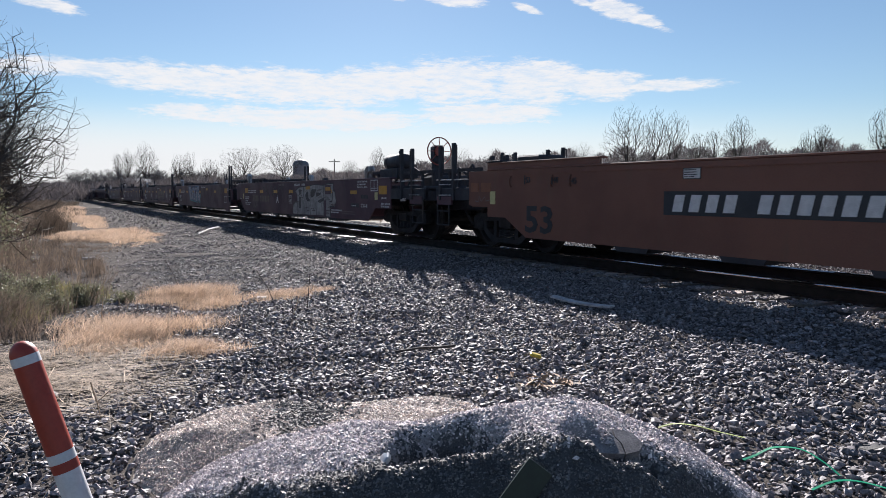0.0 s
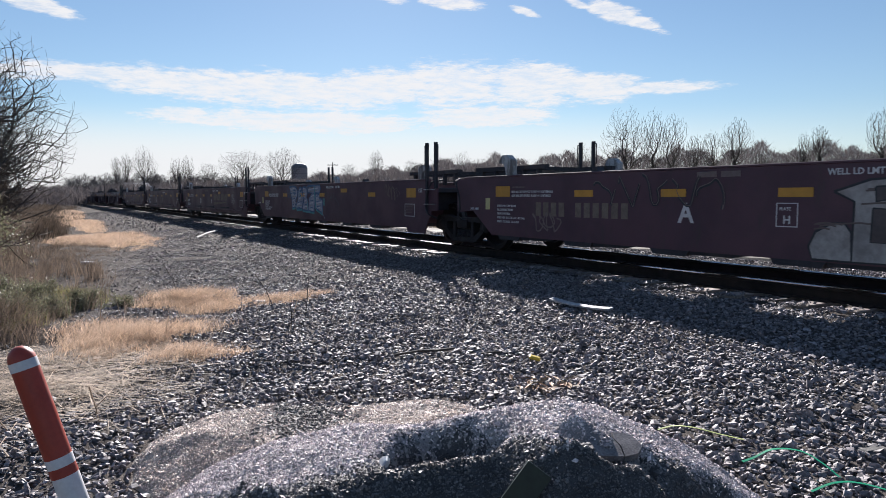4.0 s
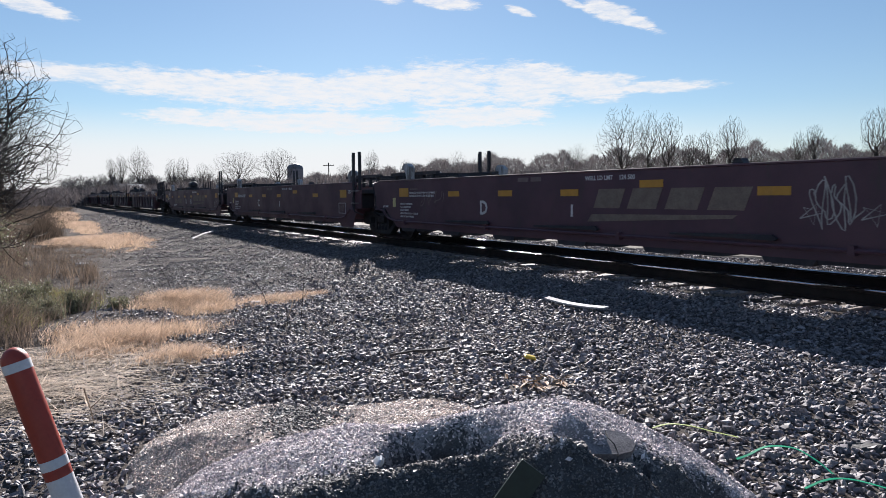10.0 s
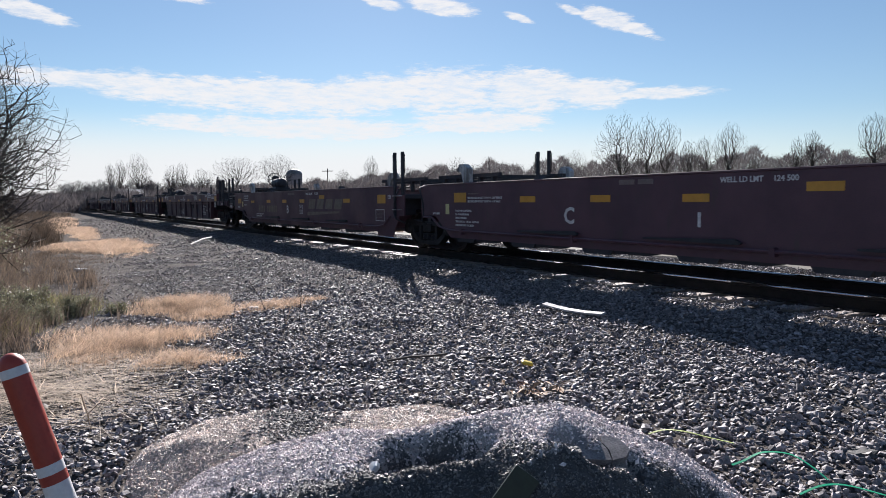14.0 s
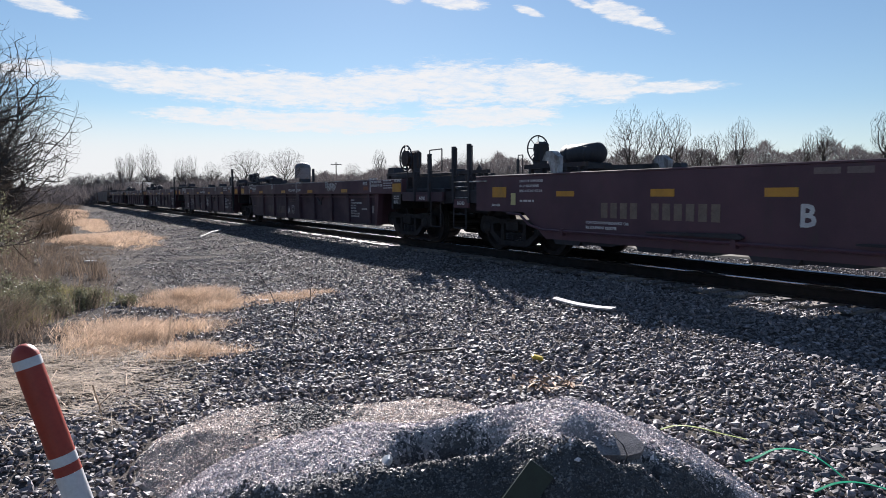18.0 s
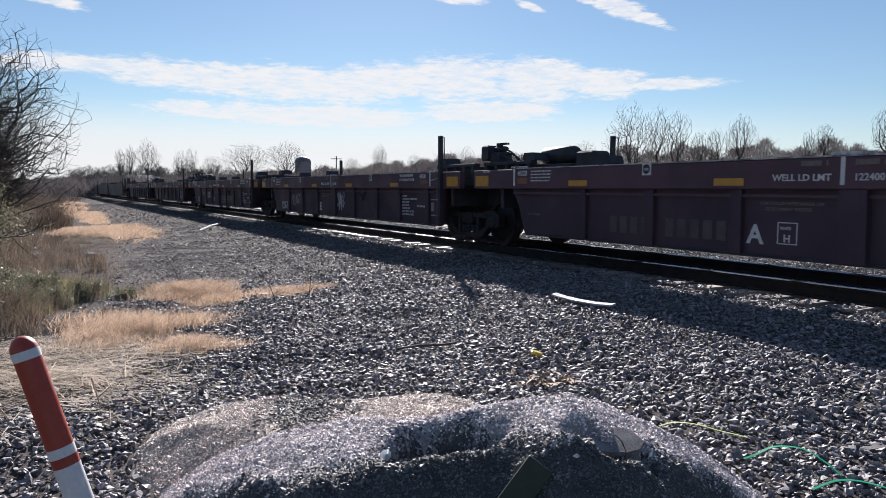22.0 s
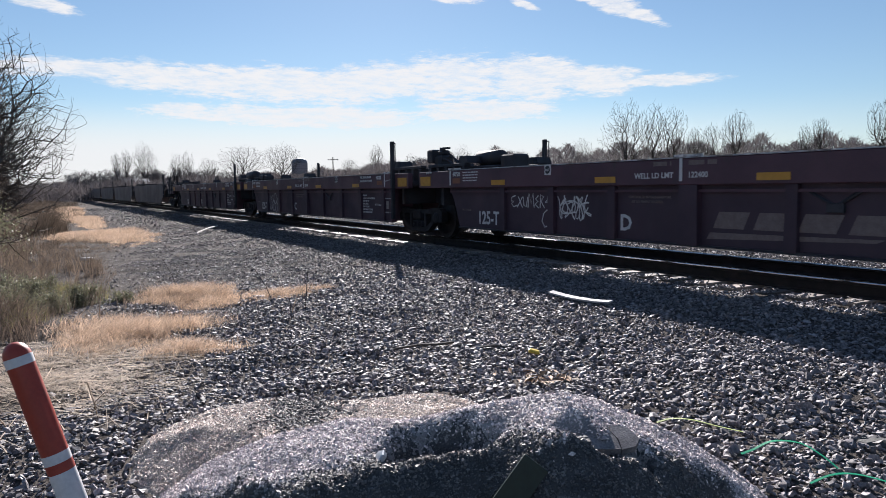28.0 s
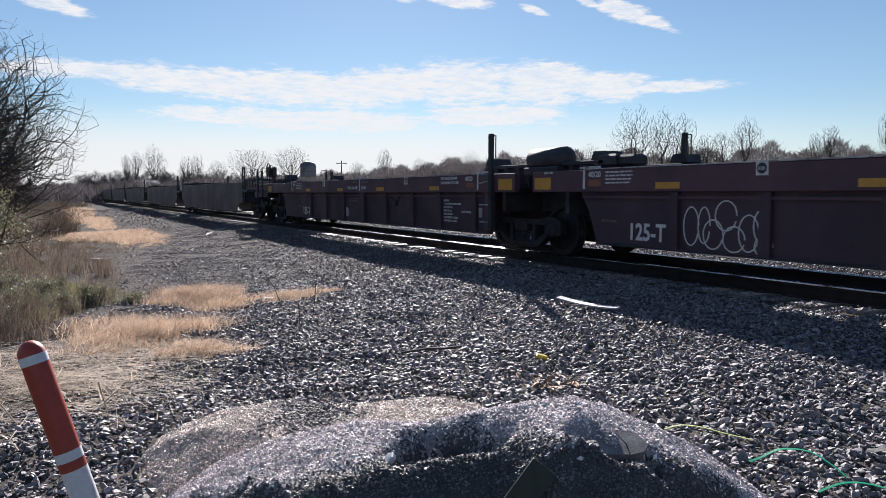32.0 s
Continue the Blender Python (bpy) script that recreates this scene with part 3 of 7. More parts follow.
def posts_and_frame(t, r, f, top):
    """Ladders at two opposite corners, deck frames over both ends."""
    post_pair(t, f - 0.02, -1)
    post_pair(t, r - 0.34, 1)
    end_frame(t, f - 1.5, f + 0.45, top)
    end_frame(t, r - 0.45, r + 1.5, top)


def platform(t, e, f, top, wheel_paint=None, tank=True, span=1.75, red=None, wheel_at=(0.9, -0.6, 1), posts=(0.62, 1.18)):
    """The open platform beyond a set's end truck. e is +1 at the front, -1 at the rear; f is the side plate's end."""
    x1 = f + e * span
    a, b = min(f, x1), max(f, x1)
    part("platform_sill", Build().box(a - 0.3, b + 0.3, -0.42, 0.42, 0.72, 1.1, 0.03), M_STEEL, t)
    part("platform_deck", Build().box(a, b, -1.38, 1.38, 1.17, 1.25, 0.015), M_STEEL, t)
    for s in (-1, 1):
        y0, y1 = sorted((s * W, s * (W - 0.1)))
        part("side_sill", Build().box(a, b, y0, y1, 0.98, 1.24, 0.01), red or M_STEEL, t)
        part("deck_rail", Build().box(a - 0.2, b, s * 1.2 - 0.04, s * 1.2 + 0.04, 1.6, 1.67), M_STEEL, t)
        for k in range(4):
            px = a + 0.1 + (b - a - 0.2) * k / 3
            part("deck_post", Build().box(px - 0.03, px + 0.03, s * 1.2 - 0.03, s * 1.2 + 0.03, 1.24, 1.6), M_STEEL, t)
        for px, tall in ((f + e * posts[0], 2.2), (f + e * posts[1], 2.18)):
            post = part("post", Build().box(px - 0.04, px + 0.04, s * W - 0.035, s * W + 0.035, 0.98, tall, 0.008), M_STEEL, t)
            gx = px - e * 0.12
            part("grab_iron", Build().pipe([(px, s * W, tall - 0.05), (gx, s * W, tall - 0.05), (gx, s * W, 1.55), (px, s * W, 1.55)], 0.013), M_STEEL, post)
        px = x1 - e * 0.06
        part("step", Build().pipe([(px, s * W, 1.05), (px, s * W, 0.44), (px - e * 0.5, s * W, 0.44), (px - e * 0.5, s * W, 1.05)], 0.016), M_STEEL, t)
        part("step_rung", Build().pipe([(px, s * W, 0.74), (px - e * 0.5, s * W, 0.74)], 0.014), M_STEEL, t)
        part("end_rail", Build().pipe([(px, s * (W + 0.02), 1.42), (px - e * 1.3, s * (W + 0.02), 1.42)], 0.014), M_GALV, t)
        part("end_sign", Build().box(*sorted((px - e * 0.62, px - e * 0.02)), s * W - 0.02, s * W + 0.02, 0.88, 1.06), M_RED, t)
        for z in (1.09, 1.32):
            part("rung", Build().pipe([(px - e * 0.12, s * (W + 0.03), z), (px - e * 0.62, s * (W + 0.03), z)], 0.012), M_GALV, t)
    part("end_beam", Build().box(*sorted((x1, x1 - e * 0.14)), -1.45, 1.45, 0.95, 1.3, 0.02), M_STEEL, t)
    part("coupler", Build().box(*sorted((x1, x1 + e * 0.3)), -0.12, 0.12, 0.74, 0.98, 0.04), M_CAST, t)
    part("coupler_head", Build().box(*sorted((x1 + e * 0.14, x1 + e * 0.34)), -0.2, 0.2, 0.66, 1.02, 0.06), M_CAST, t)
    part("air_hose", Build().pipe([(x1 - e * 0.2, -0.35, 0.9), (x1 + e * 0.05, -0.33, 0.6), (x1 + e * 0.2, -0.3, 0.42), (x1 + e * 0.33, -0.25, 0.4)], 0.028, 8), M_STEEL, t)
    if wheel_at:
        handwheel(t, f + wheel_at[0], wheel_at[1], 2.16, 0.335 if e > 0 else 0.29, paint=wheel_paint, e=wheel_at[2])
    if tank:
        at, ty = (f - 0.55, -1.0) if e > 0 else (f + 1.5, 0.0)
        air = part("air_reservoir", Build().lathe([(-0.56, 0.06), (-0.53, 0.15), (-0.45, 0.21), (0.45, 0.21), (0.53, 0.15), (0.56, 0.06)], (at, ty, 1.93), "x", 18), M_STEEL, t, "dark cylindrical air reservoir", smooth=True)
        part("tank_cradle", Build().box(at - 0.5, at + 0.5, ty - 0.3, ty + 0.3, 1.5, 1.76, 0.02), M_STEEL, t)
        for k in (-0.3, 0.25):
            part("tank_strap", Build().lathe([(-0.03, 0.217), (0.03, 0.217)], (at + k, ty, 1.92), "x", 18), M_STEEL, air)
    part("equipment_box", Build().box(*sorted((f - e * 0.1, f + e * 0.55)), -0.5, 0.5, 1.24, 1.58, 0.05), M_STEEL, t)
    part("brake_lever", Build().pipe([(f + e * 0.2, -1.1, 1.3), (f + e * 0.5, -1.1, 1.75), (f + e * 0.9, -1.0, 1.55), (f + e * 1.3, -0.95, 1.7)], 0.03, 6), M_STEEL, t)


def valve_gear(t, x, top):
    """Brake valve, pipes and reservoir on the deck over a shared truck."""
    z = top + 0.1
    part("brake_valve", Build().box(x - 0.36, x - 0.12, -1.05, -0.62, z + 0.12, z + 0.44, 0.03).box(x - 0.1, x + 0.22, -1.0, -0.68, z, z + 0.3, 0.05).box(x - 0.04, x + 0.14, -0.95, -0.7, z + 0.3, z + 0.42, 0.04).tube((x + 0.02, -0.85, z + 0.42), (x + 0.02, -0.85, z + 0.48), 0.07, n=10).box(x, x + 0.3, -0.9, -0.8, z + 0.44, z + 0.48), M_STEEL, t)
    part("valve_bolts", Build().tube((x - 0.36, -0.95, z + 0.2), (x - 0.4, -0.95, z + 0.2), 0.04, n=8).tube((x - 0.36, -0.75, z + 0.36), (x - 0.4, -0.75, z + 0.36), 0.04, n=8), M_STEEL, t)
    for k, (dy, up) in enumerate(((-0.85, 0.34), (-0.76, 0.26), (-0.95, 0.2))):
        bend = [(x + 0.2 + 0.12 * i, dy, z + up * (1.0 - (0.22 * i) ** 2 * 0.9)) for i in range(6)]
        part("brake_pipe", Build().pipe(bend, 0.022, 6), M_STEEL, t)
    part("air_reservoir", Build().lathe([(-0.52, 0.06), (-0.48, 0.12), (-0.4, 0.165), (0.4, 0.165), (0.48, 0.12), (0.52, 0.06)], (x + 1.75, -0.65, z + 0.17), "x", 16), M_STEEL, t, smooth=True)
    part("reservoir_cradle", Build().box(x + 0.95, x + 2.4, -0.95, -0.2, top - 0.05, top + 0.1, 0.02), M_STEEL, t)
    part("equipment_box", Build().box(x + 2.55, x + 2.95, -0.95, -0.55, top + 0.02, top + 0.3, 0.03), M_STEEL, t)


def smooth_well(label, ends=(0, 0), pipe=True, strips=True):
    """A red well with flat sides. Its origin lies on the rail top, half way between its trucks."""
    t = thing("well_car", label, "well car", group="smooth-sided red well cars")
    r, f, top = (-8.35 if ends[1] else -7.1), (8.15 if ends[0] else 6.85), 1.492
    well_core(t, r, f, top, 0.375, M_RED, toe=not ends[0])
    castings(t, (-6.06 if ends[1] else -5.72,), top, 0.42)
    castings(t, (6.58,), top, 0.36)
    for x in (-3.2, 3.4):
        part("hinge_lug", Build().prism([(x - 0.09, top + 0.03), (x + 0.09, top + 0.03), (x + 0.05, top + 0.1), (x - 0.05, top + 0.1)], -W, -W + 0.14), M_STEEL, t)
    for e in (-1, 1):
        end = f if e > 0 else r
        if ends[0 if e > 0 else 1]:
            platform(t, e, end, top, M_RUSTRED if e > 0 else None, wheel_at=(0.9, -0.6, 1) if e > 0 else (-0.42, 0.4, -1), span=1.75 if e > 0 else 0.95, posts=(0.62, 1.18) if e > 0 else (0.28, 0.89))
            end_frame(t, *sorted((end - e * 2.6, end - e * 0.8)), top)
        else:
            if e > 0:
                post_pair(t, f + 0.09, -1, 0.4)
            else:
                post_pair(t, r + 0.18, 1, 0.42)
            end_frame(t, *sorted((end - e * 1.9, end + e * 0.5)), top)
            part("end_panel", Build().box(*sorted((end + e * 0.004, end + e * (0.52 if e > 0 else 0.3))), -W + 0.012, -W + 0.05, 0.8, 1.485), M_RED, t)
            part("brake_hose", Build().pipe([(end + e * 0.32, -W + 0.15, 0.62), (end + e * 0.2, -W - 0.04, 0.72), (end + e * 0.1, -W - 0.05, 0.86), (end + e * 0.12, -W - 0.05, 1.1), (end + e * 0.2, -W - 0.05, 1.28), (end + e * 0.34, -W - 0.02, 1.45), (end + e * 0.5, -W + 0.2, 1.5)], 0.018, 6), M_STEEL, t)
    # bottom strips between the feet
    if strips:
        for k in range(6):
            px = 0.26 + 1.93 * (k - 3)
            for s in (-1, 1):
                part("sill_strip", Build().prism([(px + 0.34, 0.325), (px + 1.0, 0.325), (px + 1.3, 0.377), (px + 0.34, 0.377)] if px < 5 else [(px - 0.3, 0.34), (px, 0.34), (px, 0.377), (px - 0.3, 0.377)], *sorted((s * (W - 0.04), s * (W - 0.1)))), M_STEEL, t)
    # piping along the sill
    if pipe:
        lo = [(-7.2, 0.80), (-6.8, 0.79), (-6.5, 0.6), (-6.1, 0.53), (-2.5, 0.52), (2.5, 0.515), (6.0, 0.51), (6.4, 0.56), (6.75, 0.78)]
        part("brake_line", Build().pipe([(x, -W - 0.05, z) for x, z in lo], 0.024, 6), M_RED, t)
        for x in (-5.6, -2.2, 1.4, 4.9):
            part("pipe_bracket", Build().prism([(x - 0.045, 0.46), (x + 0.045, 0.46), (x + 0.03, 0.57), (x - 0.03, 0.57)], -W - 0.08, -W - 0.002), M_RED, t)
        for x in (-3.68, -0.65, 2.4):
            part("release_rod", Build().prism([(x, 0.585), (x + 1.58, 0.575), (x + 1.62, 0.60), (x + 1.54, 0.645), (x, 0.61)], -W - 0.07, -W - 0.03), M_STEEL, t)
    for x in (-3.67, -1.82, 0.0, 1.77, 3.7):
        plate(t, x, 1.24 if x == 1.77 else 1.12, 0.44, 0.11)
    plate(t, -5.81 if ends[1] else -5.95, 1.12, 0.46, 0.09 if ends[1] else 0.2)
    if ends[1]:
        plate(t, -7.76, 1.1, 0.46, 0.2)
    plate(t, 7.46 if ends[0] else 5.93, 1.1, 0.47, 0.22)
    plate(t, -7.14 if ends[1] else -6.3, 0.96 if ends[1] else 0.87, 0.14, 0.22, M_CREAM, "inspection_sticker")
    if ends[1]:
        for k, words in enumerate(("2 INCH HF COMP SHOES", "No. 24 BRAKE BEAMS", "SPRG 6 OC D-5  4 IC D-5")):
            letter(t, words, -6.87, 1.38 - 0.09 * k, 0.062)
        bars(t, -6.86, 1.02, 0.55, 1, 0.05, seed=4, material=M_WHITE)
        letter(t, "CONTROLLED INTERCHANGE CAR", -5.05, 0.68, 0.06)
        letter(t, "SEE EQUIPMENT REGISTER", -5.05, 0.6, 0.06)
    else:
        letter(t, "SIDE BRG SET-UP HGT 5-1/16\" +/- 1/16\" FEMALE", -5.43, 1.19, 0.058)
        letter(t, "SIDE BRG SET-UP HGT 5-3/16\" +/- 1/16\" MALE", -5.43, 1.12, 0.058)
        bars(t, -5.4, 1.28, 0.5, 1, 0.04, seed=4, material=M_DIM)
        for k, words in enumerate(("2 INCH HF COMP SHOES", "No. 24 BRAKE BEAMS", "38 INCH WHEELS", "SPRG 5 OC D-5  7 IC D-6  5 SC D-6A", "SPRG 2 OC B-353  2 IC B-354")):
            letter(t, words, -5.9, 0.93 - 0.075 * k, 0.055)
    if not ends[0]:
        fr = Build()
        for a, b2, c, d2 in ((0, 0.5, 0, 0.014), (0, 0.5, 0.286, 0.3), (0, 0.014, 0, 0.3), (0.486, 0.5, 0, 0.3)):
            fr.box(5.83 + a, 5.83 + b2, -W - 0.006, -W - 0.002, 0.65 + c, 0.65 + d2)
        part("notice_frame", fr, M_WHITE, t)
        bars(t, 5.87, 0.91, 0.42, 6, 0.02, seed=6, material=M_DIM)
        letter(t, "125", 6.52, 1.22, 0.13)
    letter(t, "JACK HERE", -7.78 if ends[1] else -6.85, 0.93 if ends[1] else 0.86, 0.06)
    letter(t, "WELL LD LMT", 0.6, 1.37, 0.1)
    letter(t, "124 500", 1.35, 1.37, 0.1)
    bars(t, -1.2, 1.38, 0.9, 1, 0.1, material=M_DIM, seed=21, name="faded_number")
    return t


def stroke(parent, pts, width, material, y=-W, name="spray_line"):
    """A flat painted line along points in x and z."""
    rows = []
    last = len(pts) - 1
    for k, (x, z) in enumerate(pts):
        (x0, z0), (x1, z1) = pts[max(k - 1, 0)], pts[min(k + 1, last)]
        dx, dz = x1 - x0, z1 - z0
        n = math.hypot(dx, dz) or 1
        ox, oz = -dz / n * width / 2, dx / n * width / 2
        yy = y - 0.005 - 0.00009 * k
        rows += [(x + ox, yy, z + oz), (x - ox, yy, z - oz)]
    b = Build().quads(rows, [(2 * k, 2 * k + 1, 2 * k + 3, 2 * k + 2) for k in range(last)])
    return part(name, b, material, parent)


def loops(x, z, wide, tall, seed, n=5):
    """Looping handstyle scrawl as points."""
    g = random.Random(seed)
    pts = []
    ph = [g.uniform(0, 6.28) for _ in range(4)]
    for i in range(n * 14 + 1):
        u = i / (n * 14)
        a = u * n * 2 * math.pi
        pts.append((x + wide * (u * 0.8 + 0.1 + 0.1 * math.cos(a + ph[0]) + 0.05 * math.sin(2.3 * a + ph[1])), z + tall * (0.5 + 0.36 * math.sin(a + ph[2]) + 0.14 * math.sin(1.7 * a + ph[3]))))
    return pts


def logo(t, x=0.8, z=0.93):
    """The owner's faded mark as plain slanted blocks over a bar."""
    for k in range(4):
        px = x + k * 0.72
        part("mark_block", Build().prism([(px, z), (px + 0.56, z), (px + 0.68, z + 0.3), (px + 0.12, z + 0.3)], -W - 0.005, -W - 0.001), M_MARK, t, "faded pale mark")
    part("mark_bar", Build().prism([(x - 0.14, z - 0.22), (x + 2.55, z - 0.11), (x + 2.62, z - 0.06), (x - 0.04, z - 0.1)], -W - 0.005, -W - 0.001), M_MARK, t)


def big_number(t, x=-4.7, z=0.78):
    """A painted-over car number as plain blocks."""
    px = x
    for k in range(10):
        part("number_block", Build().box(px, px + 0.14, -W - 0.005, -W - 0.001, z, z + 0.24), M_MARK, t)
        px += 0.42 if k == 3 else 0.21


def ribbed_platform(t, e, f):
    """The low open platform at an end of the ribbed set, with a brake wheel facing the track side."""
    x1 = f + e * 1.95
    a, b = sorted((f, x1))
    part("platform_sill", Build().box(a - 0.3, b + 0.2, -0.42, 0.42, 0.72, 1.1, 0.03), M_STEEL, t)
    part("platform_deck", Build().box(a, b, -1.4, 1.4, 1.22, 1.3, 0.015), M_STEEL, t)
    for s in (-1, 1):
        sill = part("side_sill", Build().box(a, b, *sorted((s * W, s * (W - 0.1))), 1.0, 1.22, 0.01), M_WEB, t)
        part("end_sign", Build().box(*sorted((f + e * 0.73, f + e * 1.33)), *sorted((s * W, s * (W + 0.012))), 1.0, 1.15), M_RED, sill)
        part("deck_rail", Build().box(a - 1.2, b, s * 1.15 - 0.06, s * 1.15 + 0.06, 1.58, 1.66, 0.01), M_STEEL, t)
        for px, half, reach in ((f + e * 0.69, 0.02, 0.2), (f + e * 1.40, 0.045, 0.55)):
            post = part("post", Build().box(px - half, px + half, s * W - 0.04, s * W + 0.03, 1.0, 2.08, 0.008), M_STEEL, t)
            part("grab_iron", Build().pipe([(px, s * W, 2.16), (px + e * reach, s * W, 2.16), (px + e * reach, s * W, 1.68), (px, s * W, 1.68)], 0.014), M_STEEL, post)
            part("grab_iron", Build().pipe([(px, s * W, 2.05), (px, s * W, 2.16)], 0.014), M_STEEL, post)
        part("step", Build().pipe([(x1 - e * 0.06, s * W, 1.0), (x1 - e * 0.06, s * W, 0.44), (x1 - e * 0.5, s * W, 0.44), (x1 - e * 0.5, s * W, 1.0)], 0.014), M_STEEL, t)
    part("end_beam", Build().box(*sorted((x1, x1 - e * 0.14)), -1.45, 1.45, 0.95, 1.3, 0.02), M_STEEL, t)
    part("coupler", Build().box(*sorted((x1, x1 + e * 0.3)), -0.12, 0.12, 0.74, 0.98, 0.04), M_CAST, t)
    part("coupler_head", Build().box(*sorted((x1 + e * 0.14, x1 + e * 0.34)), -0.2, 0.2, 0.66, 1.02, 0.06), M_CAST, t)
    part("air_hose", Build().pipe([(x1 - e * 0.2, -0.35, 0.9), (x1 + e * 0.05, -0.33, 0.6), (x1 + e * 0.2, -0.3, 0.42), (x1 + e * 0.33, -0.25, 0.4)], 0.028, 8), M_STEEL, t)
    x, y, z, r = f + e * 0.05, -1.42, 2.04, 0.31
    w = part("brake_wheel", torus((x, y, z), r, 0.02, "y"), M_STEEL, t, "spoked round brake wheel", smooth=True)
    for i in range(8):
        u = 2 * math.pi * i / 8 + 0.2
        part("spoke", Build().tube((x, y, z), (x + r * math.cos(u), y, z + r * math.sin(u)), 0.013, n=5), M_STEEL, w)
    part("hub", Build().lathe([(-0.03, 0.2), (0.04, 0.2), (0.07, 0.15)], (x, y, z), "y", 18), M_HUBDARK, w, "dark red-brown gear hub")
    part("gear_housing", Build().box(x + 0.04, x + 0.44, y + 0.07, y + 0.2, z - 0.28, z + 0.18, 0.06), M_HUBDARK, t)
    part("wheel_stand", Build().box(x + 0.2, x + 0.42, y + 0.08, y + 0.16, 1.2, z - 0.2, 0.01), M_STEEL, t)
    part("brake_chain", Build().pipe([(x + 0.02, y + 0.03, z - 0.2), (x + 0.03, y + 0.03, 1.6), (x, y + 0.05, 1.25)], 0.018, 6), M_STEEL, t)


M_HUBDARK = surface("dark_oxide_hub", (0.035, 0.018, 0.018), (0.022, 0.013, 0.013), 0.6, grain=40, blotch=6, bump=0.2)


def ribbed_well(label, ends=(0, 0), gear=0):
    """A red well with a deep top chord and upright ribs below it."""
    t = thing("well_car", label, "well car", group="ribbed red well cars")
    top, low, mid = 1.545, 0.33, 1.178
    r, f = (-8.75 if ends[1] else -6.95), (8.72 if ends[0] else 8.12)
    wl, wr = -5.75, 7.0
    if ends[1]:
        wl = -7.0
    for s in (-1, 1):
        y0, y1 = sorted((s * W, s * (W - 0.12)))
        chord = part("top_chord", Build().box(r, f, y0, y1, mid, top, 0.012), M_RED, t)
        part("chord_lip", Build().box(-5.6, 6.9, *sorted((s * (W + 0.006), s * (W - 0.14))), top, top + 0.018), M_GALV, chord, "pale worn top edge")
        o = [(wl + 0.42, low), (wr, low), (wr + 0.02, mid + 0.01), (wl, mid + 0.01), (wl + 0.22, 0.85)]
        y0, y1 = sorted((s * (W - 0.10), s * (W - 0.13)))
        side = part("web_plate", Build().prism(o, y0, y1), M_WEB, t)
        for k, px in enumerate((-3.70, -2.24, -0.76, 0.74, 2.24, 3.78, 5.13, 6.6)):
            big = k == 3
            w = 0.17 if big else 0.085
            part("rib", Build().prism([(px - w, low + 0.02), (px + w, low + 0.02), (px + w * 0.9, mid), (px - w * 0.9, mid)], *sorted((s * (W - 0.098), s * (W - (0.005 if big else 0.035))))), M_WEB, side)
        part("rail_strip", Build().box(wl + 0.1, wr - 0.05, *sorted((s * (W - 0.05), s * (W - 0.098))), mid - 0.1, mid - 0.06), M_RED, side)
        part("end_gusset", Build().prism([(wr + 0.0, low), (wr + 0.1, low), (wr + 0.24, mid), (wr + 0.0, mid)], *sorted((s * (W - 0.05), s * (W - 0.2)))), M_RED, side)
        part("bottom_flange", Build().box(wl + 0.45, wr, *sorted((s * (W - 0.04), s * (W - 0.25))), low, low + 0.03), M_STEEL, side)
    for k in range(9):
        px = wl + 0.8 + (wr - wl - 1.2) * k / 8
        part("cross_bearer", Build().box(px - 0.06, px + 0.06, -W + 0.26, W - 0.26, low + 0.01, low + 0.12), M_STEEL, t)
    for x in (wl + 0.5, wr - 0.1):
        part("bulkhead", Build().box(x - 0.05, x + 0.05, -W + 0.17, W - 0.17, low + 0.05, top - 0.3), M_RED, t)
    for a, b2 in ((r, wl + 0.4), (wr, f)):
        part("end_sill", Build().box(a - 0.1, b2, -0.45, 0.45, 0.8, 1.2, 0.03), M_STEEL, t)
        part("end_deck", Build().box(a, b2, -1.37, 1.37, 1.24, 1.36, 0.02), M_STEEL, t)
        part("cross_wall", Build().box((a + b2) / 2 - 0.05, (a + b2) / 2 + 0.05, -1.35, 1.35, 0.8, 1.24), M_STEEL, t)
    for e in (-1, 1):
        end = f if e > 0 else r
        if ends[0 if e > 0 else 1]:
            ribbed_platform(t, e, end)
        else:
            x = 7.38 if e > 0 else -6.16
            s = -1 if e > 0 else 1
            post = part("post", Build().box(x - 0.045, x + 0.045, s * W - 0.04 - (0.045 if s < 0 else -0.045), s * W + 0.04 - (0.045 if s < 0 else -0.045), 0.42, 2.33, 0.008), M_STEEL, t)
            yy = s * (W + 0.045)
            part("grab_iron", Build().pipe([(x, yy, 2.28), (x + 0.16, yy, 2.28), (x + 0.16, yy, 1.78), (x, yy, 1.78)], 0.012), M_STEEL, post)
            for z in (0.58, 0.93):
                part("rung", Build().pipe([(x, yy, z), (x - 0.42, yy, z)], 0.013), M_GALV, t)
            part("grab_rail", Build().pipe([(x - 0.48, s * (W + 0.06), 1.35), (x - 0.1, s * (W + 0.06), 1.4)], 0.012), M_GALV, t)
        # a long dark deck over the end, with upturned stops
        a, b2 = sorted((end - e * 1.5, end + e * 0.1))
        b = Build().box(a, b2, -1.2, -1.05, top + 0.1, top + 0.17, 0.01).box(a, b2, 1.05, 1.2, top + 0.1, top + 0.17, 0.01)
        for k in range(5):
            px = a + 0.08 + (b2 - a - 0.16) * k / 4
            b.box(px - 0.05, px + 0.05, -1.2, 1.2, top - 0.26, top + 0.1)
        part("deck_frame", b, M_STEEL, t)
        q = end - e * 1.35
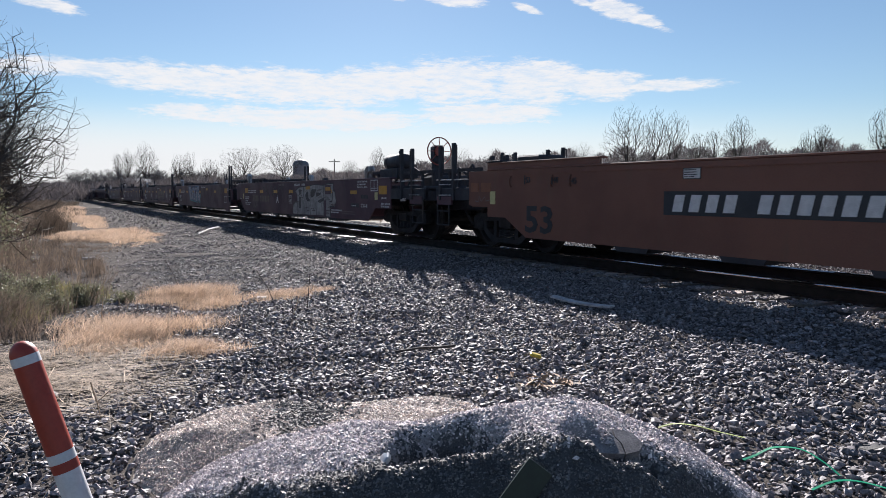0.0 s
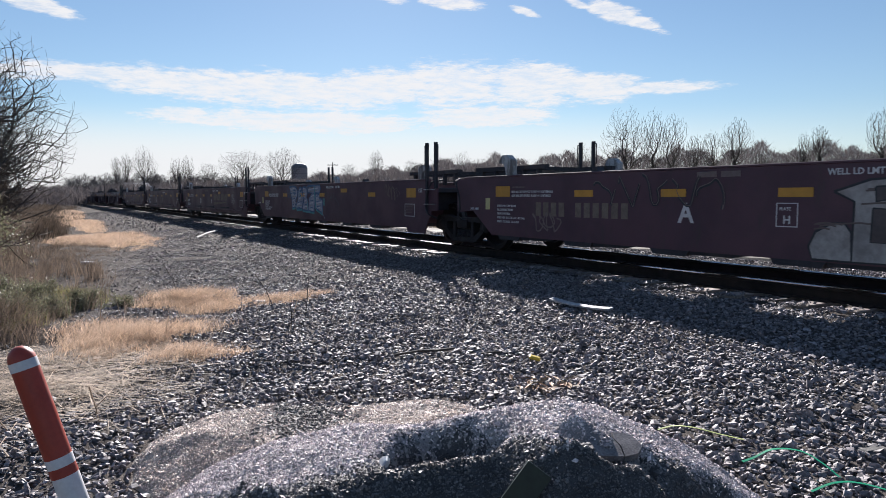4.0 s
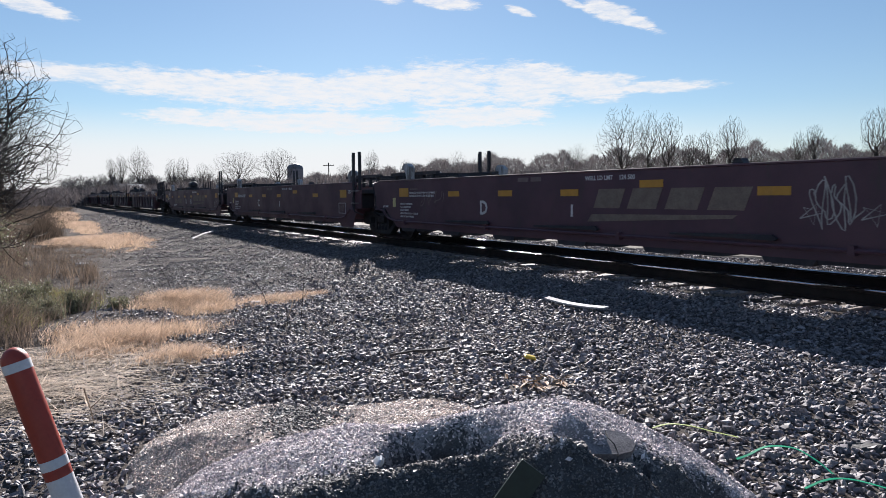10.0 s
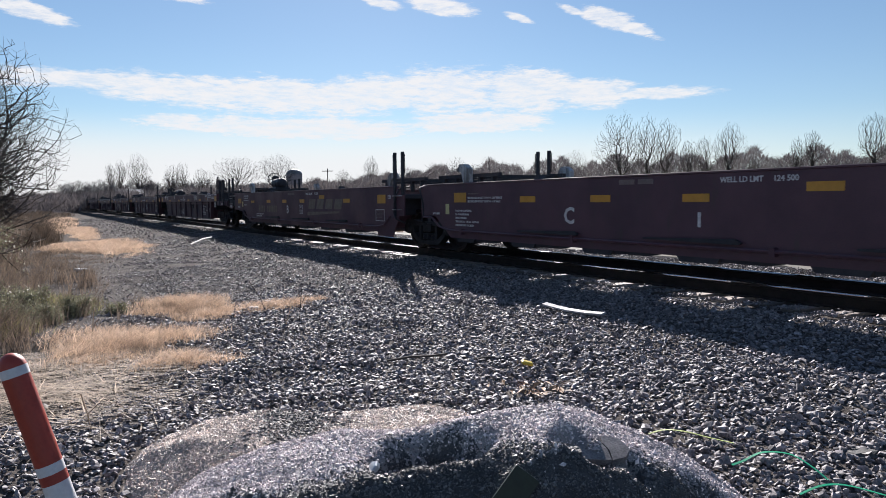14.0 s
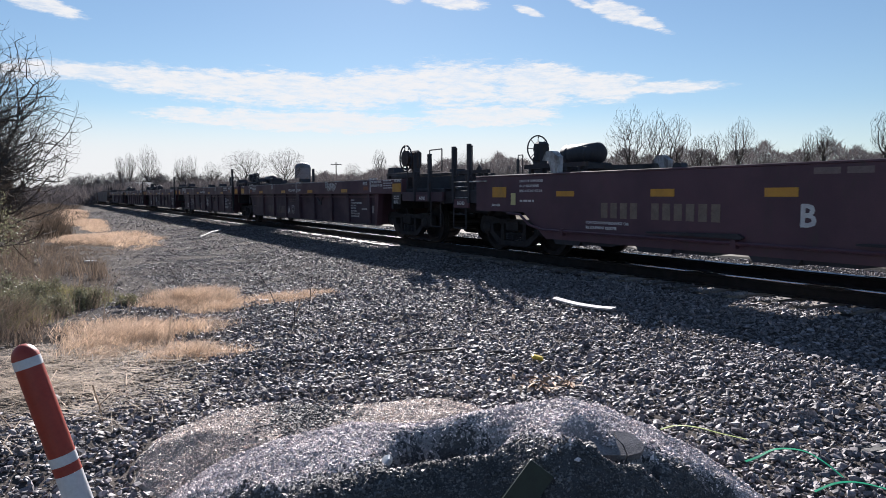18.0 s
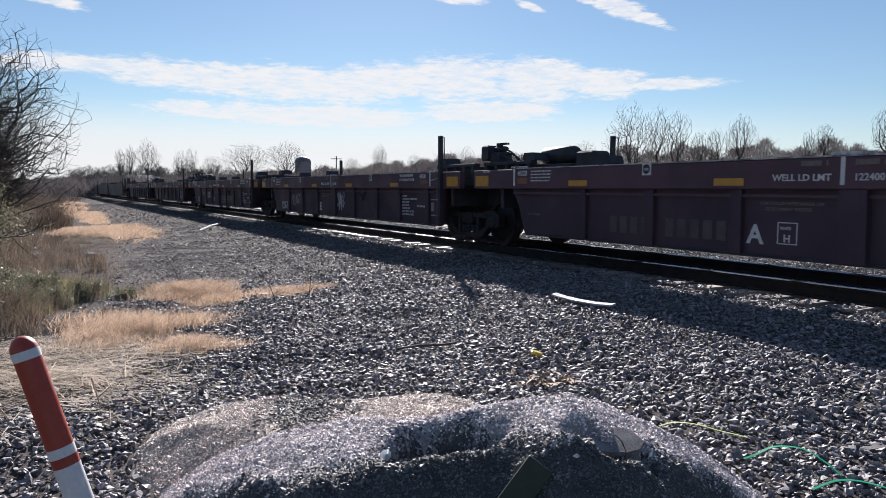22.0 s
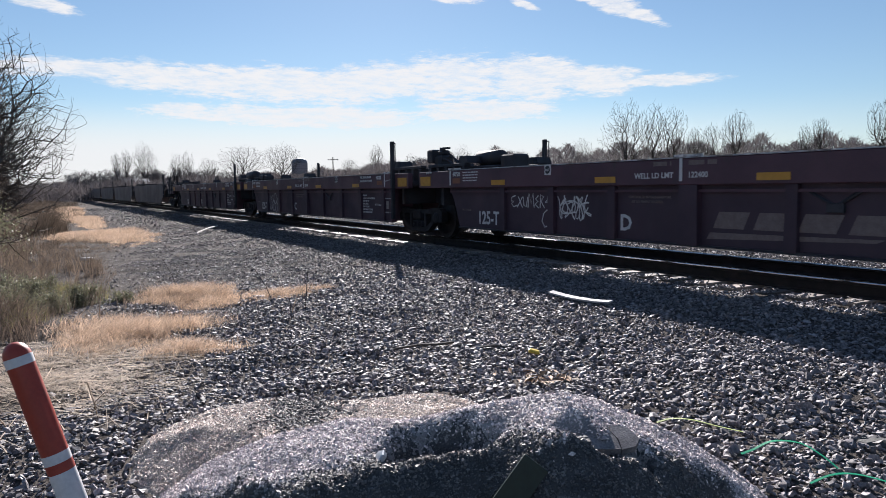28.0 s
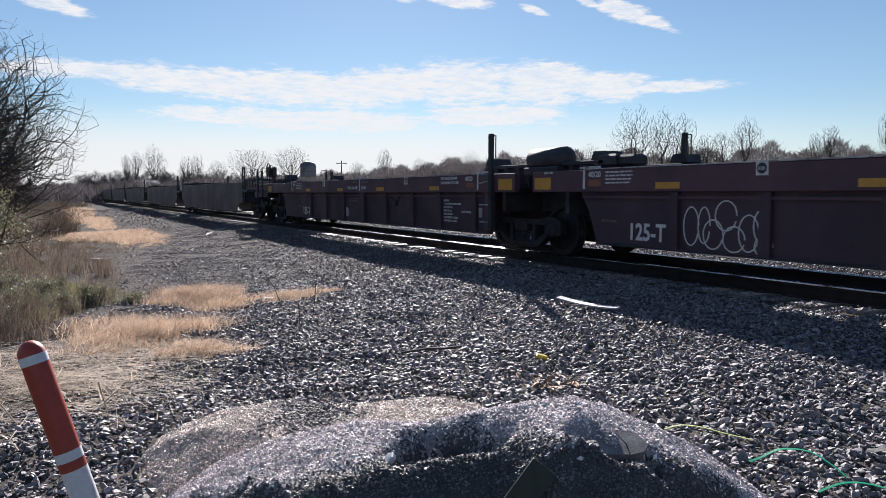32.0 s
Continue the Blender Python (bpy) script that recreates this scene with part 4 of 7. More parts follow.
        for s in (-0.95, 0.95):
            part("stop_block", Build().prism([(q - 0.2, top + 0.17), (q + 0.2, top + 0.17), (q + 0.13, top + 0.32), (q - 0.13, top + 0.32)], s - 0.2, s + 0.2), M_STEEL, t)
    if gear == 1:
        valve_gear(t, -7.0, top)
    elif gear == 2:
        part("air_reservoir", Build().lathe([(-0.6, 0.06), (-0.55, 0.15), (-0.46, 0.22), (0.46, 0.22), (0.55, 0.15), (0.6, 0.06)], (-7.0, -1.05, top + 0.24), "x", 16), M_STEEL, t, smooth=True)
        part("reservoir_cradle", Build().box(-7.5, -6.5, -1.3, -0.8, top - 0.05, top + 0.1, 0.02), M_STEEL, t)
        part("brake_valve", Build().box(-5.55, -5.15, -1.2, -0.85, top + 0.05, top + 0.26, 0.04).box(-5.15, -4.8, -1.15, -0.85, top + 0.05, top + 0.24, 0.04), M_STEEL, t)
        part("brake_pipe", Build().pipe([(-6.3, -1.0, top + 0.05), (-5.9, -1.0, top + 0.18), (-5.5, -1.0, top + 0.2)], 0.025, 6), M_STEEL, t)
    for x in (-4.0, -1.08, 1.8, 4.75):
        plate(t, x, 1.225, 0.45, 0.095)
    for x in ((8.19,) if ends[0] else (7.58,)) + ((-8.6,) if ends[1] else (-6.88,)):
        plate(t, x, 1.225, 0.46, 0.21)
    for x in (6.8, 0.6, -5.58):
        part("white_stripe", Build().box(x, x + 0.05, -W - 0.006, -W - 0.002, 1.23, 1.59), M_WHITE, t)
        plate(t, x - 0.15, top + 0.02, 0.5, 0.035, M_GALV, "tread_plate", y=-W + 0.06)
    letter(t, "40/20", 6.33, 1.42, 0.13)
    letter(t, "40/20", -5.45, 1.42, 0.13)
    plate(t, 6.38, 1.28, 0.3, 0.1, M_PRIMER, "paint_patch")
    plate(t, -5.45, 1.27, 0.3, 0.11, M_PRIMER, "paint_patch")
    bars(t, -5.05, 1.48, 0.75, 4, 0.032, seed=3, material=M_WHITE)
    if ends[0]:
        letter(t, "TMX BRAKE BEAMS", 6.9, 1.46, 0.088, wide=0.84)
        letter(t, "STANDARD TO CAR", 6.9, 1.37, 0.088, wide=0.84)
    else:
        letter(t, "TMX BRAKE BEAMS", 5.28, 1.46, 0.085)
        letter(t, "STANDARD TO CAR", 5.28, 1.36, 0.085)
    letter(t, "JACK HERE", -6.6, 1.5, 0.05)
    letter(t, "WELL LD LMT", -0.23, 1.28, 0.11, wide=1.07)
    bars(t, 0.13, 1.45, 0.42, 1, 0.08, seed=13, material=M_DIM, name="faded_number")
    letter(t, "122400", 0.75, 1.28, 0.11)
    bars(t, 0.76, 1.45, 0.62, 1, 0.08, seed=14, material=M_DIM, name="faded_number")
    for sx in (-2.35, 3.46):
        sign = plate(t, sx, 1.38, 0.17, 0.18, M_WHITE, "round_sign")
        part("sign_ring", Build().lathe([(-0.002, 0.07), (0.0, 0.07)], (sx + 0.085, -W - 0.011, 1.47), "y", 16), M_BLACKPAINT, sign)
        letter(sign, "110", sx + 0.03, 1.445, 0.065, M_WHITE, y=-W - 0.01)
    # a forked bracket on the web
    b = Build()
    for x0, z0, x1, z1 in ((2.42, 1.1, 2.72, 0.93), (3.05, 1.1, 2.78, 0.93)):
        b.pipe([(x0, -W + 0.08, z0), (x1, -W + 0.08, z1)], 0.022, 6)
    part("brake_bracket", b.box(2.66, 2.86, -W + 0.05, -W + 0.098, 0.84, 0.95, 0.01), M_STEEL, t)
    wy = -W + 0.10
    for k, words in enumerate(("36 WHLS", "1-1/2 INCH HF COMP SHOES", "SPRG 7 OC D5", "SPRG 7 IC D6", "SPRG 2 SC D6A", "CONT SPRG 2 OC B353", "CONT SPRG 2 IC B354")):
        letter(t, words, 5.25, 0.98 - 0.075 * k, 0.06, M_WHITE, y=wy)
    letter(t, "IBC STORAGE", 6.03, 0.74, 0.062, M_WHITE, y=wy)
    plate(t, 6.72, 0.66, 0.13, 0.2, M_SILVER, "faded_sticker", y=wy)
    letter(t, "IBC STORAGE", -5.22, 0.7, 0.055, M_DIM, y=wy)
    letter(t, "CONTROLLED INTERCHANGE CAR", -0.45, 0.99, 0.052, M_DIM, y=wy)
    letter(t, "SEE EQUIPMENT REGISTER", -0.38, 0.92, 0.052, M_DIM, y=wy)
    return t


def orange_well():
    t = thing("well_car", "faded orange smooth-sided container well car", "well car")
    r, f, top = -9.40, 9.2, 1.575
    well_core(t, r, f, top, 0.32, M_ORANGE, 0.57, 8.14)
    platform(t, -1, -10.07, 1.59, tank=False, span=1.38, wheel_at=None)
    for s in (-1, 1):
        part("end_panel", Build().prism([(-10.09, 0.9), (-9.95, 0.86), (-9.39, 0.86), (-9.39, 1.57), (-10.09, 1.57)], *sorted((s * W, s * (W - 0.03)))), M_ORANGE, t)
    for s in (-1, 1):
        part("raised_side", Build().box(-9.4, -6.22, *sorted((s * W, s * (W - 0.03))), 1.612, 1.70, 0.004).box(-9.4, -6.22, *sorted((s * (W + 0.014), s * (W - 0.16))), 1.70, 1.73, 0.006), M_ORANGE, t)
    part("upper_band", Build().box(-8.95, f, -W - 0.014, -W - 0.001, 1.49, 1.57), M_ORANGE, t)
    letter(t, "53", -8.18, 0.44, 0.66, M_BLACKPAINT, 1.29, label="large dark numerals")
    for x, z, words in ((-8.2, 1.30, "53"), (-7.42, 1.29, "48"), (-6.95, 1.27, "45")):
        part("length_mark", Build().box(x, x + 0.03, -W - 0.006, -W - 0.001, z, z + 0.16), M_BLACKPAINT, t)
        letter(t, words, x + 0.05, z + 0.03, 0.14, M_BLACKPAINT)
    for x, w in ((-7.55, 0.41), (-6.97, 0.41), (-8.82, 0.2)):
        part("slot", Build().box(x, x + w, -W - 0.004, -W - 0.001, 1.5, 1.58), M_STEEL, t)
    panel = part("number_panel", Build().box(-4.9, -1.62, -W - 0.006, -W - 0.001, 0.835, 1.17), M_BLACKPAINT, t, "black panel with pale numerals")
    for k in range(4):
        x = -4.74 + k * 0.28
        part("mark_block", Build().prism([(x, 0.885), (x + 0.17, 0.885), (x + 0.22, 1.12), (x + 0.05, 1.12)], -W - 0.012, -W - 0.007), M_WHITE, panel)
    for k in range(6):
        x = -3.4 + 0.262 * k
        part("number_block", Build().prism([(x, 0.885), (x + 0.17, 0.885), (x + 0.22, 1.12), (x + 0.05, 1.12)], -W - 0.012, -W - 0.007), M_WHITE, panel)
    plate(t, -4.57, 1.335, 0.30, 0.155, M_BLACKPAINT, "notice_plate")
    part("notice_sheet", Build().box(-4.558, -4.282, -W - 0.0085, -W - 0.0065, 1.347, 1.478), M_WHITE, t)
    bars(t, -4.545, 1.455, 0.25, 4, 0.018, y=-W - 0.009, material=M_BLACKPAINT, seed=12)
    plate(t, -9.3, 0.92, 0.17, 0.25, M_CREAM, "inspection_sticker")
    for x, w in ((-10.0, 0.28), (-9.62, 0.34)):
        plate(t, x, 1.16, w, 0.18, M_PRIMER, "paint_patch")
    stroke(t, [(-9.85, 0.98), (-9.72, 0.96), (-9.7, 1.08), (-9.62, 0.97), (-9.5, 1.06), (-9.45, 0.98), (-9.32, 1.0)], 0.02, M_DIM)
    part("roof_plate", Build().box(r - 0.05, -8.95, -W - 0.02, -W + 0.5, 1.735, 1.77, 0.01), M_STEEL, t)
    for px in (-9.6, -9.1):
        part("post", Build().box(px - 0.04, px + 0.04, -1.3, -1.22, 1.6, 1.88, 0.008), M_STEEL, t)
    part("deck_box", Build().box(-8.95, -8.3, -1.1, -0.5, 1.6, 1.86, 0.03), M_STEEL, t)
    for x in (-8.6, -7.4, -6.9):
        part("tie_lug", Build().pipe([(x, -W - 0.01, 1.45), (x, -W - 0.05, 1.4), (x, -W - 0.05, 1.3), (x, -W - 0.01, 1.25)], 0.014), M_ORANGE, t)
    part("container_guide", Build().prism([(-8.45, top + 0.03), (-7.95, top + 0.03), (-8.0, top + 0.12), (-8.2, top + 0.15), (-8.42, top + 0.12)], -W + 0.06, -W + 0.36), M_GALV, t)
    return t


M_PRIMER = surface("brown_primer_patch", (0.23, 0.085, 0.04), (0.18, 0.07, 0.04), 0.6, grain=30, blotch=4, bump=0.1)


def grey_well():
    t = thing("well_car", "dusty grey-brown smooth-sided well car", "well car", group="grey-brown well cars")
    r, f, top = -8.0, 8.0, 1.62
    well_core(t, r, f, top, 0.34, M_GREYWELL, 0.73, 7.1)
    post_pair(t, f - 0.02, -1)
    post_pair(t, r - 0.34, 1)
    end_frame(t, r - 0.4, r + 2.2, top)
    end_frame(t, f - 2.2, f + 0.4, top)
    return t


def tank_car():
    t = thing("tank_car", "black cylindrical railway tank car", "tank car", group="tank cars")
    part("tank", Build().lathe([(-7.6, 0.1), (-7.5, 0.8), (-7.25, 1.25), (-6.8, 1.5), (6.8, 1.5), (7.25, 1.25), (7.5, 0.8), (7.6, 0.1)], (0, 0, 2.75), "x", 28), M_BLACKPAINT, t, smooth=True)
    part("frame", Build().box(-8.0, 8.0, -0.4, 0.4, 0.8, 1.2).box(-8.0, -7.4, -1.45, 1.45, 1.0, 1.25).box(7.4, 8.0, -1.45, 1.45, 1.0, 1.25), M_STEEL, t)
    part("dome", Build().tube((0, 0, 4.2), (0, 0, 4.6), 0.5, n=16), M_BLACKPAINT, t)
    part("walkway", Build().box(-1.2, 1.2, -1.1, 1.1, 4.28, 4.34), M_STEEL, t)
    for s in (-1, 1):
        part("handrail", Build().pipe([(-7.4, s * 1.5, 2.0), (7.4, s * 1.5, 2.0)], 0.02), M_STEEL, t)
        for e in (-1, 1):
            part("ladder", Build().pipe([(e * 0.3, s * 1.5, 1.2), (e * 0.3, s * 1.55, 3.0), (e * 0.3, s * 1.1, 4.3)], 0.02), M_STEEL, t)
    return t


def place(ob, x, spin=False):
    ob.matrix_basis = pose(x, Y_TRACK, 0)
    MOVERS.append((ob, x))
    if spin:
        for c in ob.children:
            if c.name.startswith("wheelset"):
                ROLLERS.append(c)
    return ob


GAP = 15.63
TRUCKS = []


def build_train():
    place(orange_well(), -2.1)
    first = truck()
    place(first, -11.45, True)
    bogies = []
    # the smooth-sided set
    j0 = -31.83
    spots = [j0 + GAP, j0, j0 - GAP, j0 - 2 * GAP, j0 - 3 * GAP, j0 - 4 * GAP]
    bogies += [spots[0] + 0.25] + spots[1:5] + [spots[5] + 0.17]
    for k in range(5):
        mid = (spots[k] + spots[k + 1]) / 2
        ends = (1, 0) if k == 0 else (0, 1) if k == 4 else (0, 0)
        u = place(smooth_well("dark red smooth-sided container well car", ends, k >= 2, k != 1), mid)
        SMOOTH.append(u)
    # the ribbed set
    j1 = -114.77
    spots = [j1 + GAP, j1, j1 - GAP, j1 - 2 * GAP, j1 - 3 * GAP, j1 - 4 * GAP]
    bogies += [spots[0] + 0.41] + spots[1:5] + [spots[5] - 0.41]
    for k in range(5):
        mid = (spots[k] + spots[k + 1]) / 2
        ends = (1, 0) if k == 0 else (0, 1) if k == 4 else (0, 0)
        u = place(ribbed_well("dark red ribbed container well car", ends, (1, 0, 1, 2, 0)[k]), mid)
        RIBBED.append(u)
    # the grey set beyond, and the tank cars
    x = spots[-1] - 4.0
    g = None
    for k in range(8):
        u = grey_well() if g is None else copy_thing(g, pose(0, 0, 0))
        g = g or u
        place(u, x - 8.85)
        bogies.append(x)
        x -= 17.7
    bogies.append(x)
    for k in range(3):
        u = tank_car() if k == 0 else copy_thing(tank, pose(0, 0, 0))
        tank = u if k == 0 else tank
        place(u, x - 10.5)
        bogies += [x - 5.0, x - 16.0]
        x -= 17.2
    for k, b in enumerate(bogies):
        place(copy_thing(first, pose(0, 0, 0)), b, b > -180)


SMOOTH, RIBBED = [], []
build_train()


def dress_train():
    """Letters, numbers and spray paint that set the single wells apart."""
    a, e, d, c, b = SMOOTH
    names = ("silver sprayed block letters", "blue and lilac sprayed letters", "faded mark and scrawl", "plain sides, white letter", "faded mark, pale numerals")
    for u, words in zip(SMOOTH, names):
        u["label"] = "dark red smooth-sided well car, " + words
    for u, ch, x in ((a, "A", -1.5), (e, "E", -2.42), (d, "D", -2.46), (c, "C", -2.46), (b, "B", -1.36)):
        letter(u, ch, x, 0.77, 0.38)
    for u in (d, c):
        part("white_tick", Build().box(0.26, 0.31, -W - 0.006, -W - 0.002, 0.78, 0.98), M_WHITE, u)
    for u in (d, b):
        logo(u)
    for u in (a, b):
        big_number(u)
        fr = Build()
        for x0, x1, z0, z1 in ((0, 0.28, 0, 0.012), (0, 0.28, 0.278, 0.29), (0, 0.012, 0, 0.29), (0.268, 0.28, 0, 0.29)):
            fr.box(-0.02 + x0, -0.02 + x1, -W - 0.006, -W - 0.002, 0.76 + z0, 0.76 + z1)
        part("plate_frame", fr, M_WHITE, u)
        letter(u, "PLATE", 0.02, 0.96, 0.055)
        letter(u, "H", 0.07, 0.8, 0.14)
    letter(a, "A-END", 8.75, 0.94, 0.1, y=-W - 0.02)
    letter(a, "JACK HERE", 7.62, 0.98, 0.06)
    letter(b, "B-END", -9.06, 0.94, 0.1, y=-W - 0.02)
    letter(a, "L 261-6", 6.30, 0.74, 0.13)
    for k, line in enumerate(("2 INCH HF COMP SHOES", "No. 24 BRAKE BEAMS", "SPRG 6 OC D-5  4 IC D-5")):
        letter(a, line, 6.04, 1.42 - 0.075 * k, 0.062)
    plate(a, 7.2, 0.95, 0.18, 0.2, M_CREAM, "inspection_sticker")
    plate(a, 5.56, 1.1, 0.45, 0.1)
    plate(a, 5.59, 0.73, 0.56, 0.11, M_BLACKPAINT, "black_stencil_panel")
    bars(a, 5.66, 0.76, 0.42, 1, 0.04, y=-W - 0.008, material=M_WHITE, seed=31)
    plate(a, 6.3, 0.98, 0.45, 0.1, M_BLACKPAINT, "black_stencil_panel")
    letter(a, "CONTROLLED INTERCHANGE CAR", 4.04, 0.60, 0.055)
    letter(a, "SEE EQUIPMENT REGISTER", 4.04, 0.53, 0.055)
    bars(a, 4.95, 0.58, 1.0, 2, 0.035, material=M_DIM, seed=33)
    letter(a, "EMPTY LOAD 50%", 7.59, 0.83, 0.068)
    letter(a, "5/8\" ADJ BLOCK", 7.59, 0.76, 0.068)
    for x0, x1, z0, z1 in ((6.95, 7.38, 1.18, 1.205), (6.95, 7.38, 1.46, 1.48), (6.95, 6.97, 1.18, 1.48), (7.36, 7.38, 1.18, 1.48), (7.16, 7.175, 1.19, 1.47), (6.96, 7.37, 1.25, 1.265)):
        part("record_frame", Build().box(x0, x1, -W - 0.007, -W - 0.003, z0, z1), M_WHITE, a)
    # silver block letters, dark outlines round worn grey fill
    g = random.Random(5)
    letters = (
        [(0.68, 1.18), (1.08, 1.31), (1.56, 1.33), (1.58, 0.41), (0.9, 0.40), (0.91, 1.07)], [(1.57, 1.33), (2.21, 1.37), (2.19, 0.41), (1.59, 0.41)],
        [(2.20, 1.37), (2.76, 1.39), (2.75, 0.42), (2.18, 0.41)], [(2.75, 1.39), (3.43, 1.36), (3.44, 0.42), (2.74, 0.42)],
        [(3.43, 1.36), (3.78, 1.42), (4.25, 1.41), (4.18, 0.91), (3.97, 0.87), (3.99, 0.40), (3.67, 0.40), (3.43, 0.42)],
        [(4.19, 1.15), (4.27, 1.20), (4.35, 1.19), (4.47, 0.88), (4.34, 0.72), (3.93, 0.72), (3.9, 0.86), (4.13, 0.85)], [(0.4, 0.55), (0.48, 0.72), (0.66, 0.82), (0.81, 0.83), (0.89, 0.73), (0.9, 0.40), (0.45, 0.40)])
    for k, o in enumerate(letters):
        part("sprayed_letter", Build().prism(o[::-1], -W - 0.004 - 0.0004 * k, -W - 0.001), M_SILVER, a, "worn silver-grey sprayed letter")
        stroke(a, o + o[:1], 0.028, M_BLACKPAINT, y=-W - 0.003)
        # thin streaks where the fill wore off
        x0, x1 = min(p[0] for p in o) + 0.06, max(p[0] for p in o) - 0.06
        for q in range(5):
            px, pz = g.uniform(x0, 0.5 * (x0 + x1)), g.uniform(0.45, 1.25) if k < 5 else g.uniform(0.75, 0.82)
            stroke(a, [(px, pz), (px + 0.3 * (x1 - x0), pz + 0.015), (px + 0.5 * (x1 - x0), pz)], 0.02, M_GREYWELL, y=-W - 0.0035)
    for o in ([(3.53, 1.39), (4.04, 1.37), (4.06, 1.09), (3.54, 1.09)], [(3.46, 0.9), (3.63, 0.91), (3.64, 0.42), (3.47, 0.42)]):
        part("bare_patch", Build().prism(o[::-1], -W - 0.0095, -W - 0.008), M_RED, a, "bare red paint within the letters")
    plate(a, 3.62, 1.2, 0.4, 0.11, y=-W - 0.01)
    for o in ([(1.11, 1.0), (1.29, 0.99), (1.28, 0.63), (1.1, 0.63)], [(1.13, 1.23), (1.3, 1.24), (1.29, 1.1), (1.14, 1.07)], [(1.74, 1.05), (1.85, 1.14), (2.02, 1.15), (2.03, 0.95), (2.16, 0.91), (2.16, 0.86), (1.92, 0.87), (1.82, 0.95)],
              [(2.28, 1.15), (2.38, 1.24), (2.75, 1.23), (2.6, 1.04), (2.38, 0.99), (2.28, 1.0)], [(2.79, 1.13), (3.17, 1.12), (3.19, 1.09), (2.79, 1.01)], [(2.91, 0.87), (3.42, 0.97), (3.42, 0.9), (3.09, 0.82)]):
        part("letter_hole", Build().prism(o[::-1], -W - 0.0095, -W - 0.008), M_LETTERHOLE, a)
        stroke(a, o + o[:1], 0.02, M_BLACKPAINT, y=-W - 0.006)
    for k in range(5):
        stroke(a, loops(-3.2 + 0.5 * k, 0.95, 0.55, 0.5, 40 + k, 1), 0.045, M_BLACKPAINT, y=-W - 0.002)
        stroke(a, loops(-3.2 + 0.5 * k, 0.95, 0.56, 0.52, 40 + k, 1), 0.012, M_DIM, y=-W - 0.005)
    stroke(a, loops(-4.8, 0.5, 0.8, 0.35, 51, 4), 0.03, M_DIM)
    # the blue and lilac piece: angular letters with blue outlines and teal shadows
    fat = (
        [(-2.92, 1.45), (-2.54, 1.49), (-2.21, 1.43), (-2.07, 1.3), (-2.13, 1.12), (-2.29, 1.0), (-2.33, 0.76), (-2.66, 0.73), (-2.7, 1.04), (-2.83, 1.26)],
        [(-2.02, 1.24), (-1.9, 1.4), (-1.72, 1.43), (-1.57, 1.34), (-1.53, 1.12), (-1.56, 0.9), (-1.63, 0.73), (-2.2, 0.69), (-2.25, 0.82), (-2.05, 1.0)],
        [(-1.67, 1.35), (-1.47, 1.44), (-1.19, 1.41), (-1.1, 1.23), (-1.18, 1.1), (-1.05, 0.96), (-1.01, 0.66), (-1.6, 0.68), (-1.44, 1.0), (-1.53, 1.15)],
        [(-1.07, 1.45), (-0.55, 1.48), (0.04, 1.49), (0.12, 1.38), (0.02, 1.22), (-0.3, 1.23), (-0.39, 1.06), (-0.47, 0.63), (-0.97, 0.66), (-0.95, 1.05), (-0.66, 1.23), (-1.05, 1.26)],
        [(-0.36, 1.23), (0.02, 1.19), (-0.01, 1.06), (0.29, 1.02), (0.27, 0.77), (0.25, 0.6), (-0.11, 0.69), (-0.32, 0.75)])
    for k, o in enumerate(fat):
        yy = -W - 0.004 - 0.0005 * k
        part("sprayed_letter", Build().prism(o[::-1], yy, -W - 0.001), M_PALESPRAY, e, "pale lilac sprayed letter with a blue outline")
        zs = [p[1] for p in o]
        for q in range(11):
            # long thin highlights across the letter, kept inside its outline
            pz = min(zs) + 0.05 + (max(zs) - min(zs) - 0.1) * q / 10
            cross = sorted(p[0] + (r2[0] - p[0]) * (pz - p[1]) / (r2[1] - p[1]) for p, r2 in zip(o, o[1:] + o[:1]) if (p[1] - pz) * (r2[1] - pz) < 0)
            for u0, u1 in zip(cross[::2], cross[1::2]):
                if u1 - u0 > 0.2:
                    m0, m1 = u0 + 0.07, u1 - 0.07 - 0.3 * (u1 - u0) * g.random()
                    stroke(e, [(m0, pz - 0.012), ((m0 + m1) / 2, pz + 0.01), (m1, pz + 0.02)], 0.026, (M_WHITE, M_BLUESPRAY, M_SILVER)[(q + k) % 3], y=-W - 0.003)
        stroke(e, o + o[:1], 0.06, M_BLUESPRAY, y=-W - 0.0045)
        stroke(e, [(x + 0.02, z - 0.045) for x, z in o if z < 0.9], 0.055, M_TEAL, y=-W - 0.0055)
    for pts in ([(-2.5, 1.34), (-2.3, 1.33), (-2.24, 1.25), (-2.32, 1.2), (-2.5, 1.22)], [(-1.86, 1.26), (-1.7, 1.3), (-1.72, 1.16), (-1.86, 1.14)]):
        stroke(e, pts, 0.05, M_BLUESPRAY, y=-W - 0.007)
    for pts, wide in (([(-0.42, 1.44), (-0.4, 1.1), (-0.33, 0.72)], 0.06), ([(-1.1, 0.95), (-1.06, 0.68)], 0.05), ([(0.37, 1.06), (0.39, 0.85)], 0.045), ([(0.45, 1.06), (0.44, 0.83)], 0.045), ([(-1.8, 1.36), (-1.86, 1.2), (-1.76, 1.1)], 0.035)):
        stroke(e, pts, wide, M_TEAL, y=-W - 0.008)
    stroke(e, [(0.25, 0.62), (0.34, 0.55), (0.47, 0.44)], 0.02, M_PALESPRAY, y=-W - 0.006)
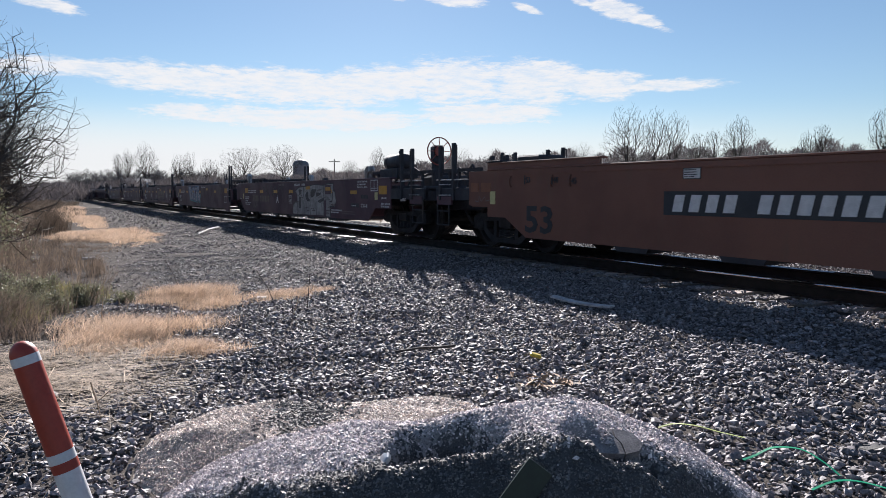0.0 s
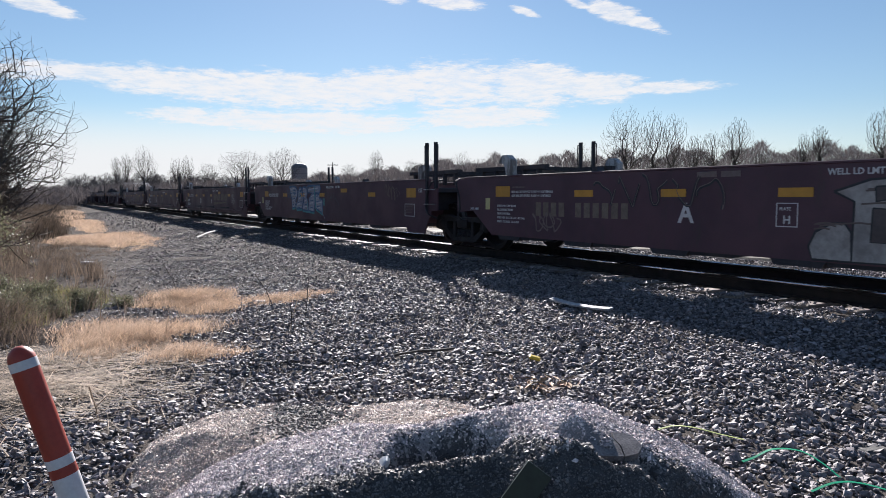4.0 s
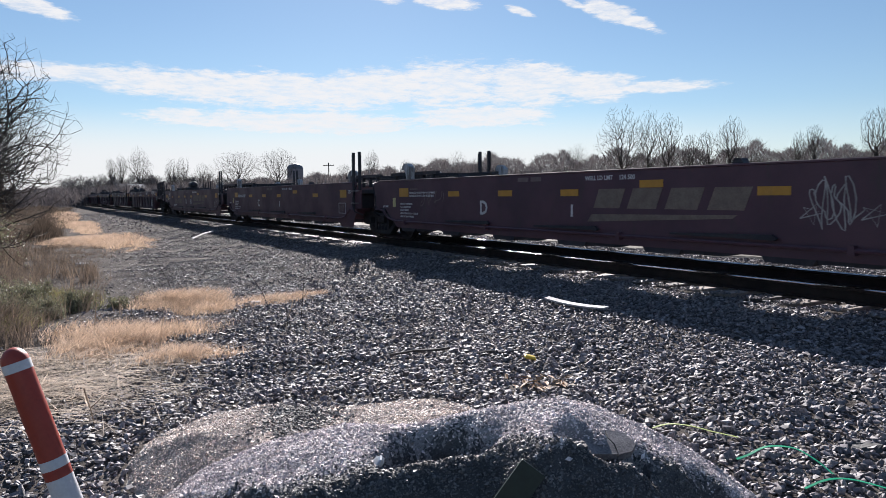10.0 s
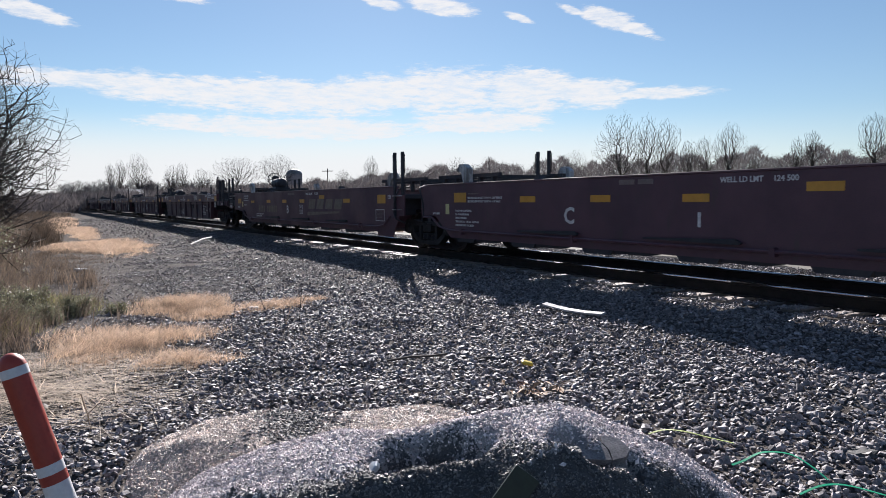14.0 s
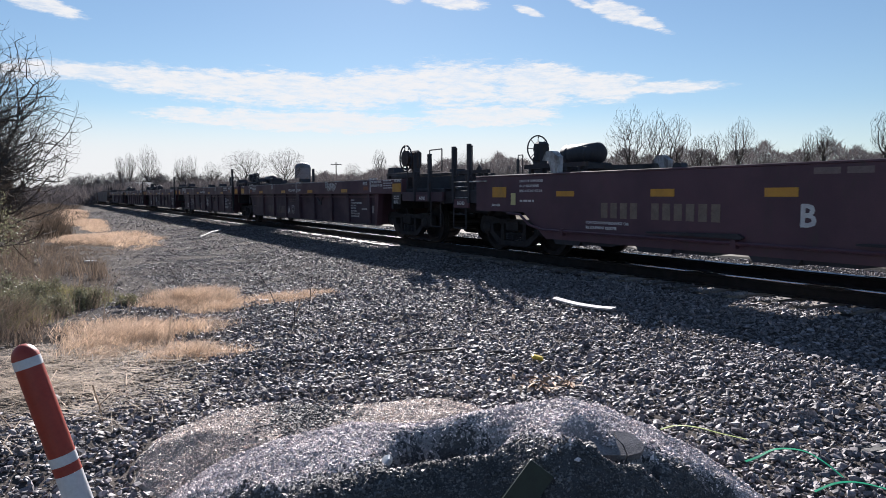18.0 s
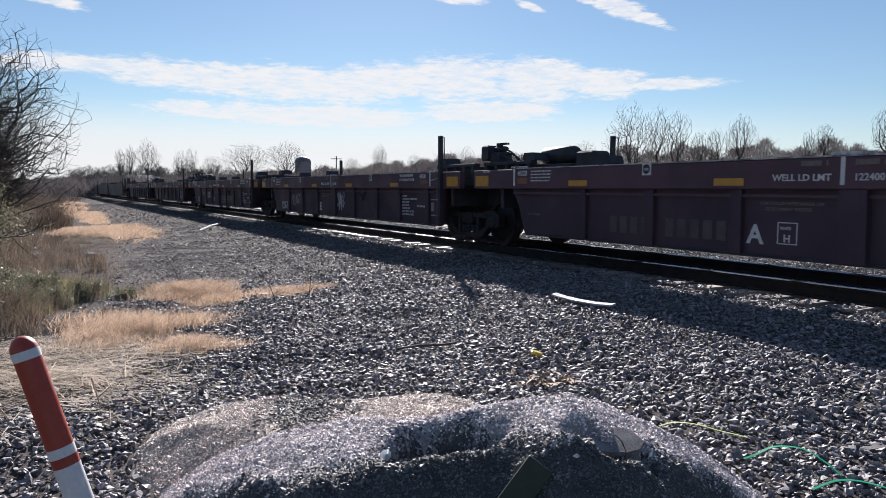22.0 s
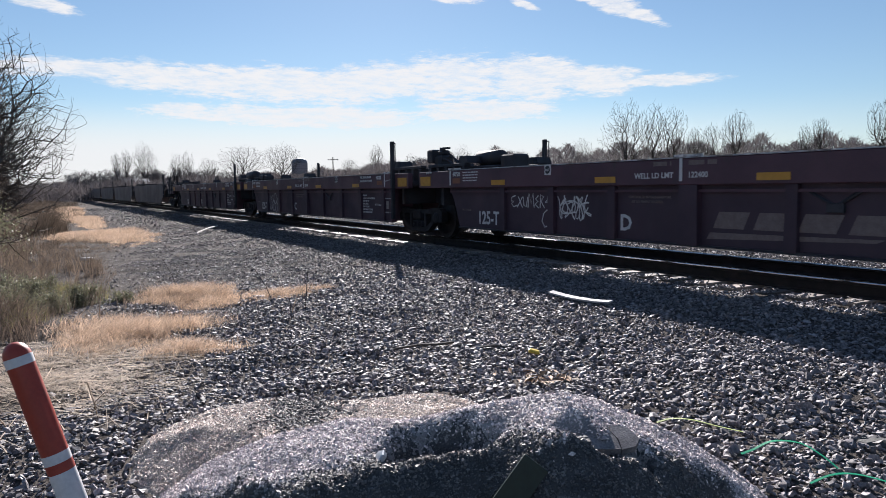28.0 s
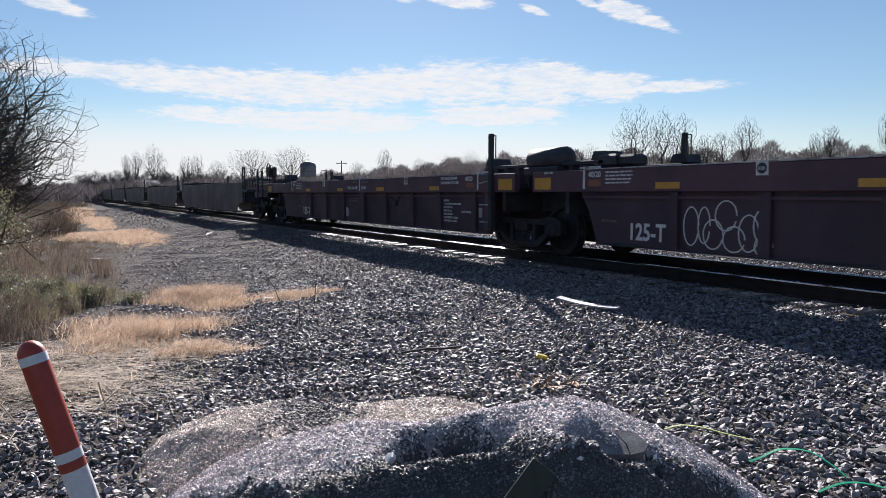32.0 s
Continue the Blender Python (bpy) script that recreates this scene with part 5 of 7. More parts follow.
    stroke(e, [(0.57, 1.31), (0.78, 1.1), (0.71, 0.94), (0.97, 1.1), (1.01, 1.26), (1.06, 0.99), (1.19, 1.22), (1.27, 0.95), (1.33, 1.1), (1.64, 0.86)], 0.016, M_TEALDIM, y=-W - 0.003)
    for k in range(3):
        stroke(e, [(-3.2 + 0.1 * k, 1.4 - 0.04 * k), (-3.06 + 0.1 * k, 1.08)], 0.028, M_BLUESPRAY)
    stroke(e, loops(4.74, 1.02, 0.62, 0.42, 71, 3), 0.022, M_MARK)
    stroke(e, loops(5.1, 1.1, 0.52, 0.28, 75, 3), 0.014, M_DIM)
    stroke(d, loops(4.35, 0.72, 0.62, 0.62, 72, 6), 0.018, M_SILVER)
    for x in (4.4, 5.1):
        stroke(d, [(x - 0.14, 0.85), (x + 0.14, 0.92), (x - 0.1, 0.98), (x + 0.03, 0.78), (x + 0.06, 1.02), (x - 0.14, 0.85)], 0.016, M_SILVER)
    stroke(d, loops(-4.9, 0.9, 1.1, 0.35, 73, 3), 0.02, M_DIM)
    # the ribbed wells
    wy = -W + 0.10
    words = ("white tag on its chord", "white scrawls and 125-T", "white tags and 125-T", "outlined tag, 125-T", "faded letter B on its web")
    for u, ch, w in zip(RIBBED, "AEDCB", words):
        u["label"] = "dark red ribbed well car, " + w
        letter(u, ch, -0.62, 0.5, 0.34, y=wy)
    for u in RIBBED[1:]:
        letter(u, "125-T", -4.63, 0.45, 0.36, y=wy, wide=0.86)
    for k, (x, z) in enumerate(((3.65, 1.3),)):
        stroke(RIBBED[0], [(3.65, 1.3), (3.68, 1.5), (3.82, 1.45), (3.7, 1.4), (3.88, 1.3), (3.9, 1.48), (4.02, 1.49), (3.92, 1.4), (4.05, 1.38), (4.06, 1.5), (4.18, 1.47), (4.1, 1.36), (4.22, 1.32), (4.28, 1.5), (4.4, 1.48)], 0.034, M_WHITE)
        stroke(RIBBED[0], loops(3.62, 1.27, 0.8, 0.25, 77, 5), 0.02, M_WHITE)
    letter(RIBBED[0], "A-END", 9.62, 1.04, 0.1, y=-W - 0.012)
    notice = plate(RIBBED[0], 8.24, 0.92, 0.41, 0.28, M_BLACKPAINT, "jacking_notice", y=-W - 0.001)
    for k, line in enumerate(("EMPTY LOAD", "5/8 ADJ BLOCK")):
        letter(notice, line, 8.28, 1.1 - 0.05 * k, 0.045, y=-W - 0.008)
    letter(notice, "JACK   LIFT", 8.28, 0.98, 0.045, y=-W - 0.008)
    letter(notice, "HERE   HERE", 8.28, 0.94, 0.045, y=-W - 0.008)
    letter(RIBBED[0], "TCC-III-60LT", 8.28, 1.48, 0.07)
    bars(RIBBED[0], 7.66, 1.5, 0.55, 4, 0.035, material=M_WHITE, seed=36)
    for k in range(3):
        stroke(RIBBED[1], loops(-3.5 + 0.35 * k, 0.6, 0.45, 0.4, 80 + k, 2), 0.018, M_WHITE, y=wy)
    stroke(RIBBED[1], loops(0.80, 0.5, 0.75, 0.6, 84, 4), 0.02, M_WHITE, y=wy)
    stroke(RIBBED[1], loops(0.90, 0.6, 0.5, 0.45, 85, 5), 0.016, M_WHITE, y=wy)
    for pts in ([(-3.33, 1.02), (-3.45, 0.99), (-3.48, 0.92), (-3.38, 0.91), (-3.46, 0.87), (-3.4, 0.81), (-3.27, 0.84)], [(-3.25, 1.0), (-3.2, 0.92), (-3.12, 0.8)], [(-3.12, 1.0), (-3.2, 0.9), (-3.28, 0.8)],
                [(-3.1, 1.0), (-3.08, 0.84), (-3.0, 0.82), (-2.96, 1.0)], [(-2.95, 0.8), (-2.92, 1.06), (-2.86, 0.88), (-2.8, 1.06), (-2.77, 0.8)], [(-2.65, 1.02), (-2.73, 0.96), (-2.66, 0.92), (-2.74, 0.86), (-2.64, 0.8)],
                [(-2.6, 0.8), (-2.58, 1.04), (-2.5, 1.0), (-2.57, 0.92), (-2.47, 0.8)], [(-2.36, 1.1), (-2.4, 0.94), (-2.46, 0.9), (-2.33, 0.92), (-2.38, 0.78), (-2.5, 0.7), (-2.54, 0.56), (-2.46, 0.46), (-2.36, 0.5), (-2.33, 0.64), (-2.4, 0.78)]):
        stroke(RIBBED[2], pts, 0.022, M_WHITE, y=wy)
    stroke(RIBBED[2], loops(-2.15, 0.6, 0.95, 0.45, 94, 4), 0.022, M_WHITE, y=wy)
    stroke(RIBBED[2], loops(-2.15, 0.62, 0.9, 0.4, 95, 5), 0.02, M_WHITE, y=wy)
    logo_web = RIBBED[2]
    for k in range(4):
        px = 1.1 + k * 0.6
        part("mark_block", Build().prism([(px, 0.6), (px + 0.46, 0.6), (px + 0.55, 0.82), (px + 0.09, 0.82)], wy - 0.006, wy - 0.001), M_DIM, logo_web, "faded pale mark")
    part("mark_bar", Build().prism([(1.0, 0.45), (3.2, 0.52), (3.3, 0.56), (1.05, 0.54)], wy - 0.006, wy - 0.001), M_DIM, logo_web)
    # rounded outline letters on the fourth
    for k, (cx, cz, rx, rz) in enumerate(((-3.42, 0.7, 0.13, 0.27), (-3.2, 0.72, 0.1, 0.25), (-3.05, 0.6, 0.16, 0.2), (-2.85, 0.86, 0.17, 0.2), (-2.72, 0.55, 0.17, 0.17), (-2.5, 0.64, 0.15, 0.24), (-2.33, 0.74, 0.1, 0.2), (-2.28, 0.48, 0.13, 0.13))):
        stroke(RIBBED[3], [(cx + rx * math.cos(i * 0.35), cz + rz * math.sin(i * 0.35)) for i in range(18)], 0.02, M_WHITE, y=wy)
    fr = Build()
    for x0, x1, z0, z1 in ((0, 0.26, 0, 0.012), (0, 0.26, 0.258, 0.27), (0, 0.012, 0, 0.27), (0.248, 0.26, 0, 0.27)):
        fr.box(x0 - 0.2, x1 - 0.2, wy - 0.006, wy - 0.002, 0.51 + z0, 0.51 + z1)
    part("plate_frame", fr, M_WHITE, RIBBED[0])
    letter(RIBBED[0], "PLATE", -0.16, 0.69, 0.05, y=wy)
    letter(RIBBED[0], "H", -0.12, 0.54, 0.13, y=wy)
    for k in range(9):
        px = -3.1 + 0.22 * k + (0.25 if k > 3 else 0)
        part("number_block", Build().box(px, px + 0.15, wy - 0.006, wy - 0.001, 0.5, 0.76), M_LETTERHOLE, RIBBED[0])


dress_train()


# ---- trees ----
def grow(seed, height, spread=0.6, levels=3, kids=4, start=0.25, lean=(0, 0), trunk=None, rise=0.16):
    """Limbs of a bare tree as rows of (from, to, radius, radius, level). Limbs leave at a wide angle and curve upwards."""
    g = random.Random(seed)
    out = []

    def limb(p, way, length, r, level):
        n = 5 if level < 2 else 4 if level == 2 else 3
        q, w = p, way.copy()
        pts, ways = [p], [w]
        for i in range(n):
            w = (w + Vector((g.uniform(-1, 1), g.uniform(-1, 1), g.uniform(-0.6, 0.6))) * (0.08 if level == 0 else 0.13) + Vector((0, 0, rise if level else 0))).normalized()
            q2 = q + w * length / n
            out.append((q, q2, r * (1 - 0.8 * i / n), r * (1 - 0.8 * (i + 1) / n), level))
            q = q2
            pts.append(q)
            ways.append(w)
        if level < levels:
            count = kids + (3 if level == 0 else 0) + (g.random() < 0.5)
            turn = g.uniform(0, 6.28)
            for c in range(count):
                s = start + (0.97 - start) * (c + g.random()) / count if level == 0 else 0.25 + 0.72 * (c + g.random()) / count
                k = min(int(s * n), n - 1)
                base = pts[k].lerp(pts[k + 1], min(s * n - k, 1))
                turn += 2.4 + g.uniform(-0.5, 0.5)
                axis = ways[k + 1]
                u = axis.orthogonal().normalized()
                side = u * math.cos(turn) + axis.cross(u) * math.sin(turn)
                way2 = (axis * (1 - spread) + side * spread).normalized()
                room = (1.0 - 0.62 * s) if level == 0 else (1.0 - 0.45 * s)
                limb(base, way2, length * g.uniform(0.62, 0.9) * room, r * (1 - 0.8 * s) * 0.6, level + 1)

    limb(Vector((0, 0, -0.3)), Vector((lean[0], lean[1], 1)).normalized(), height * 0.8, trunk or height * 0.016, 0)
    return out


def dome(seed, tall, wide, bole, tips, lean=(0.0, 0.0), straight=0.45, hang=0.5):
    """Limbs of a round-crowned bare tree: every twig end takes the shortest way back to the bole."""
    r = np.random.RandomState(seed)
    w = r.normal(size=(tips, 3))
    w /= np.linalg.norm(w, axis=1, keepdims=True)
    w *= r.uniform(0.02, 1, tips)[:, None] ** (1 / 2.4)
    out = 1 + 0.10 * np.sin(3 * np.arctan2(w[:, 1], w[:, 0]) + seed) + 0.08 * np.sin(5 * w[:, 2] + seed)
    half = tall * (1 - bole) / 2
    ends = w * out[:, None] * np.array([wide / 2, wide / 2, half])
    ends[:, 2] += tall * bole + half * (1 + (0.5 - hang) * 0.4)
    ends[:, 0] += lean[0] * ends[:, 2]
    ends[:, 1] += lean[1] * ends[:, 2]
    stem = np.array([[lean[0] * z, lean[1] * z, z] for z in np.linspace(-0.3, tall * (bole + 0.06), 5)])
    ends = ends[np.argsort(np.linalg.norm(ends - stem[-1], axis=1))]
    n = len(stem) + tips
    pos, far, up, load = np.zeros((n, 3)), np.zeros(n), np.zeros(n, int), np.ones(n)
    pos[:len(stem)] = stem
    for k in range(1, len(stem)):
        up[k], far[k] = k - 1, np.linalg.norm(stem[k] - stem[0]) * 0.3
    for k in range(len(stem), n):
        p = ends[k - len(stem)]
        d = np.linalg.norm(pos[3:k] - p, axis=1)
        j = 3 + int(np.argmin(d + straight * far[3:k]))
        pos[k], up[k], far[k] = p, j, far[j] + d[j - 3]
    for k in range(n - 1, 0, -1):
        load[up[k]] += load[k]
    rad = 0.0052 * load ** 0.56
    bend = r.normal(0, 0.035, (n, 3))
    limbs = []
    for k in range(1, n):
        a, b = pos[up[k]], pos[k]
        level = 0 if k < len(stem) else 1
        ra = min(rad[up[k]], rad[k] * 1.25)
        if level and k % 2:
            mid = (a + b) / 2 + bend[k] * np.linalg.norm(b - a)
            limbs += [(Vector(a), Vector(mid), ra, rad[k], level), (Vector(mid), Vector(b), rad[k], rad[k] * 0.7, level)]
        else:
            limbs.append((Vector(a), Vector(b), ra if level else rad[up[k]], rad[k] * (0.7 if level else 1), level))
    return limbs


def limb_arrays(limbs, sides=3, thin=0.0):
    """Tubes round the limbs as arrays."""
    a = np.array([l[0] for l in limbs])
    b = np.array([l[1] for l in limbs])
    ra = np.maximum(np.array([l[2] for l in limbs]), thin)
    rb = np.maximum(np.array([l[3] for l in limbs]), thin * 0.8)
    w = b - a
    w /= np.linalg.norm(w, axis=1, keepdims=True) + 1e-9
    ref = np.where(np.abs(w[:, 2:3]) < 0.9, np.array([[0, 0, 1.0]]), np.array([[1.0, 0, 0]]))
    u = np.cross(w, ref)
    u /= np.linalg.norm(u, axis=1, keepdims=True)
    v = np.cross(w, u)
    vs = []
    for p, r in ((a, ra), (b, rb)):
        for i in range(sides):
            t = 2 * math.pi * i / sides
            vs.append(p + r[:, None] * (math.cos(t) * u + math.sin(t) * v))
    verts = np.stack(vs, 1).reshape(-1, 3)
    base = np.arange(len(limbs))[:, None] * 2 * sides
    faces = [base + np.array([[i, (i + 1) % sides, sides + (i + 1) % sides, sides + i]]) for i in range(sides)]
    return verts, np.concatenate(faces, 0)


def bare_tree(name, seed, height, label, at, thin=0.02, group="", wide=4.0, bole=0.3, tips=1200, lean=(0, 0), straight=0.45, hang=0.5):
    limbs = dome(seed, height, wide, bole, tips, lean, straight, hang)
    t = thing(name, label, "tree", Matrix.Translation(at), group)
    v, f = limb_arrays([l for l in limbs if l[4] == 0], 8)
    part("trunk", raw_mesh("trunk", v, f, M_BARK, True), None, t)
    v, f = limb_arrays([l for l in limbs if l[4] > 0], 3, thin)
    part("crown", raw_mesh("crown", v, f, M_BARK), None, t)
    return t


def build_trees():
    # tall bare trees standing clear beyond the track: bearing, distance, height, crown's width, bole
    for k, (deg, dist, tall, wide, bole) in enumerate(((45.2, 95, 12.9, 6.4, 0.2), (47.2, 98, 12.7, 3.4, 0.2), (48.6, 100, 12.4, 3.8, 0.22), (50.2, 104, 10.2, 2.4, 0.25), (51.4, 104, 10.6, 3.2, 0.25),
            (53.1, 100, 12.0, 3.8, 0.3), (54.9, 110, 8.0, 2.6, 0.2), (57.7, 110, 10.2, 2.0, 0.4), (58.7, 105, 10.6, 2.6, 0.45), (62.5, 100, 12.0, 3.6, 0.35), (5.4, 150, 9.6, 1.8, 0.3), (6.1, 152, 10.4, 2.2, 0.3),
            (7.3, 150, 11.5, 4.8, 0.2), (9.6, 160, 9.8, 3.6, 0.25), (10.4, 160, 10.2, 3.0, 0.25), (11.9, 165, 9.2, 4.6, 0.2), (14.4, 150, 11.4, 9.0, 0.18), (17.5, 150, 12.0, 8.4, 0.2),
            (25.0, 160, 12.2, 3.4, 0.35), (32.0, 160, 11.4, 6.0, 0.25), (41.6, 150, 12.0, 5.6, 0.3), (27.8, 175, 10.5, 4.0, 0.3), (22.8, 170, 9.5, 4.0, 0.3))):
        bare_tree("bare_tree", 40 + k, tall, "tall leafless tree beyond the railway", bearing(deg, dist, -0.7), 0.013, "bare trees beyond the track", 1.08 * wide, bole + 0.12, 750 + int(110 * wide), hang=0.4)
    # the leafless trees at the verge
    for k, (x, y, tall, lean, wide) in enumerate(((-25, -4.2, 9.2, 0.1, 9.0), (-29, -4.0, 10.0, 0.16, 9.6), (-34, -3.8, 10.6, 0.12, 9.6), (-40, -3.9, 11.2, 0.08, 9.2), (-50, -4.2, 11.5, 0.04, 9.5), (-60, -4.2, 12, 0.05, 9.0), (-74, -4.6, 12, 0.0, 9.0), (-92, -5.0, 12, 0.0, 9.0), (-115, -5.4, 12, 0.0, 9.0), (-31.5, -2.8, 7.0, 0.1, 8.0))):
        bare_tree("bare_tree", 70 + k, 0.86 * tall, "leafless tree in a thicket beside the verge", (x, y, -0.5), 0.0042, "verge trees", wide * 0.98, 0.06, 3200 if k in (1, 2, 9) else 2000, (0, lean), 0.36, 0.75)


def joined(name, trees, material, label, category):
    vs, fs, n = [], [], 0
    for v, f in trees:
        vs.append(v)
        fs.append(f + n)
        n += len(v)
    me = raw_mesh(name, np.concatenate(vs), np.concatenate(fs), material)
    return tagged(new(name, me), label, category, kind="stuff")


def turned(v, at, a):
    c, s = math.cos(a), math.sin(a)
    return np.stack([v[:, 0] * c - v[:, 1] * s, v[:, 0] * s + v[:, 1] * c, v[:, 2]], 1) + np.asarray(at)


def build_woods():
    g = random.Random(11)
    kinds = [limb_arrays(grow(200 + k, 9.0, spread=0.55, levels=3, kids=4, start=0.15), 3, 0.034) for k in range(7)]
    trees = []
    for i in range(480):
        deg = 2.0 + 70.0 * g.random()
        dist = g.uniform(125, 230)
        v, f = kinds[i % 7]
        size = g.uniform(0.65, 1.1) * (dist / 165) * (0.82 + 0.22 * math.sin(deg * 0.21 + 1.0)) * min(1.0, 0.5 + 0.04 * deg)
        trees.append((turned(v * size, bearing(deg, dist, -0.8), g.uniform(0, 6.28)), f))
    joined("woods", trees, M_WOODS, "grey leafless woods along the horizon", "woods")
    # brush and far crowns that close the woods from the ground up
    r = np.random.RandomState(5)
    n = 95000
    d = r.uniform(-3, 75, n)
    deg, dist = np.radians(d), r.uniform(115, 240, n)
    rise = np.interp(d, [-3, 0, 4, 10, 18, 25, 33, 45, 55, 75], [0.010, 0.012, 0.016, 0.022, 0.028, 0.040, 0.058, 0.064, 0.068, 0.066])
    rise = rise * (0.86 + 0.10 * np.sin(d * 1.3) + 0.06 * np.sin(d * 3.1 + 1) + 0.03 * np.sin(d * 5.3))
    high = 1.16 + dist * rise
    tall = r.gamma(3.0, 0.22, n) + 0.3
    base = np.stack([-dist * np.cos(deg), dist * np.sin(deg), -0.9 + (high + 0.9 - 0.6 * tall) * r.uniform(0, 1, n) ** 0.75], 1)
    w = r.uniform(0.03, 0.09, n)
    side = np.stack([np.sin(deg), np.cos(deg), np.zeros(n)], 1)
    tip = base + np.stack([r.normal(0, 0.8, n), r.normal(0, 0.8, n), tall], 1)
    v = np.stack([base - side * w[:, None], base + side * w[:, None], tip], 1).reshape(-1, 3)
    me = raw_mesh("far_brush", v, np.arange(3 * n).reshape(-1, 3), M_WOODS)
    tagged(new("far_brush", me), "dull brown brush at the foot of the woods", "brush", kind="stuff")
    # thicket beside the verge
    kinds = [limb_arrays(grow(300 + k, 2.6, spread=0.7, levels=3, kids=4, start=0.02, trunk=0.02), 3, 0.0065) for k in range(6)]
    trees = []
    for i in range(150):
        x = -13.5 - 110 * g.random() ** 1.5
        y = -1.5 - 0.02 * abs(x) * g.random() - 3.2 * g.random()
        v, f = kinds[i % 6]
        trees.append((turned(v * g.uniform(0.6, 1.5), (x, y, -0.5), g.uniform(0, 6.28)), f))
    joined("thicket", trees, M_THICKET, "tangled leafless thicket beside the verge", "thicket")
    n = 46000
    x = -13 - 130 * r.uniform(0, 1, n) ** 1.4
    y = -1.6 - 0.012 * np.abs(x) - r.gamma(2.0, 1.0, n)
    base = np.stack([x, y, -0.5 + r.uniform(0, 1, n) ** 1.3 * np.clip((-1.2 - y) / 2, 0.1, 1) * np.interp(-x, [13, 25, 40, 140], [2.0, 3.4, 4.6, 6.5])], 1)
    w = r.uniform(0.004, 0.012, n) * (1 + np.abs(x) / 60)
    a = r.uniform(0, 6.28, n)
    side = np.stack([np.cos(a), np.sin(a), np.zeros(n)], 1)
    tip = base + np.stack([r.normal(0, 0.3, n), r.normal(0, 0.3, n), r.gamma(3, 0.22, n)], 1)
    v = np.stack([base - side * w[:, None], base + side * w[:, None], tip], 1).reshape(-1, 3)
    me = raw_mesh("dry_brush", v, np.arange(3 * n).reshape(-1, 3), M_THICKET)
    tagged(new("dry_brush", me), "dense dry brush under the verge trees", "brush", kind="stuff")


def far_things():
    at = bearing(18.85, 158, -0.6)
    silo = thing("silo", "grey silo with a rounded top among trees", "silo", Matrix.Translation(at))
    part("barrel", Build().lathe([(0, 1.75), (7.7, 1.75)], (0, 0, 0), "z", 24), M_FARWALL, silo, smooth=True)
    part("dome", Build().lathe([(7.7, 1.8), (8.3, 1.6), (8.7, 1.1), (8.85, 0.3)], (0, 0, 0), "z", 24), M_FARROOF, silo, smooth=True)
    for k in range(6):
        part("hoop", Build().lathe([(1.0 + k * 1.1, 1.79), (1.08 + k * 1.1, 1.79)], (0, 0, 0), "z", 24), M_FARROOF, silo)
    at = bearing(6.6, 140, -0.6)
    shed = thing("shed", "small blue-grey metal shed among trees", "shed", pose(*at, 0, 0, 20))
    part("wall", Build().box(-1.8, 1.8, -2.5, 2.5, 0, 3.0), M_SHED, shed)
    part("roof", Build().prism([(-2.0, 3.0), (2.0, 3.0), (0, 4.2)], -2.7, 2.7), M_FARROOF, shed)
    part("door", Build().box(-0.8, 0.8, -2.54, -2.505, 0, 2.2), M_FARROOF, shed)
    at = bearing(21.5, 170, -0.6)
    pole = thing("utility_pole", "wooden utility pole with a crossarm", "utility pole", pose(*at, 0, 0, 60))
    part("mast", Build().tube((0, 0, 0), (0, 0, 9.6), 0.16, 0.11, 8), M_BARK, pole)
    part("crossarm", Build().box(-1.3, 1.3, -0.06, 0.06, 8.9, 9.05), M_BARK, pole)
    for x in (-1.1, -0.4, 0.4, 1.1):
        part("insulator", Build().tube((x, 0, 9.05), (x, 0, 9.25), 0.06, 0.04, 6), M_FARROOF, pole)
    # a low bare heap of earth in the field
    r = np.random.RandomState(9)
    n, m = 40, 16
    u, w = np.meshgrid(np.linspace(-1, 1, n), np.linspace(-1, 1, m))
    h = np.clip(1 - u ** 2, 0, 1) * np.clip(1 - w ** 2, 0, 1) ** 0.7 * 3.6 + 0.25 * lumps(u * 10, w * 4, 3.0, 8) * (1 - u ** 2)
    c = math.radians(35.0)
    bx, by, _ = bearing(36.0, 118)
    pts = np.stack([bx + u.ravel() * 7 * math.sin(c) - w.ravel() * 5 * math.cos(c), by + u.ravel() * 7 * math.cos(c) + w.ravel() * 5 * math.sin(c), h.ravel() - 0.9], 1)
    i, j = np.meshgrid(np.arange(n - 1), np.arange(m - 1))
    q = (j * n + i).ravel()
    me = raw_mesh("earth_heap", pts, np.stack([q, q + 1, q + n + 1, q + n], 1), M_FIELD, True)
    tagged(new("earth_heap", me), "low pale heap of bare earth in a field", "earth heap")


M_FARWALL = surface("weathered_grey_concrete", (0.289, 0.256, 0.272), (0.221, 0.200, 0.214), 0.9, grain=4, blotch=0.6, bump=0.1)
M_FARROOF = surface("dull_grey_metal", (0.196, 0.196, 0.210), (0.140, 0.140, 0.154), 0.6, 0.3, grain=4, blotch=0.8, bump=0.05)
M_SHED = surface("blue_grey_siding", (0.16, 0.22, 0.30), (0.13, 0.18, 0.25), 0.7, grain=4, blotch=0.8, bump=0.05)


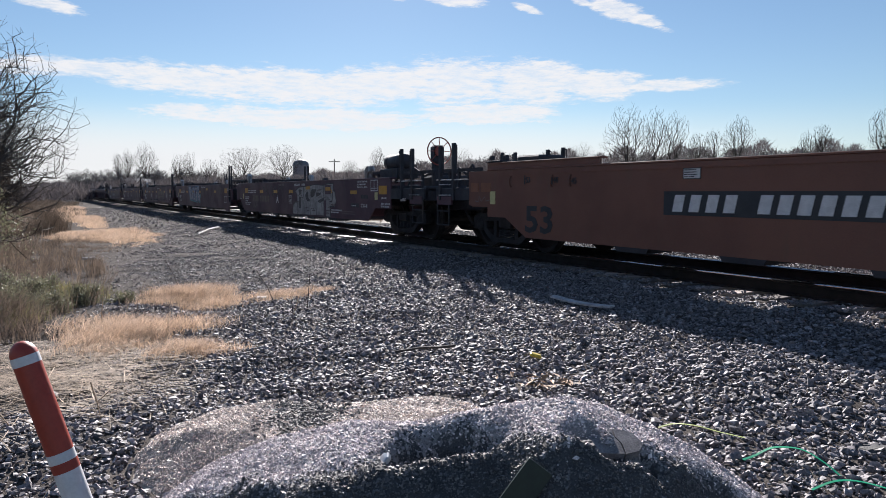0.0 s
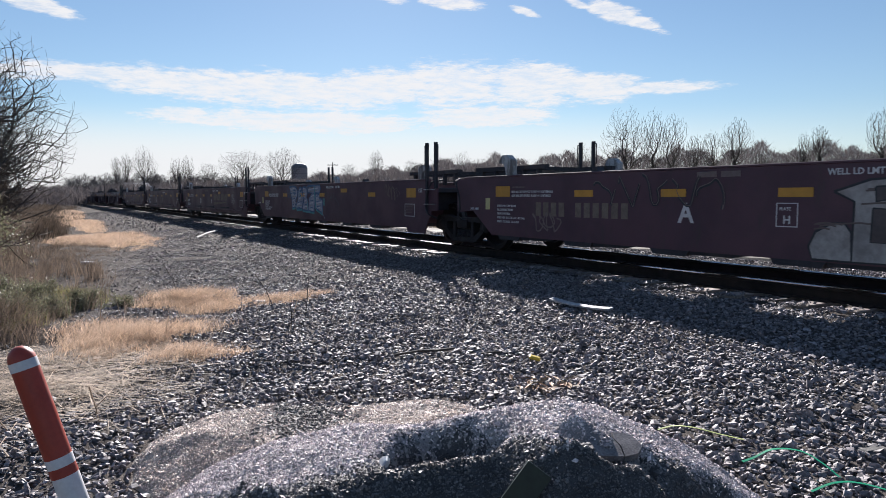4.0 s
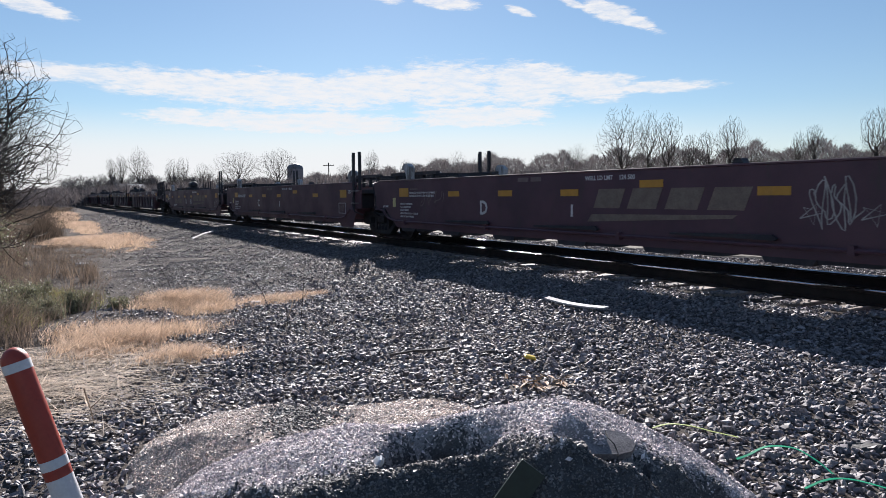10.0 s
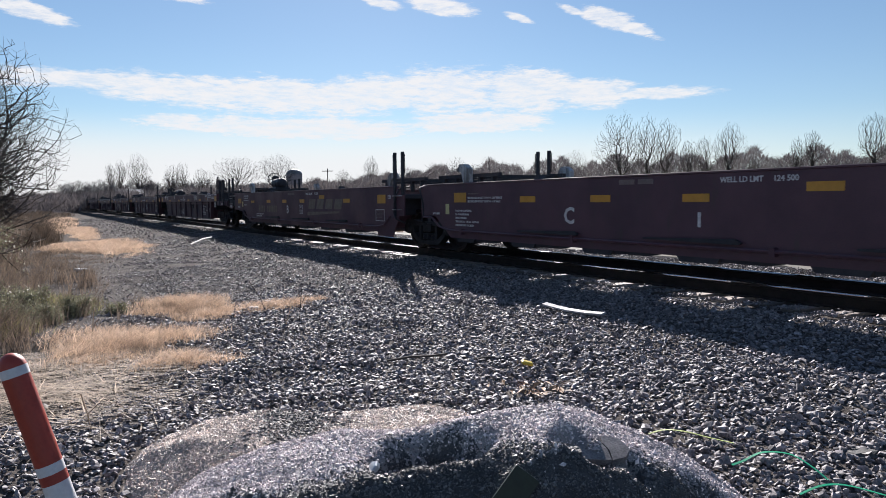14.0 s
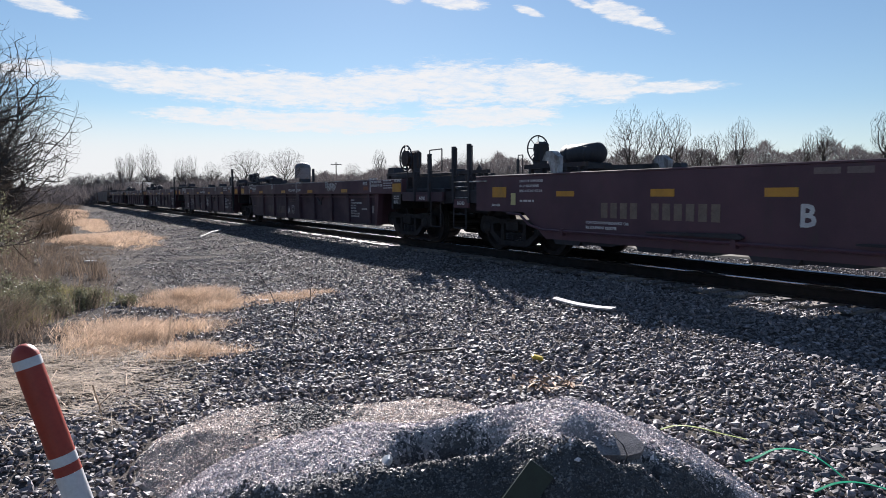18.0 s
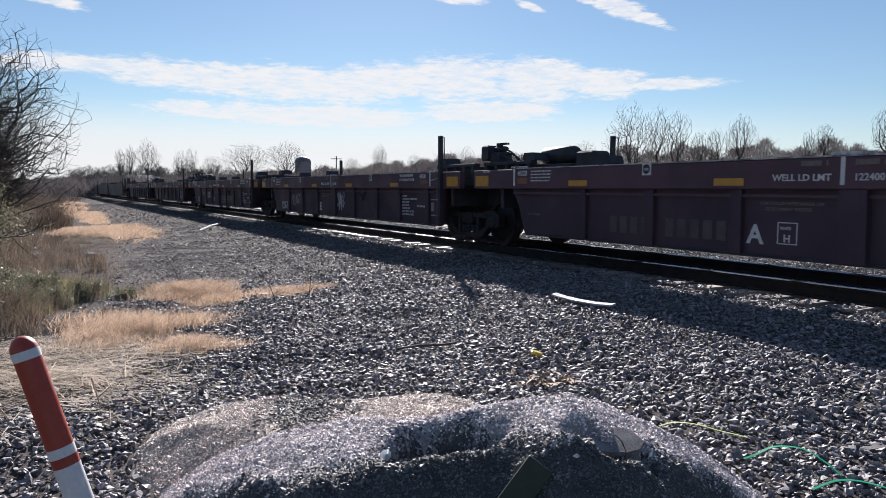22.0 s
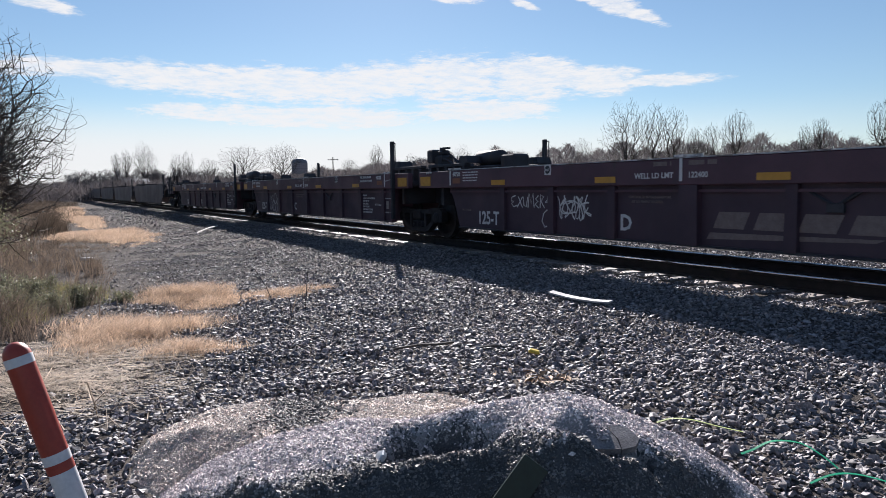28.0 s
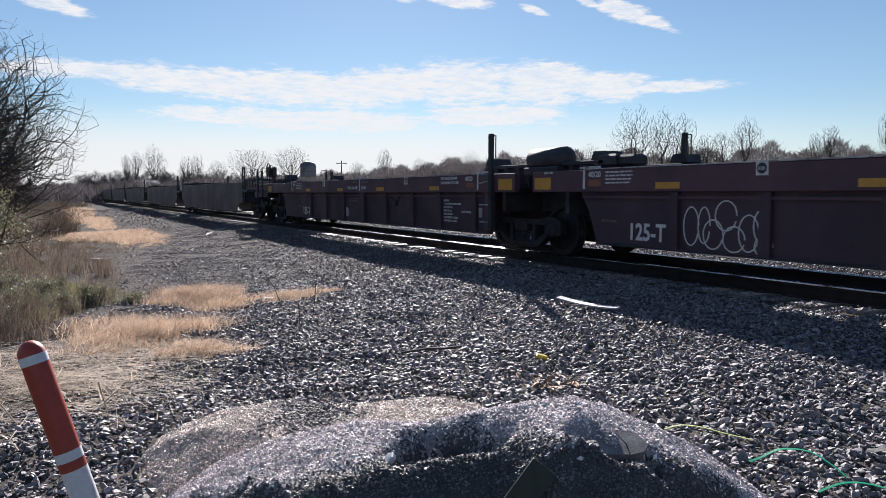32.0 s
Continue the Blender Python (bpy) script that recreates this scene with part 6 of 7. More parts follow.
def leafy_shrub(seed, height, at, label, leaves=1800, leaf=0.03):
    """A small evergreen bush: thin stems and many little leaves."""
    t = thing("shrub", label, "shrub", Matrix.Translation(at), "verge shrubs")
    limbs = grow(seed, height, spread=0.7, levels=2, kids=5, start=0.02, trunk=0.012)
    v, f = limb_arrays(limbs, 3, 0.004)
    part("stems", raw_mesh("stems", v, f, M_THICKET), None, t)
    r = np.random.RandomState(seed)
    ends = np.array([l[1] for l in limbs if l[4] > 0])
    c = ends[r.randint(0, len(ends), leaves)] + r.normal(0, 0.06 * height, (leaves, 3))
    u, w = r.normal(size=(leaves, 3)), r.normal(size=(leaves, 3))
    u /= np.linalg.norm(u, axis=1, keepdims=True)
    w = np.cross(u, w)
    w /= np.linalg.norm(w, axis=1, keepdims=True)
    u, w = u * leaf, w * leaf * 0.45
    v = np.stack([c - u, c - w, c + u, c + w], 1).reshape(-1, 3)
    part("leaves", raw_mesh("leaves", v, np.arange(4 * leaves).reshape(-1, 4), M_SHRUB), None, t)


M_SHRUB = surface("grey_green_leaf", (0.195, 0.195, 0.124), (0.111, 0.117, 0.075), 0.6, grain=8, blotch=3, bump=0.0, per="island", thin=0.3)
build_trees()
build_woods()
far_things()
for k, (x, y, h, n, size) in enumerate(((-10.4, -0.35, 0.75, 3400, 0.018), (-11.2, -0.1, 0.8, 3400, 0.018), (-9.7, -0.55, 0.6, 2400, 0.016), (-11.4, 0.55, 0.62, 3200, 0.018), (-11.3, 1.1, 0.5, 2400, 0.016), (-10.9, 0.25, 0.55, 2600, 0.016), (-12.9, 0.1, 0.6, 2200, 0.018),
        (-12.2, -0.6, 0.8, 2600, 0.018), (-11.9, 1.5, 0.4, 1600, 0.015), (-18.5, -1.3, 2.0, 2600, 0.035), (-22.0, -1.5, 2.2, 2600, 0.04), (-26.0, -1.8, 2.4, 2600, 0.045), (-16.0, -1.2, 1.2, 2000, 0.03))):
    leafy_shrub(500 + k, h, (x, y, -0.5), "low grey-green shrub with small leaves on the verge" if h < 1.0 else "tall sparse shrub with small pale leaves", n, size)


# ---- the foreground ----


# Millings in two tones, painting the sunlit top and the shaded near side.
M_LITHEAP = surface("lit_millings", (0.340, 0.316, 0.313), (0.162, 0.150, 0.150), 0.8, spec=0.5, grain=190, blotch=9, bump=0.5, deep=0.005)
M_SHADEHEAP = surface("shade_dark_millings", (0.085, 0.081, 0.083), (0.034, 0.032, 0.033), 0.75, spec=0.35, grain=150, blotch=11, bump=0.9, deep=0.008)
M_SHADEGRIT = surface("shade_dark_grit", (0.184, 0.176, 0.180), (0.058, 0.055, 0.056), 0.6, spec=0.4, grain=120, blotch=14, bump=0.0, per="island")
M_FLAKE = surface("grey_asphalt_flake", (0.276, 0.258, 0.258), (0.132, 0.123, 0.126), 0.9, spec=0.05, grain=120, blotch=9, bump=0.9, deep=0.006)
M_LITGRIT = surface("millings_grit", (0.784, 0.711, 0.722), (0.370, 0.336, 0.342), 0.75, spec=0.25, grain=120, blotch=14, bump=0.0, per="island")
M_MOUND_TAN = surface("sandy_fines", (0.422, 0.365, 0.314), (0.230, 0.198, 0.169), 0.75, grain=70, blotch=5, bump=1.0, deep=0.015)
M_TANGRIT = surface("tan_grit", (0.776, 0.673, 0.606), (0.367, 0.316, 0.283), 0.6, grain=40, blotch=9, bump=0.0, per="island")
M_DARKSTONE = surface("dark_stone_chip", (0.12, 0.115, 0.115), (0.05, 0.048, 0.05), 0.7, spec=0.4, grain=60, blotch=20, bump=0.3, per="island")
M_POSTRED = surface("red_orange_plastic", (0.310, 0.037, 0.020), (0.248, 0.028, 0.017), 0.5, grain=60, blotch=7, bump=0.1, dirt=(0.22, 0.06, 0.04))
M_POSTWHITE = surface("white_enamel", (0.592, 0.592, 0.608), (0.496, 0.496, 0.512), 0.45, grain=60, blotch=7, bump=0.1, dirt=(0.42, 0.36, 0.33), dirt_at=0.66)
M_RUST = surface("rust", (0.16, 0.05, 0.025), (0.09, 0.03, 0.02), 0.9, grain=90, blotch=20, bump=0.4)
M_DARKGREEN = surface("dark_green_enamel", (0.012, 0.028, 0.024), (0.008, 0.018, 0.016), 0.4, grain=60, blotch=9, bump=0.1)
M_STRAP = surface("green_plastic_strap", (0.03, 0.38, 0.20), (0.02, 0.28, 0.14), 0.35, grain=60, blotch=9, bump=0.0)
M_STRAP2 = surface("yellow_green_strap", (0.40, 0.45, 0.16), (0.30, 0.36, 0.12), 0.4, grain=60, blotch=9, bump=0.0)
M_BOARD = surface("bleached_board", (0.468, 0.459, 0.468), (0.255, 0.246, 0.255), 0.8, grain=40, blotch=8, bump=0.4)
M_DRIFT = surface("dark_stick", (0.06, 0.05, 0.045), (0.035, 0.03, 0.028), 0.85, grain=60, blotch=9, bump=0.4)
M_LEAF = surface("brown_leaf", (0.36, 0.22, 0.12), (0.22, 0.13, 0.07), 0.7, grain=60, blotch=9, bump=0.1, per="island")
M_YELLOWLITTER = surface("yellow_wrapper", (0.62, 0.45, 0.05), (0.5, 0.34, 0.04), 0.5, grain=40, blotch=9, bump=0.2)
M_CONCRETE = surface("broken_concrete", (0.085, 0.083, 0.083), (0.050, 0.049, 0.049), 0.9, grain=50, blotch=9, bump=0.8, deep=0.008)
M_CAP = surface("pale_metal_cap", (0.45, 0.46, 0.48), (0.33, 0.34, 0.36), 0.4, 0.6, grain=50, blotch=9, bump=0.2)


def rock_forms(count, corners, seed):
    """Angular crushed-stone shapes: the hulls of a few scattered corners, about one unit across."""
    g = random.Random(seed)
    out = []
    for k in range(count):
        bm = bmesh.new()
        for i in range(corners):
            p = Vector((g.gauss(0, 1), g.gauss(0, 1), g.gauss(0, 1))).normalized()
            p *= 0.5 / max(abs(p.x), abs(p.y), abs(p.z)) ** 0.55 * g.uniform(0.82, 1.0)
            bm.verts.new(p)
        hull = bmesh.ops.convex_hull(bm, input=bm.verts[:], use_existing_faces=False)
        bmesh.ops.delete(bm, geom=[e for e in hull["geom_interior"] if isinstance(e, bmesh.types.BMVert)], context="VERTS")
        bmesh.ops.recalc_face_normals(bm, faces=bm.faces)
        bm.verts.index_update()
        out.append((np.array([v.co[:] for v in bm.verts]), np.array([[v.index for v in f.verts] for f in bm.faces if len(f.verts) == 3])))
        bm.free()
    return out


def crushed(name, xs, ys, zs, sizes, seed, forms, material, label, flat=0.56):
    """Crushed stone of many shapes, each piece with its own size, proportions and turn."""
    r = np.random.RandomState(seed)
    pick = r.randint(0, len(forms), len(xs))
    vs, fs, base = [], [], 0
    for k, (form, face) in enumerate(forms):
        at = np.nonzero(pick == k)[0]
        n, c = len(at), len(form)
        if not n:
            continue
        p = form[None] * np.stack([r.uniform(0.95, 1.6, n), r.uniform(0.75, 1.15, n), r.uniform(flat - 0.2, flat + 0.22, n)], 1)[:, None, :]
        q = r.normal(size=(n, 4)) * np.array([1.0, 0.24, 0.24, 1.0])
        q /= np.linalg.norm(q, axis=1, keepdims=True)
        w, x, y, z = q.T
        m = np.stack([1 - 2 * (y * y + z * z), 2 * (x * y - z * w), 2 * (x * z + y * w), 2 * (x * y + z * w), 1 - 2 * (x * x + z * z), 2 * (y * z - x * w), 2 * (x * z - y * w), 2 * (y * z + x * w), 1 - 2 * (x * x + y * y)], 1).reshape(n, 3, 3)
        p = np.einsum("nij,nkj->nki", m, p) * sizes[at][:, None, None]
        p += np.stack([xs[at], ys[at], zs[at]], 1)[:, None, :]
        f = (np.arange(n) * c)[:, None, None] + face[None] + base
        vs.append(p.reshape(-1, 3))
        fs.append(f.reshape(-1, 3))
        base += n * c
    me = raw_mesh(name, np.concatenate(vs), np.concatenate(fs), material)
    return tagged(new(name, me), label, "gravel", kind="stuff")


def stones(name, xs, ys, zs, sizes, seed, material, label, flat=0.65):
    """Grit: skewed eight-sided grains, each with its own size and turn."""
    r = np.random.RandomState(seed)
    n = len(xs)
    form = np.array([[1, 0, 0], [-1, 0, 0], [0, 1, 0], [0, -1, 0], [0, 0, 1], [0, 0, -1]]) * 0.62
    face = np.array([[0, 2, 4], [2, 1, 4], [1, 3, 4], [3, 0, 4], [2, 0, 5], [1, 2, 5], [3, 1, 5], [0, 3, 5]])
    c = len(form)
    p = form[None] * r.uniform(0.62, 1.28, (n, c, 1)) + r.uniform(-0.12, 0.12, (n, c, 3))
    p *= np.stack([r.uniform(0.9, 1.5, n), r.uniform(0.75, 1.15, n), r.uniform(flat - 0.15, flat + 0.25, n)], 1)[:, None, :]
    q = r.normal(size=(n, 4)) * np.array([1.0, 0.4, 0.4, 1.0])
    q /= np.linalg.norm(q, axis=1, keepdims=True)
    w, x, y, z = q.T
    m = np.stack([1 - 2 * (y * y + z * z), 2 * (x * y - z * w), 2 * (x * z + y * w), 2 * (x * y + z * w), 1 - 2 * (x * x + z * z), 2 * (y * z - x * w), 2 * (x * z - y * w), 2 * (y * z + x * w), 1 - 2 * (x * x + y * y)], 1).reshape(n, 3, 3)
    p = np.einsum("nij,nkj->nki", m, p) * sizes[:, None, None]
    p += np.stack([xs, ys, zs], 1)[:, None, :]
    f = (np.arange(n) * c)[:, None, None] + face[None]
    me = raw_mesh(name, p.reshape(-1, 3), f.reshape(-1, face.shape[1]), material)
    return tagged(new(name, me), label, "gravel", kind="stuff")


HEAP_TURN = radians(30.4)


def heap_axes(x, y):
    """Metres along the heap's ridge and across it, away from the first stand."""
    c, n = math.cos(HEAP_TURN), math.sin(HEAP_TURN)
    return x * n + y * c, -x * c + y * n


def from_heap(u, v):
    c, n = math.cos(HEAP_TURN), math.sin(HEAP_TURN)
    return u * n - v * c, u * c + v * n


def mound_z(x, y):
    """Height of the heap of millings and of the lower sandy heap behind it, over everything else."""
    x, y = np.asarray(x, float), np.asarray(y, float)
    u, v = heap_axes(x, y)
    wob = 0.05 * lumps(x, y, 0.55, 26)
    # the ridge: its height, its place across, and the width of the gently falling top
    at = [-1.75, -1.50, -1.17, -0.80, -0.45, -0.20, 0.0, 0.18, 0.40, 0.55, 0.73, 0.97, 1.17, 1.45, 1.68, 1.95]
    high = np.interp(u, at, [-0.15, 0.03, 0.31, 0.52, 0.62, 0.62, 0.65, 0.68, 0.735, 0.745, 0.69, 0.575, 0.45, 0.25, 0.07, -0.2])
    mid = np.interp(u, at, [3.7, 3.6, 3.3, 3.1, 3.05, 3.05, 3.02, 3.0, 3.0, 3.0, 3.03, 3.12, 3.22, 3.35, 3.45, 3.5])
    wide = np.interp(u, at, [0.2, 0.22, 0.32, 0.50, 0.58, 0.42, 0.20, 0.24, 0.42, 0.50, 0.46, 0.36, 0.22, 0.16, 0.14, 0.1]) + wob
    q = mid - v
    front = 0.05 * np.maximum(q, 0) + 0.92 * 0.5 * ((q - wide) + np.sqrt((q - wide) ** 2 + 0.006))
    behind = 0.62 * (np.sqrt(np.maximum(-q, 0) ** 2 + 0.02) - 0.141)
    main = high - np.where(q > 0, front, behind)
    near = np.where(main > -0.1, 1, 0)
    main = main + near * (0.020 * lumps(x, y, 0.7, 21) + 0.006 * lumps(x, y, 0.25, 22) + 0.0015 * lumps(x, y, 0.11, 27))
    # hollows and a knob on the near side
    for hu, hv, ru, rv, deep in ((-0.18, 2.80, 0.06, 0.08, 0.16), (-0.08, 2.88, 0.07, 0.09, 0.17), (0.05, 2.87, 0.09, 0.07, 0.13), (0.18, 2.83, 0.08, 0.06, 0.08), (0.55, 2.68, 0.05, 0.07, 0.22), (0.63, 2.62, 0.07, 0.05, 0.12), (0.78, 2.69, 0.06, 0.06, 0.16), (-0.19, 3.0, 0.03, 0.03, -0.02),
            (0.53, 2.60, 0.07, 0.06, -0.05), (-0.55, 2.47, 0.05, 0.05, -0.035), (-0.44, 2.47, 0.06, 0.05, -0.04), (-0.72, 2.62, 0.08, 0.05, -0.03), (-0.9, 2.70, 0.10, 0.05, 0.04), (0.30, 2.55, 0.07, 0.06, -0.03), (0.0, 2.60, 0.09, 0.07, -0.03)):
        main = main - deep * np.exp(-(((u - hu) / ru) ** 2 + ((v - hv) / rv) ** 2))
    # the low sandy heap
    hb = np.interp(u, [-2.15, -1.95, -1.75, -1.50, -1.15, -0.8, -0.5, -0.25, 0.0, 0.18, 0.32, 0.5], [-0.2, 0.02, 0.13, 0.22, 0.285, 0.265, 0.275, 0.31, 0.31, 0.27, 0.18, -0.1])
    sb = v - 4.5
    back = hb - 0.55 * np.maximum(sb, 0) - 0.02 * np.maximum(-sb, 0) - 0.35 * np.maximum(-sb - np.interp(u, [-2.0, -1.2, -0.6], [0.2, 0.5, 1.0]), 0)
    back = back + np.where(back > -0.1, 1, 0) * (0.014 * lumps(x, y, 0.45, 23) + 0.002 * lumps(x, y, 0.15, 24))
    return -0.5 + np.maximum(main, back), main > back


def shade_mask(x, y):
    """Where the heap is coloured dark to stand in for shade, with a ragged edge."""
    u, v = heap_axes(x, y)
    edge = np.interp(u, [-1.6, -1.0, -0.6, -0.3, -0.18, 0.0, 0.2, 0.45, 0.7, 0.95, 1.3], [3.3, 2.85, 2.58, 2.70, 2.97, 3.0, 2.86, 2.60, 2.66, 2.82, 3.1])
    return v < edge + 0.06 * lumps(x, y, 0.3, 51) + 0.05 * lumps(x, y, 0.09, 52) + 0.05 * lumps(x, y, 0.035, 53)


def build_mound():
    n, m = 330, 290
    xs, ys = np.linspace(-5.9, -0.9, n), np.linspace(-0.4, 4.0, m)
    gx, gy = np.meshgrid(xs, ys)
    z, is_main = mound_z(gx, gy)
    r = np.random.RandomState(3)
    z = z + np.where(z > -0.5, r.normal(0, 0.0012, z.shape), 0)
    keep = z > ground_z(gx, gy) - 0.06
    i, j = np.meshgrid(np.arange(n - 1), np.arange(m - 1))
    a = (j * n + i).ravel()
    ok = keep.ravel()[a]
    a = a[ok]
    me = raw_mesh("earth_mound", np.stack([gx.ravel(), gy.ravel(), z.ravel()], 1), np.stack([a, a + 1, a + n + 1, a + n], 1), M_LITHEAP, True)
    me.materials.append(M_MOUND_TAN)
    me.materials.append(M_SHADEHEAP)
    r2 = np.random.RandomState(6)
    kind = np.where(~is_main, 1, np.where(shade_mask(gx + r2.normal(0, 0.03, gx.shape), gy + r2.normal(0, 0.03, gy.shape)), 2, 0))
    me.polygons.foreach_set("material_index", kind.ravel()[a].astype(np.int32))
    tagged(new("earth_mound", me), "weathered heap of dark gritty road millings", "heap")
    # loose grit on both heaps
    x, y = from_heap(r.uniform(-2.1, 2.0, 210000), r.uniform(2.2, 4.9, 210000))
    z, is_main = mound_z(x, y)
    ok = z > ground_z(x, y) + 0.01
    dark = shade_mask(x + r.normal(0, 0.035, len(x)), y + r.normal(0, 0.035, len(x)))
    for name, pick, mat, lab in (("grit", ok & is_main & ~dark, M_LITGRIT, "grit over the heap's top, coloured pale as if sunlit"), ("dark_grit", ok & is_main & dark, M_SHADEGRIT, "grit on the heap's near side, coloured dark for shade"), ("sandy_grit", ok & ~is_main, M_TANGRIT, "tan loose grit over the low heap")):
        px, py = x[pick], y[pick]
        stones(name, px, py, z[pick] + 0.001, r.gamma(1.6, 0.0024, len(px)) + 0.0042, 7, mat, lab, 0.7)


def build_ballast():
    r = np.random.RandomState(17)
    xs, ys = [], []
    sizes = []
    # bands by distance: inner, outer, stones a square metre, size
    for r0, r1, dense, size in ((2.0, 7.0, 1150, 0.038), (7.0, 12.0, 1100, 0.037), (12.0, 20.0, 720, 0.037), (20.0, 34.0, 240, 0.046), (34.0, 75.0, 34, 0.075)):
        area = (math.pi / 180) * 78 / 2 * (r1 ** 2 - r0 ** 2)
        n = int(area * dense)
        rad = np.sqrt(r.uniform(r0 ** 2, r1 ** 2, n))
        b = np.radians(r.uniform(-6, 72, n))
        x, y = -rad * np.cos(b), rad * np.sin(b)
        edge = np.interp(-x, [5.2, 6.4, 9, 14, 30, 60], [-1.6, 0.5, 1.0, 1.9, 2.7, 2.9]) + 0.45 * lumps(x, y, 3.0, 31)
        ok = (y < 13.0) & ((y > edge) | (r.uniform(0, 1, n) < 0.05 + 0.5 * np.clip(1 - (edge - y) / 1.4, 0, 1) ** 2)) & (y > -1.0)
        xs.append(x[ok])
        ys.append(y[ok])
        sizes.append(size * np.clip(r.lognormal(-0.12, 0.38, ok.sum()), 0.35, 1.9))
    x, y, s = np.concatenate(xs), np.concatenate(ys), np.concatenate(sizes)
    z = ground_z(x, y) + s * r.uniform(-0.15, 0.42, len(s))
    mz, _ = mound_z(x, y)
    tie = (np.abs(y - Y_TRACK) < np.where(r.uniform(0, 1, len(x)) < 0.9, 1.33, 0.98)) & (np.abs((x + 0.0) / 0.5 - np.round(x / 0.5)) < 0.27)
    rail = np.abs(np.abs(y - Y_TRACK) - 0.7525) < 0.12
    ok = (mz < z - 0.02) & ~tie & ~rail
    x, y, z, s = x[ok], y[ok], z[ok], s[ok]
    inside = np.abs(y - Y_TRACK) < 1.5
    over = inside & (np.abs(y - Y_TRACK) > 0.95) & (np.abs(x / 0.5 - np.round(x / 0.5)) < 0.27)
    z = np.where(over, -0.172 + s * 0.2, np.where(inside, np.minimum(z, -0.2 - s * 0.15), z))
    # finer stone away towards the verge
    s = s * np.interp(y, [0.5, 5.0], [0.82, 1.0])
    far = np.hypot(x, y)
    for k, pick in enumerate((far < 7.4, (far >= 7.4) & (far < 13), far >= 13)):
        crushed("ballast", x[pick], y[pick], z[pick], s[pick], 19 + k, rock_forms((40, 24, 12)[k], (13, 9, 6)[k], 60 + k), M_BALLAST, "grey crushed stone ballast beside the track")
    # small stones strewn over the low sandy heap
    u, v = r.normal(-0.88, 0.13, 1500), r.normal(4.28, 0.18, 1500)
    x, y = from_heap(u, v)
    crushed("strewn_stones", x, y, mound_z(x, y)[0] + 0.004, r.uniform(0.010, 0.028, 1500), 29, rock_forms(12, 11, 70), M_DARKSTONE, "dark small stones strewn over the sandy heap")


def build_ties():
    bed = thing("track_bed", "weathered wooden ties under the rails", "track", pose(0, Y_TRACK, 0), kind="structure")
    me = Build().box(-0.115, 0.115, -1.3, 1.3, -0.33, -0.178, 0.012).mesh("tie", M_TIE)
    g = random.Random(4)
    for k in range(300):
        ob = new("tie", me)
        ob.parent = bed
        ob.matrix_basis = pose(5.0 - 0.5 * k + g.uniform(-0.015, 0.015), g.uniform(-0.05, 0.05), g.uniform(-0.006, 0), 0, 0, g.uniform(-0.8, 0.8))
    pl = Build().box(-0.1, 0.1, -0.17, 0.17, -0.178, -0.166).mesh("tie_plate", M_RAILSIDE)
    for k in range(90):
        for s in (-0.7525, 0.7525):
            ob = new("tie_plate", pl)
            ob.parent = bed
            ob.matrix_basis = pose(5.0 - 0.5 * k, s, 0.001)


def blades(name, n, cx, cy, rx, ry, tall, wide, lean, material, label, seed, spread=0.55, category="grass"):
    """A patch of grass blades, denser at its middle."""
    r = np.random.RandomState(seed)
    a, d = r.uniform(0, 2 * math.pi, n), np.sqrt(r.uniform(0, 1, n)) * (0.75 + 0.35 * r.uniform(0, 1, n))
    wob = 1 + 0.25 * np.sin(3 * a + seed) + 0.15 * np.sin(5 * a + 2 * seed)
    x, y = cx + rx * d * np.cos(a) * wob, cy + ry * d * np.sin(a) * wob
    # blades stand in tufts
    k = r.randint(0, n, max(1, n // 22))[r.randint(0, max(1, n // 22), n)]
    x, y, d = x[k] + r.normal(0, 0.05 + 8 * wide, n), y[k] + r.normal(0, 0.05 + 8 * wide, n), d[k]
    comb = r.normal(0, 0.3, (n, 2))[k]
    h = tall * r.uniform(0.3, 1.25, n) * (1.1 - 0.55 * d)
    t = r.uniform(0, 2 * math.pi, n)
    side = np.stack([np.cos(t), np.sin(t), np.zeros(n)], 1) * (wide * r.uniform(0.6, 1.4, n))[:, None]
    bend = np.stack([lean[0] + comb[:, 0] + r.normal(0, spread, n), lean[1] + comb[:, 1] + r.normal(0, spread, n), np.ones(n)], 1)
    base = np.stack([x, y, ground_z(x, y) - 0.01], 1)
    mid = base + bend * (h * 0.55)[:, None] * np.array([0.6, 0.6, 1])
    tip = base + bend * h[:, None] * np.array([1.2, 1.2, 0.92])
    v = np.stack([base - side, base + side, mid + side * 0.7, mid - side * 0.7, tip + side * 0.2, tip - side * 0.2], 1).reshape(-1, 3)
    k = (np.arange(n) * 6)[:, None]
    f = np.concatenate([k + np.array([[0, 1, 2, 3]]), k + np.array([[3, 2, 4, 5]])])
    return tagged(new(name, raw_mesh(name, v, f, material)), label, category, kind="stuff")


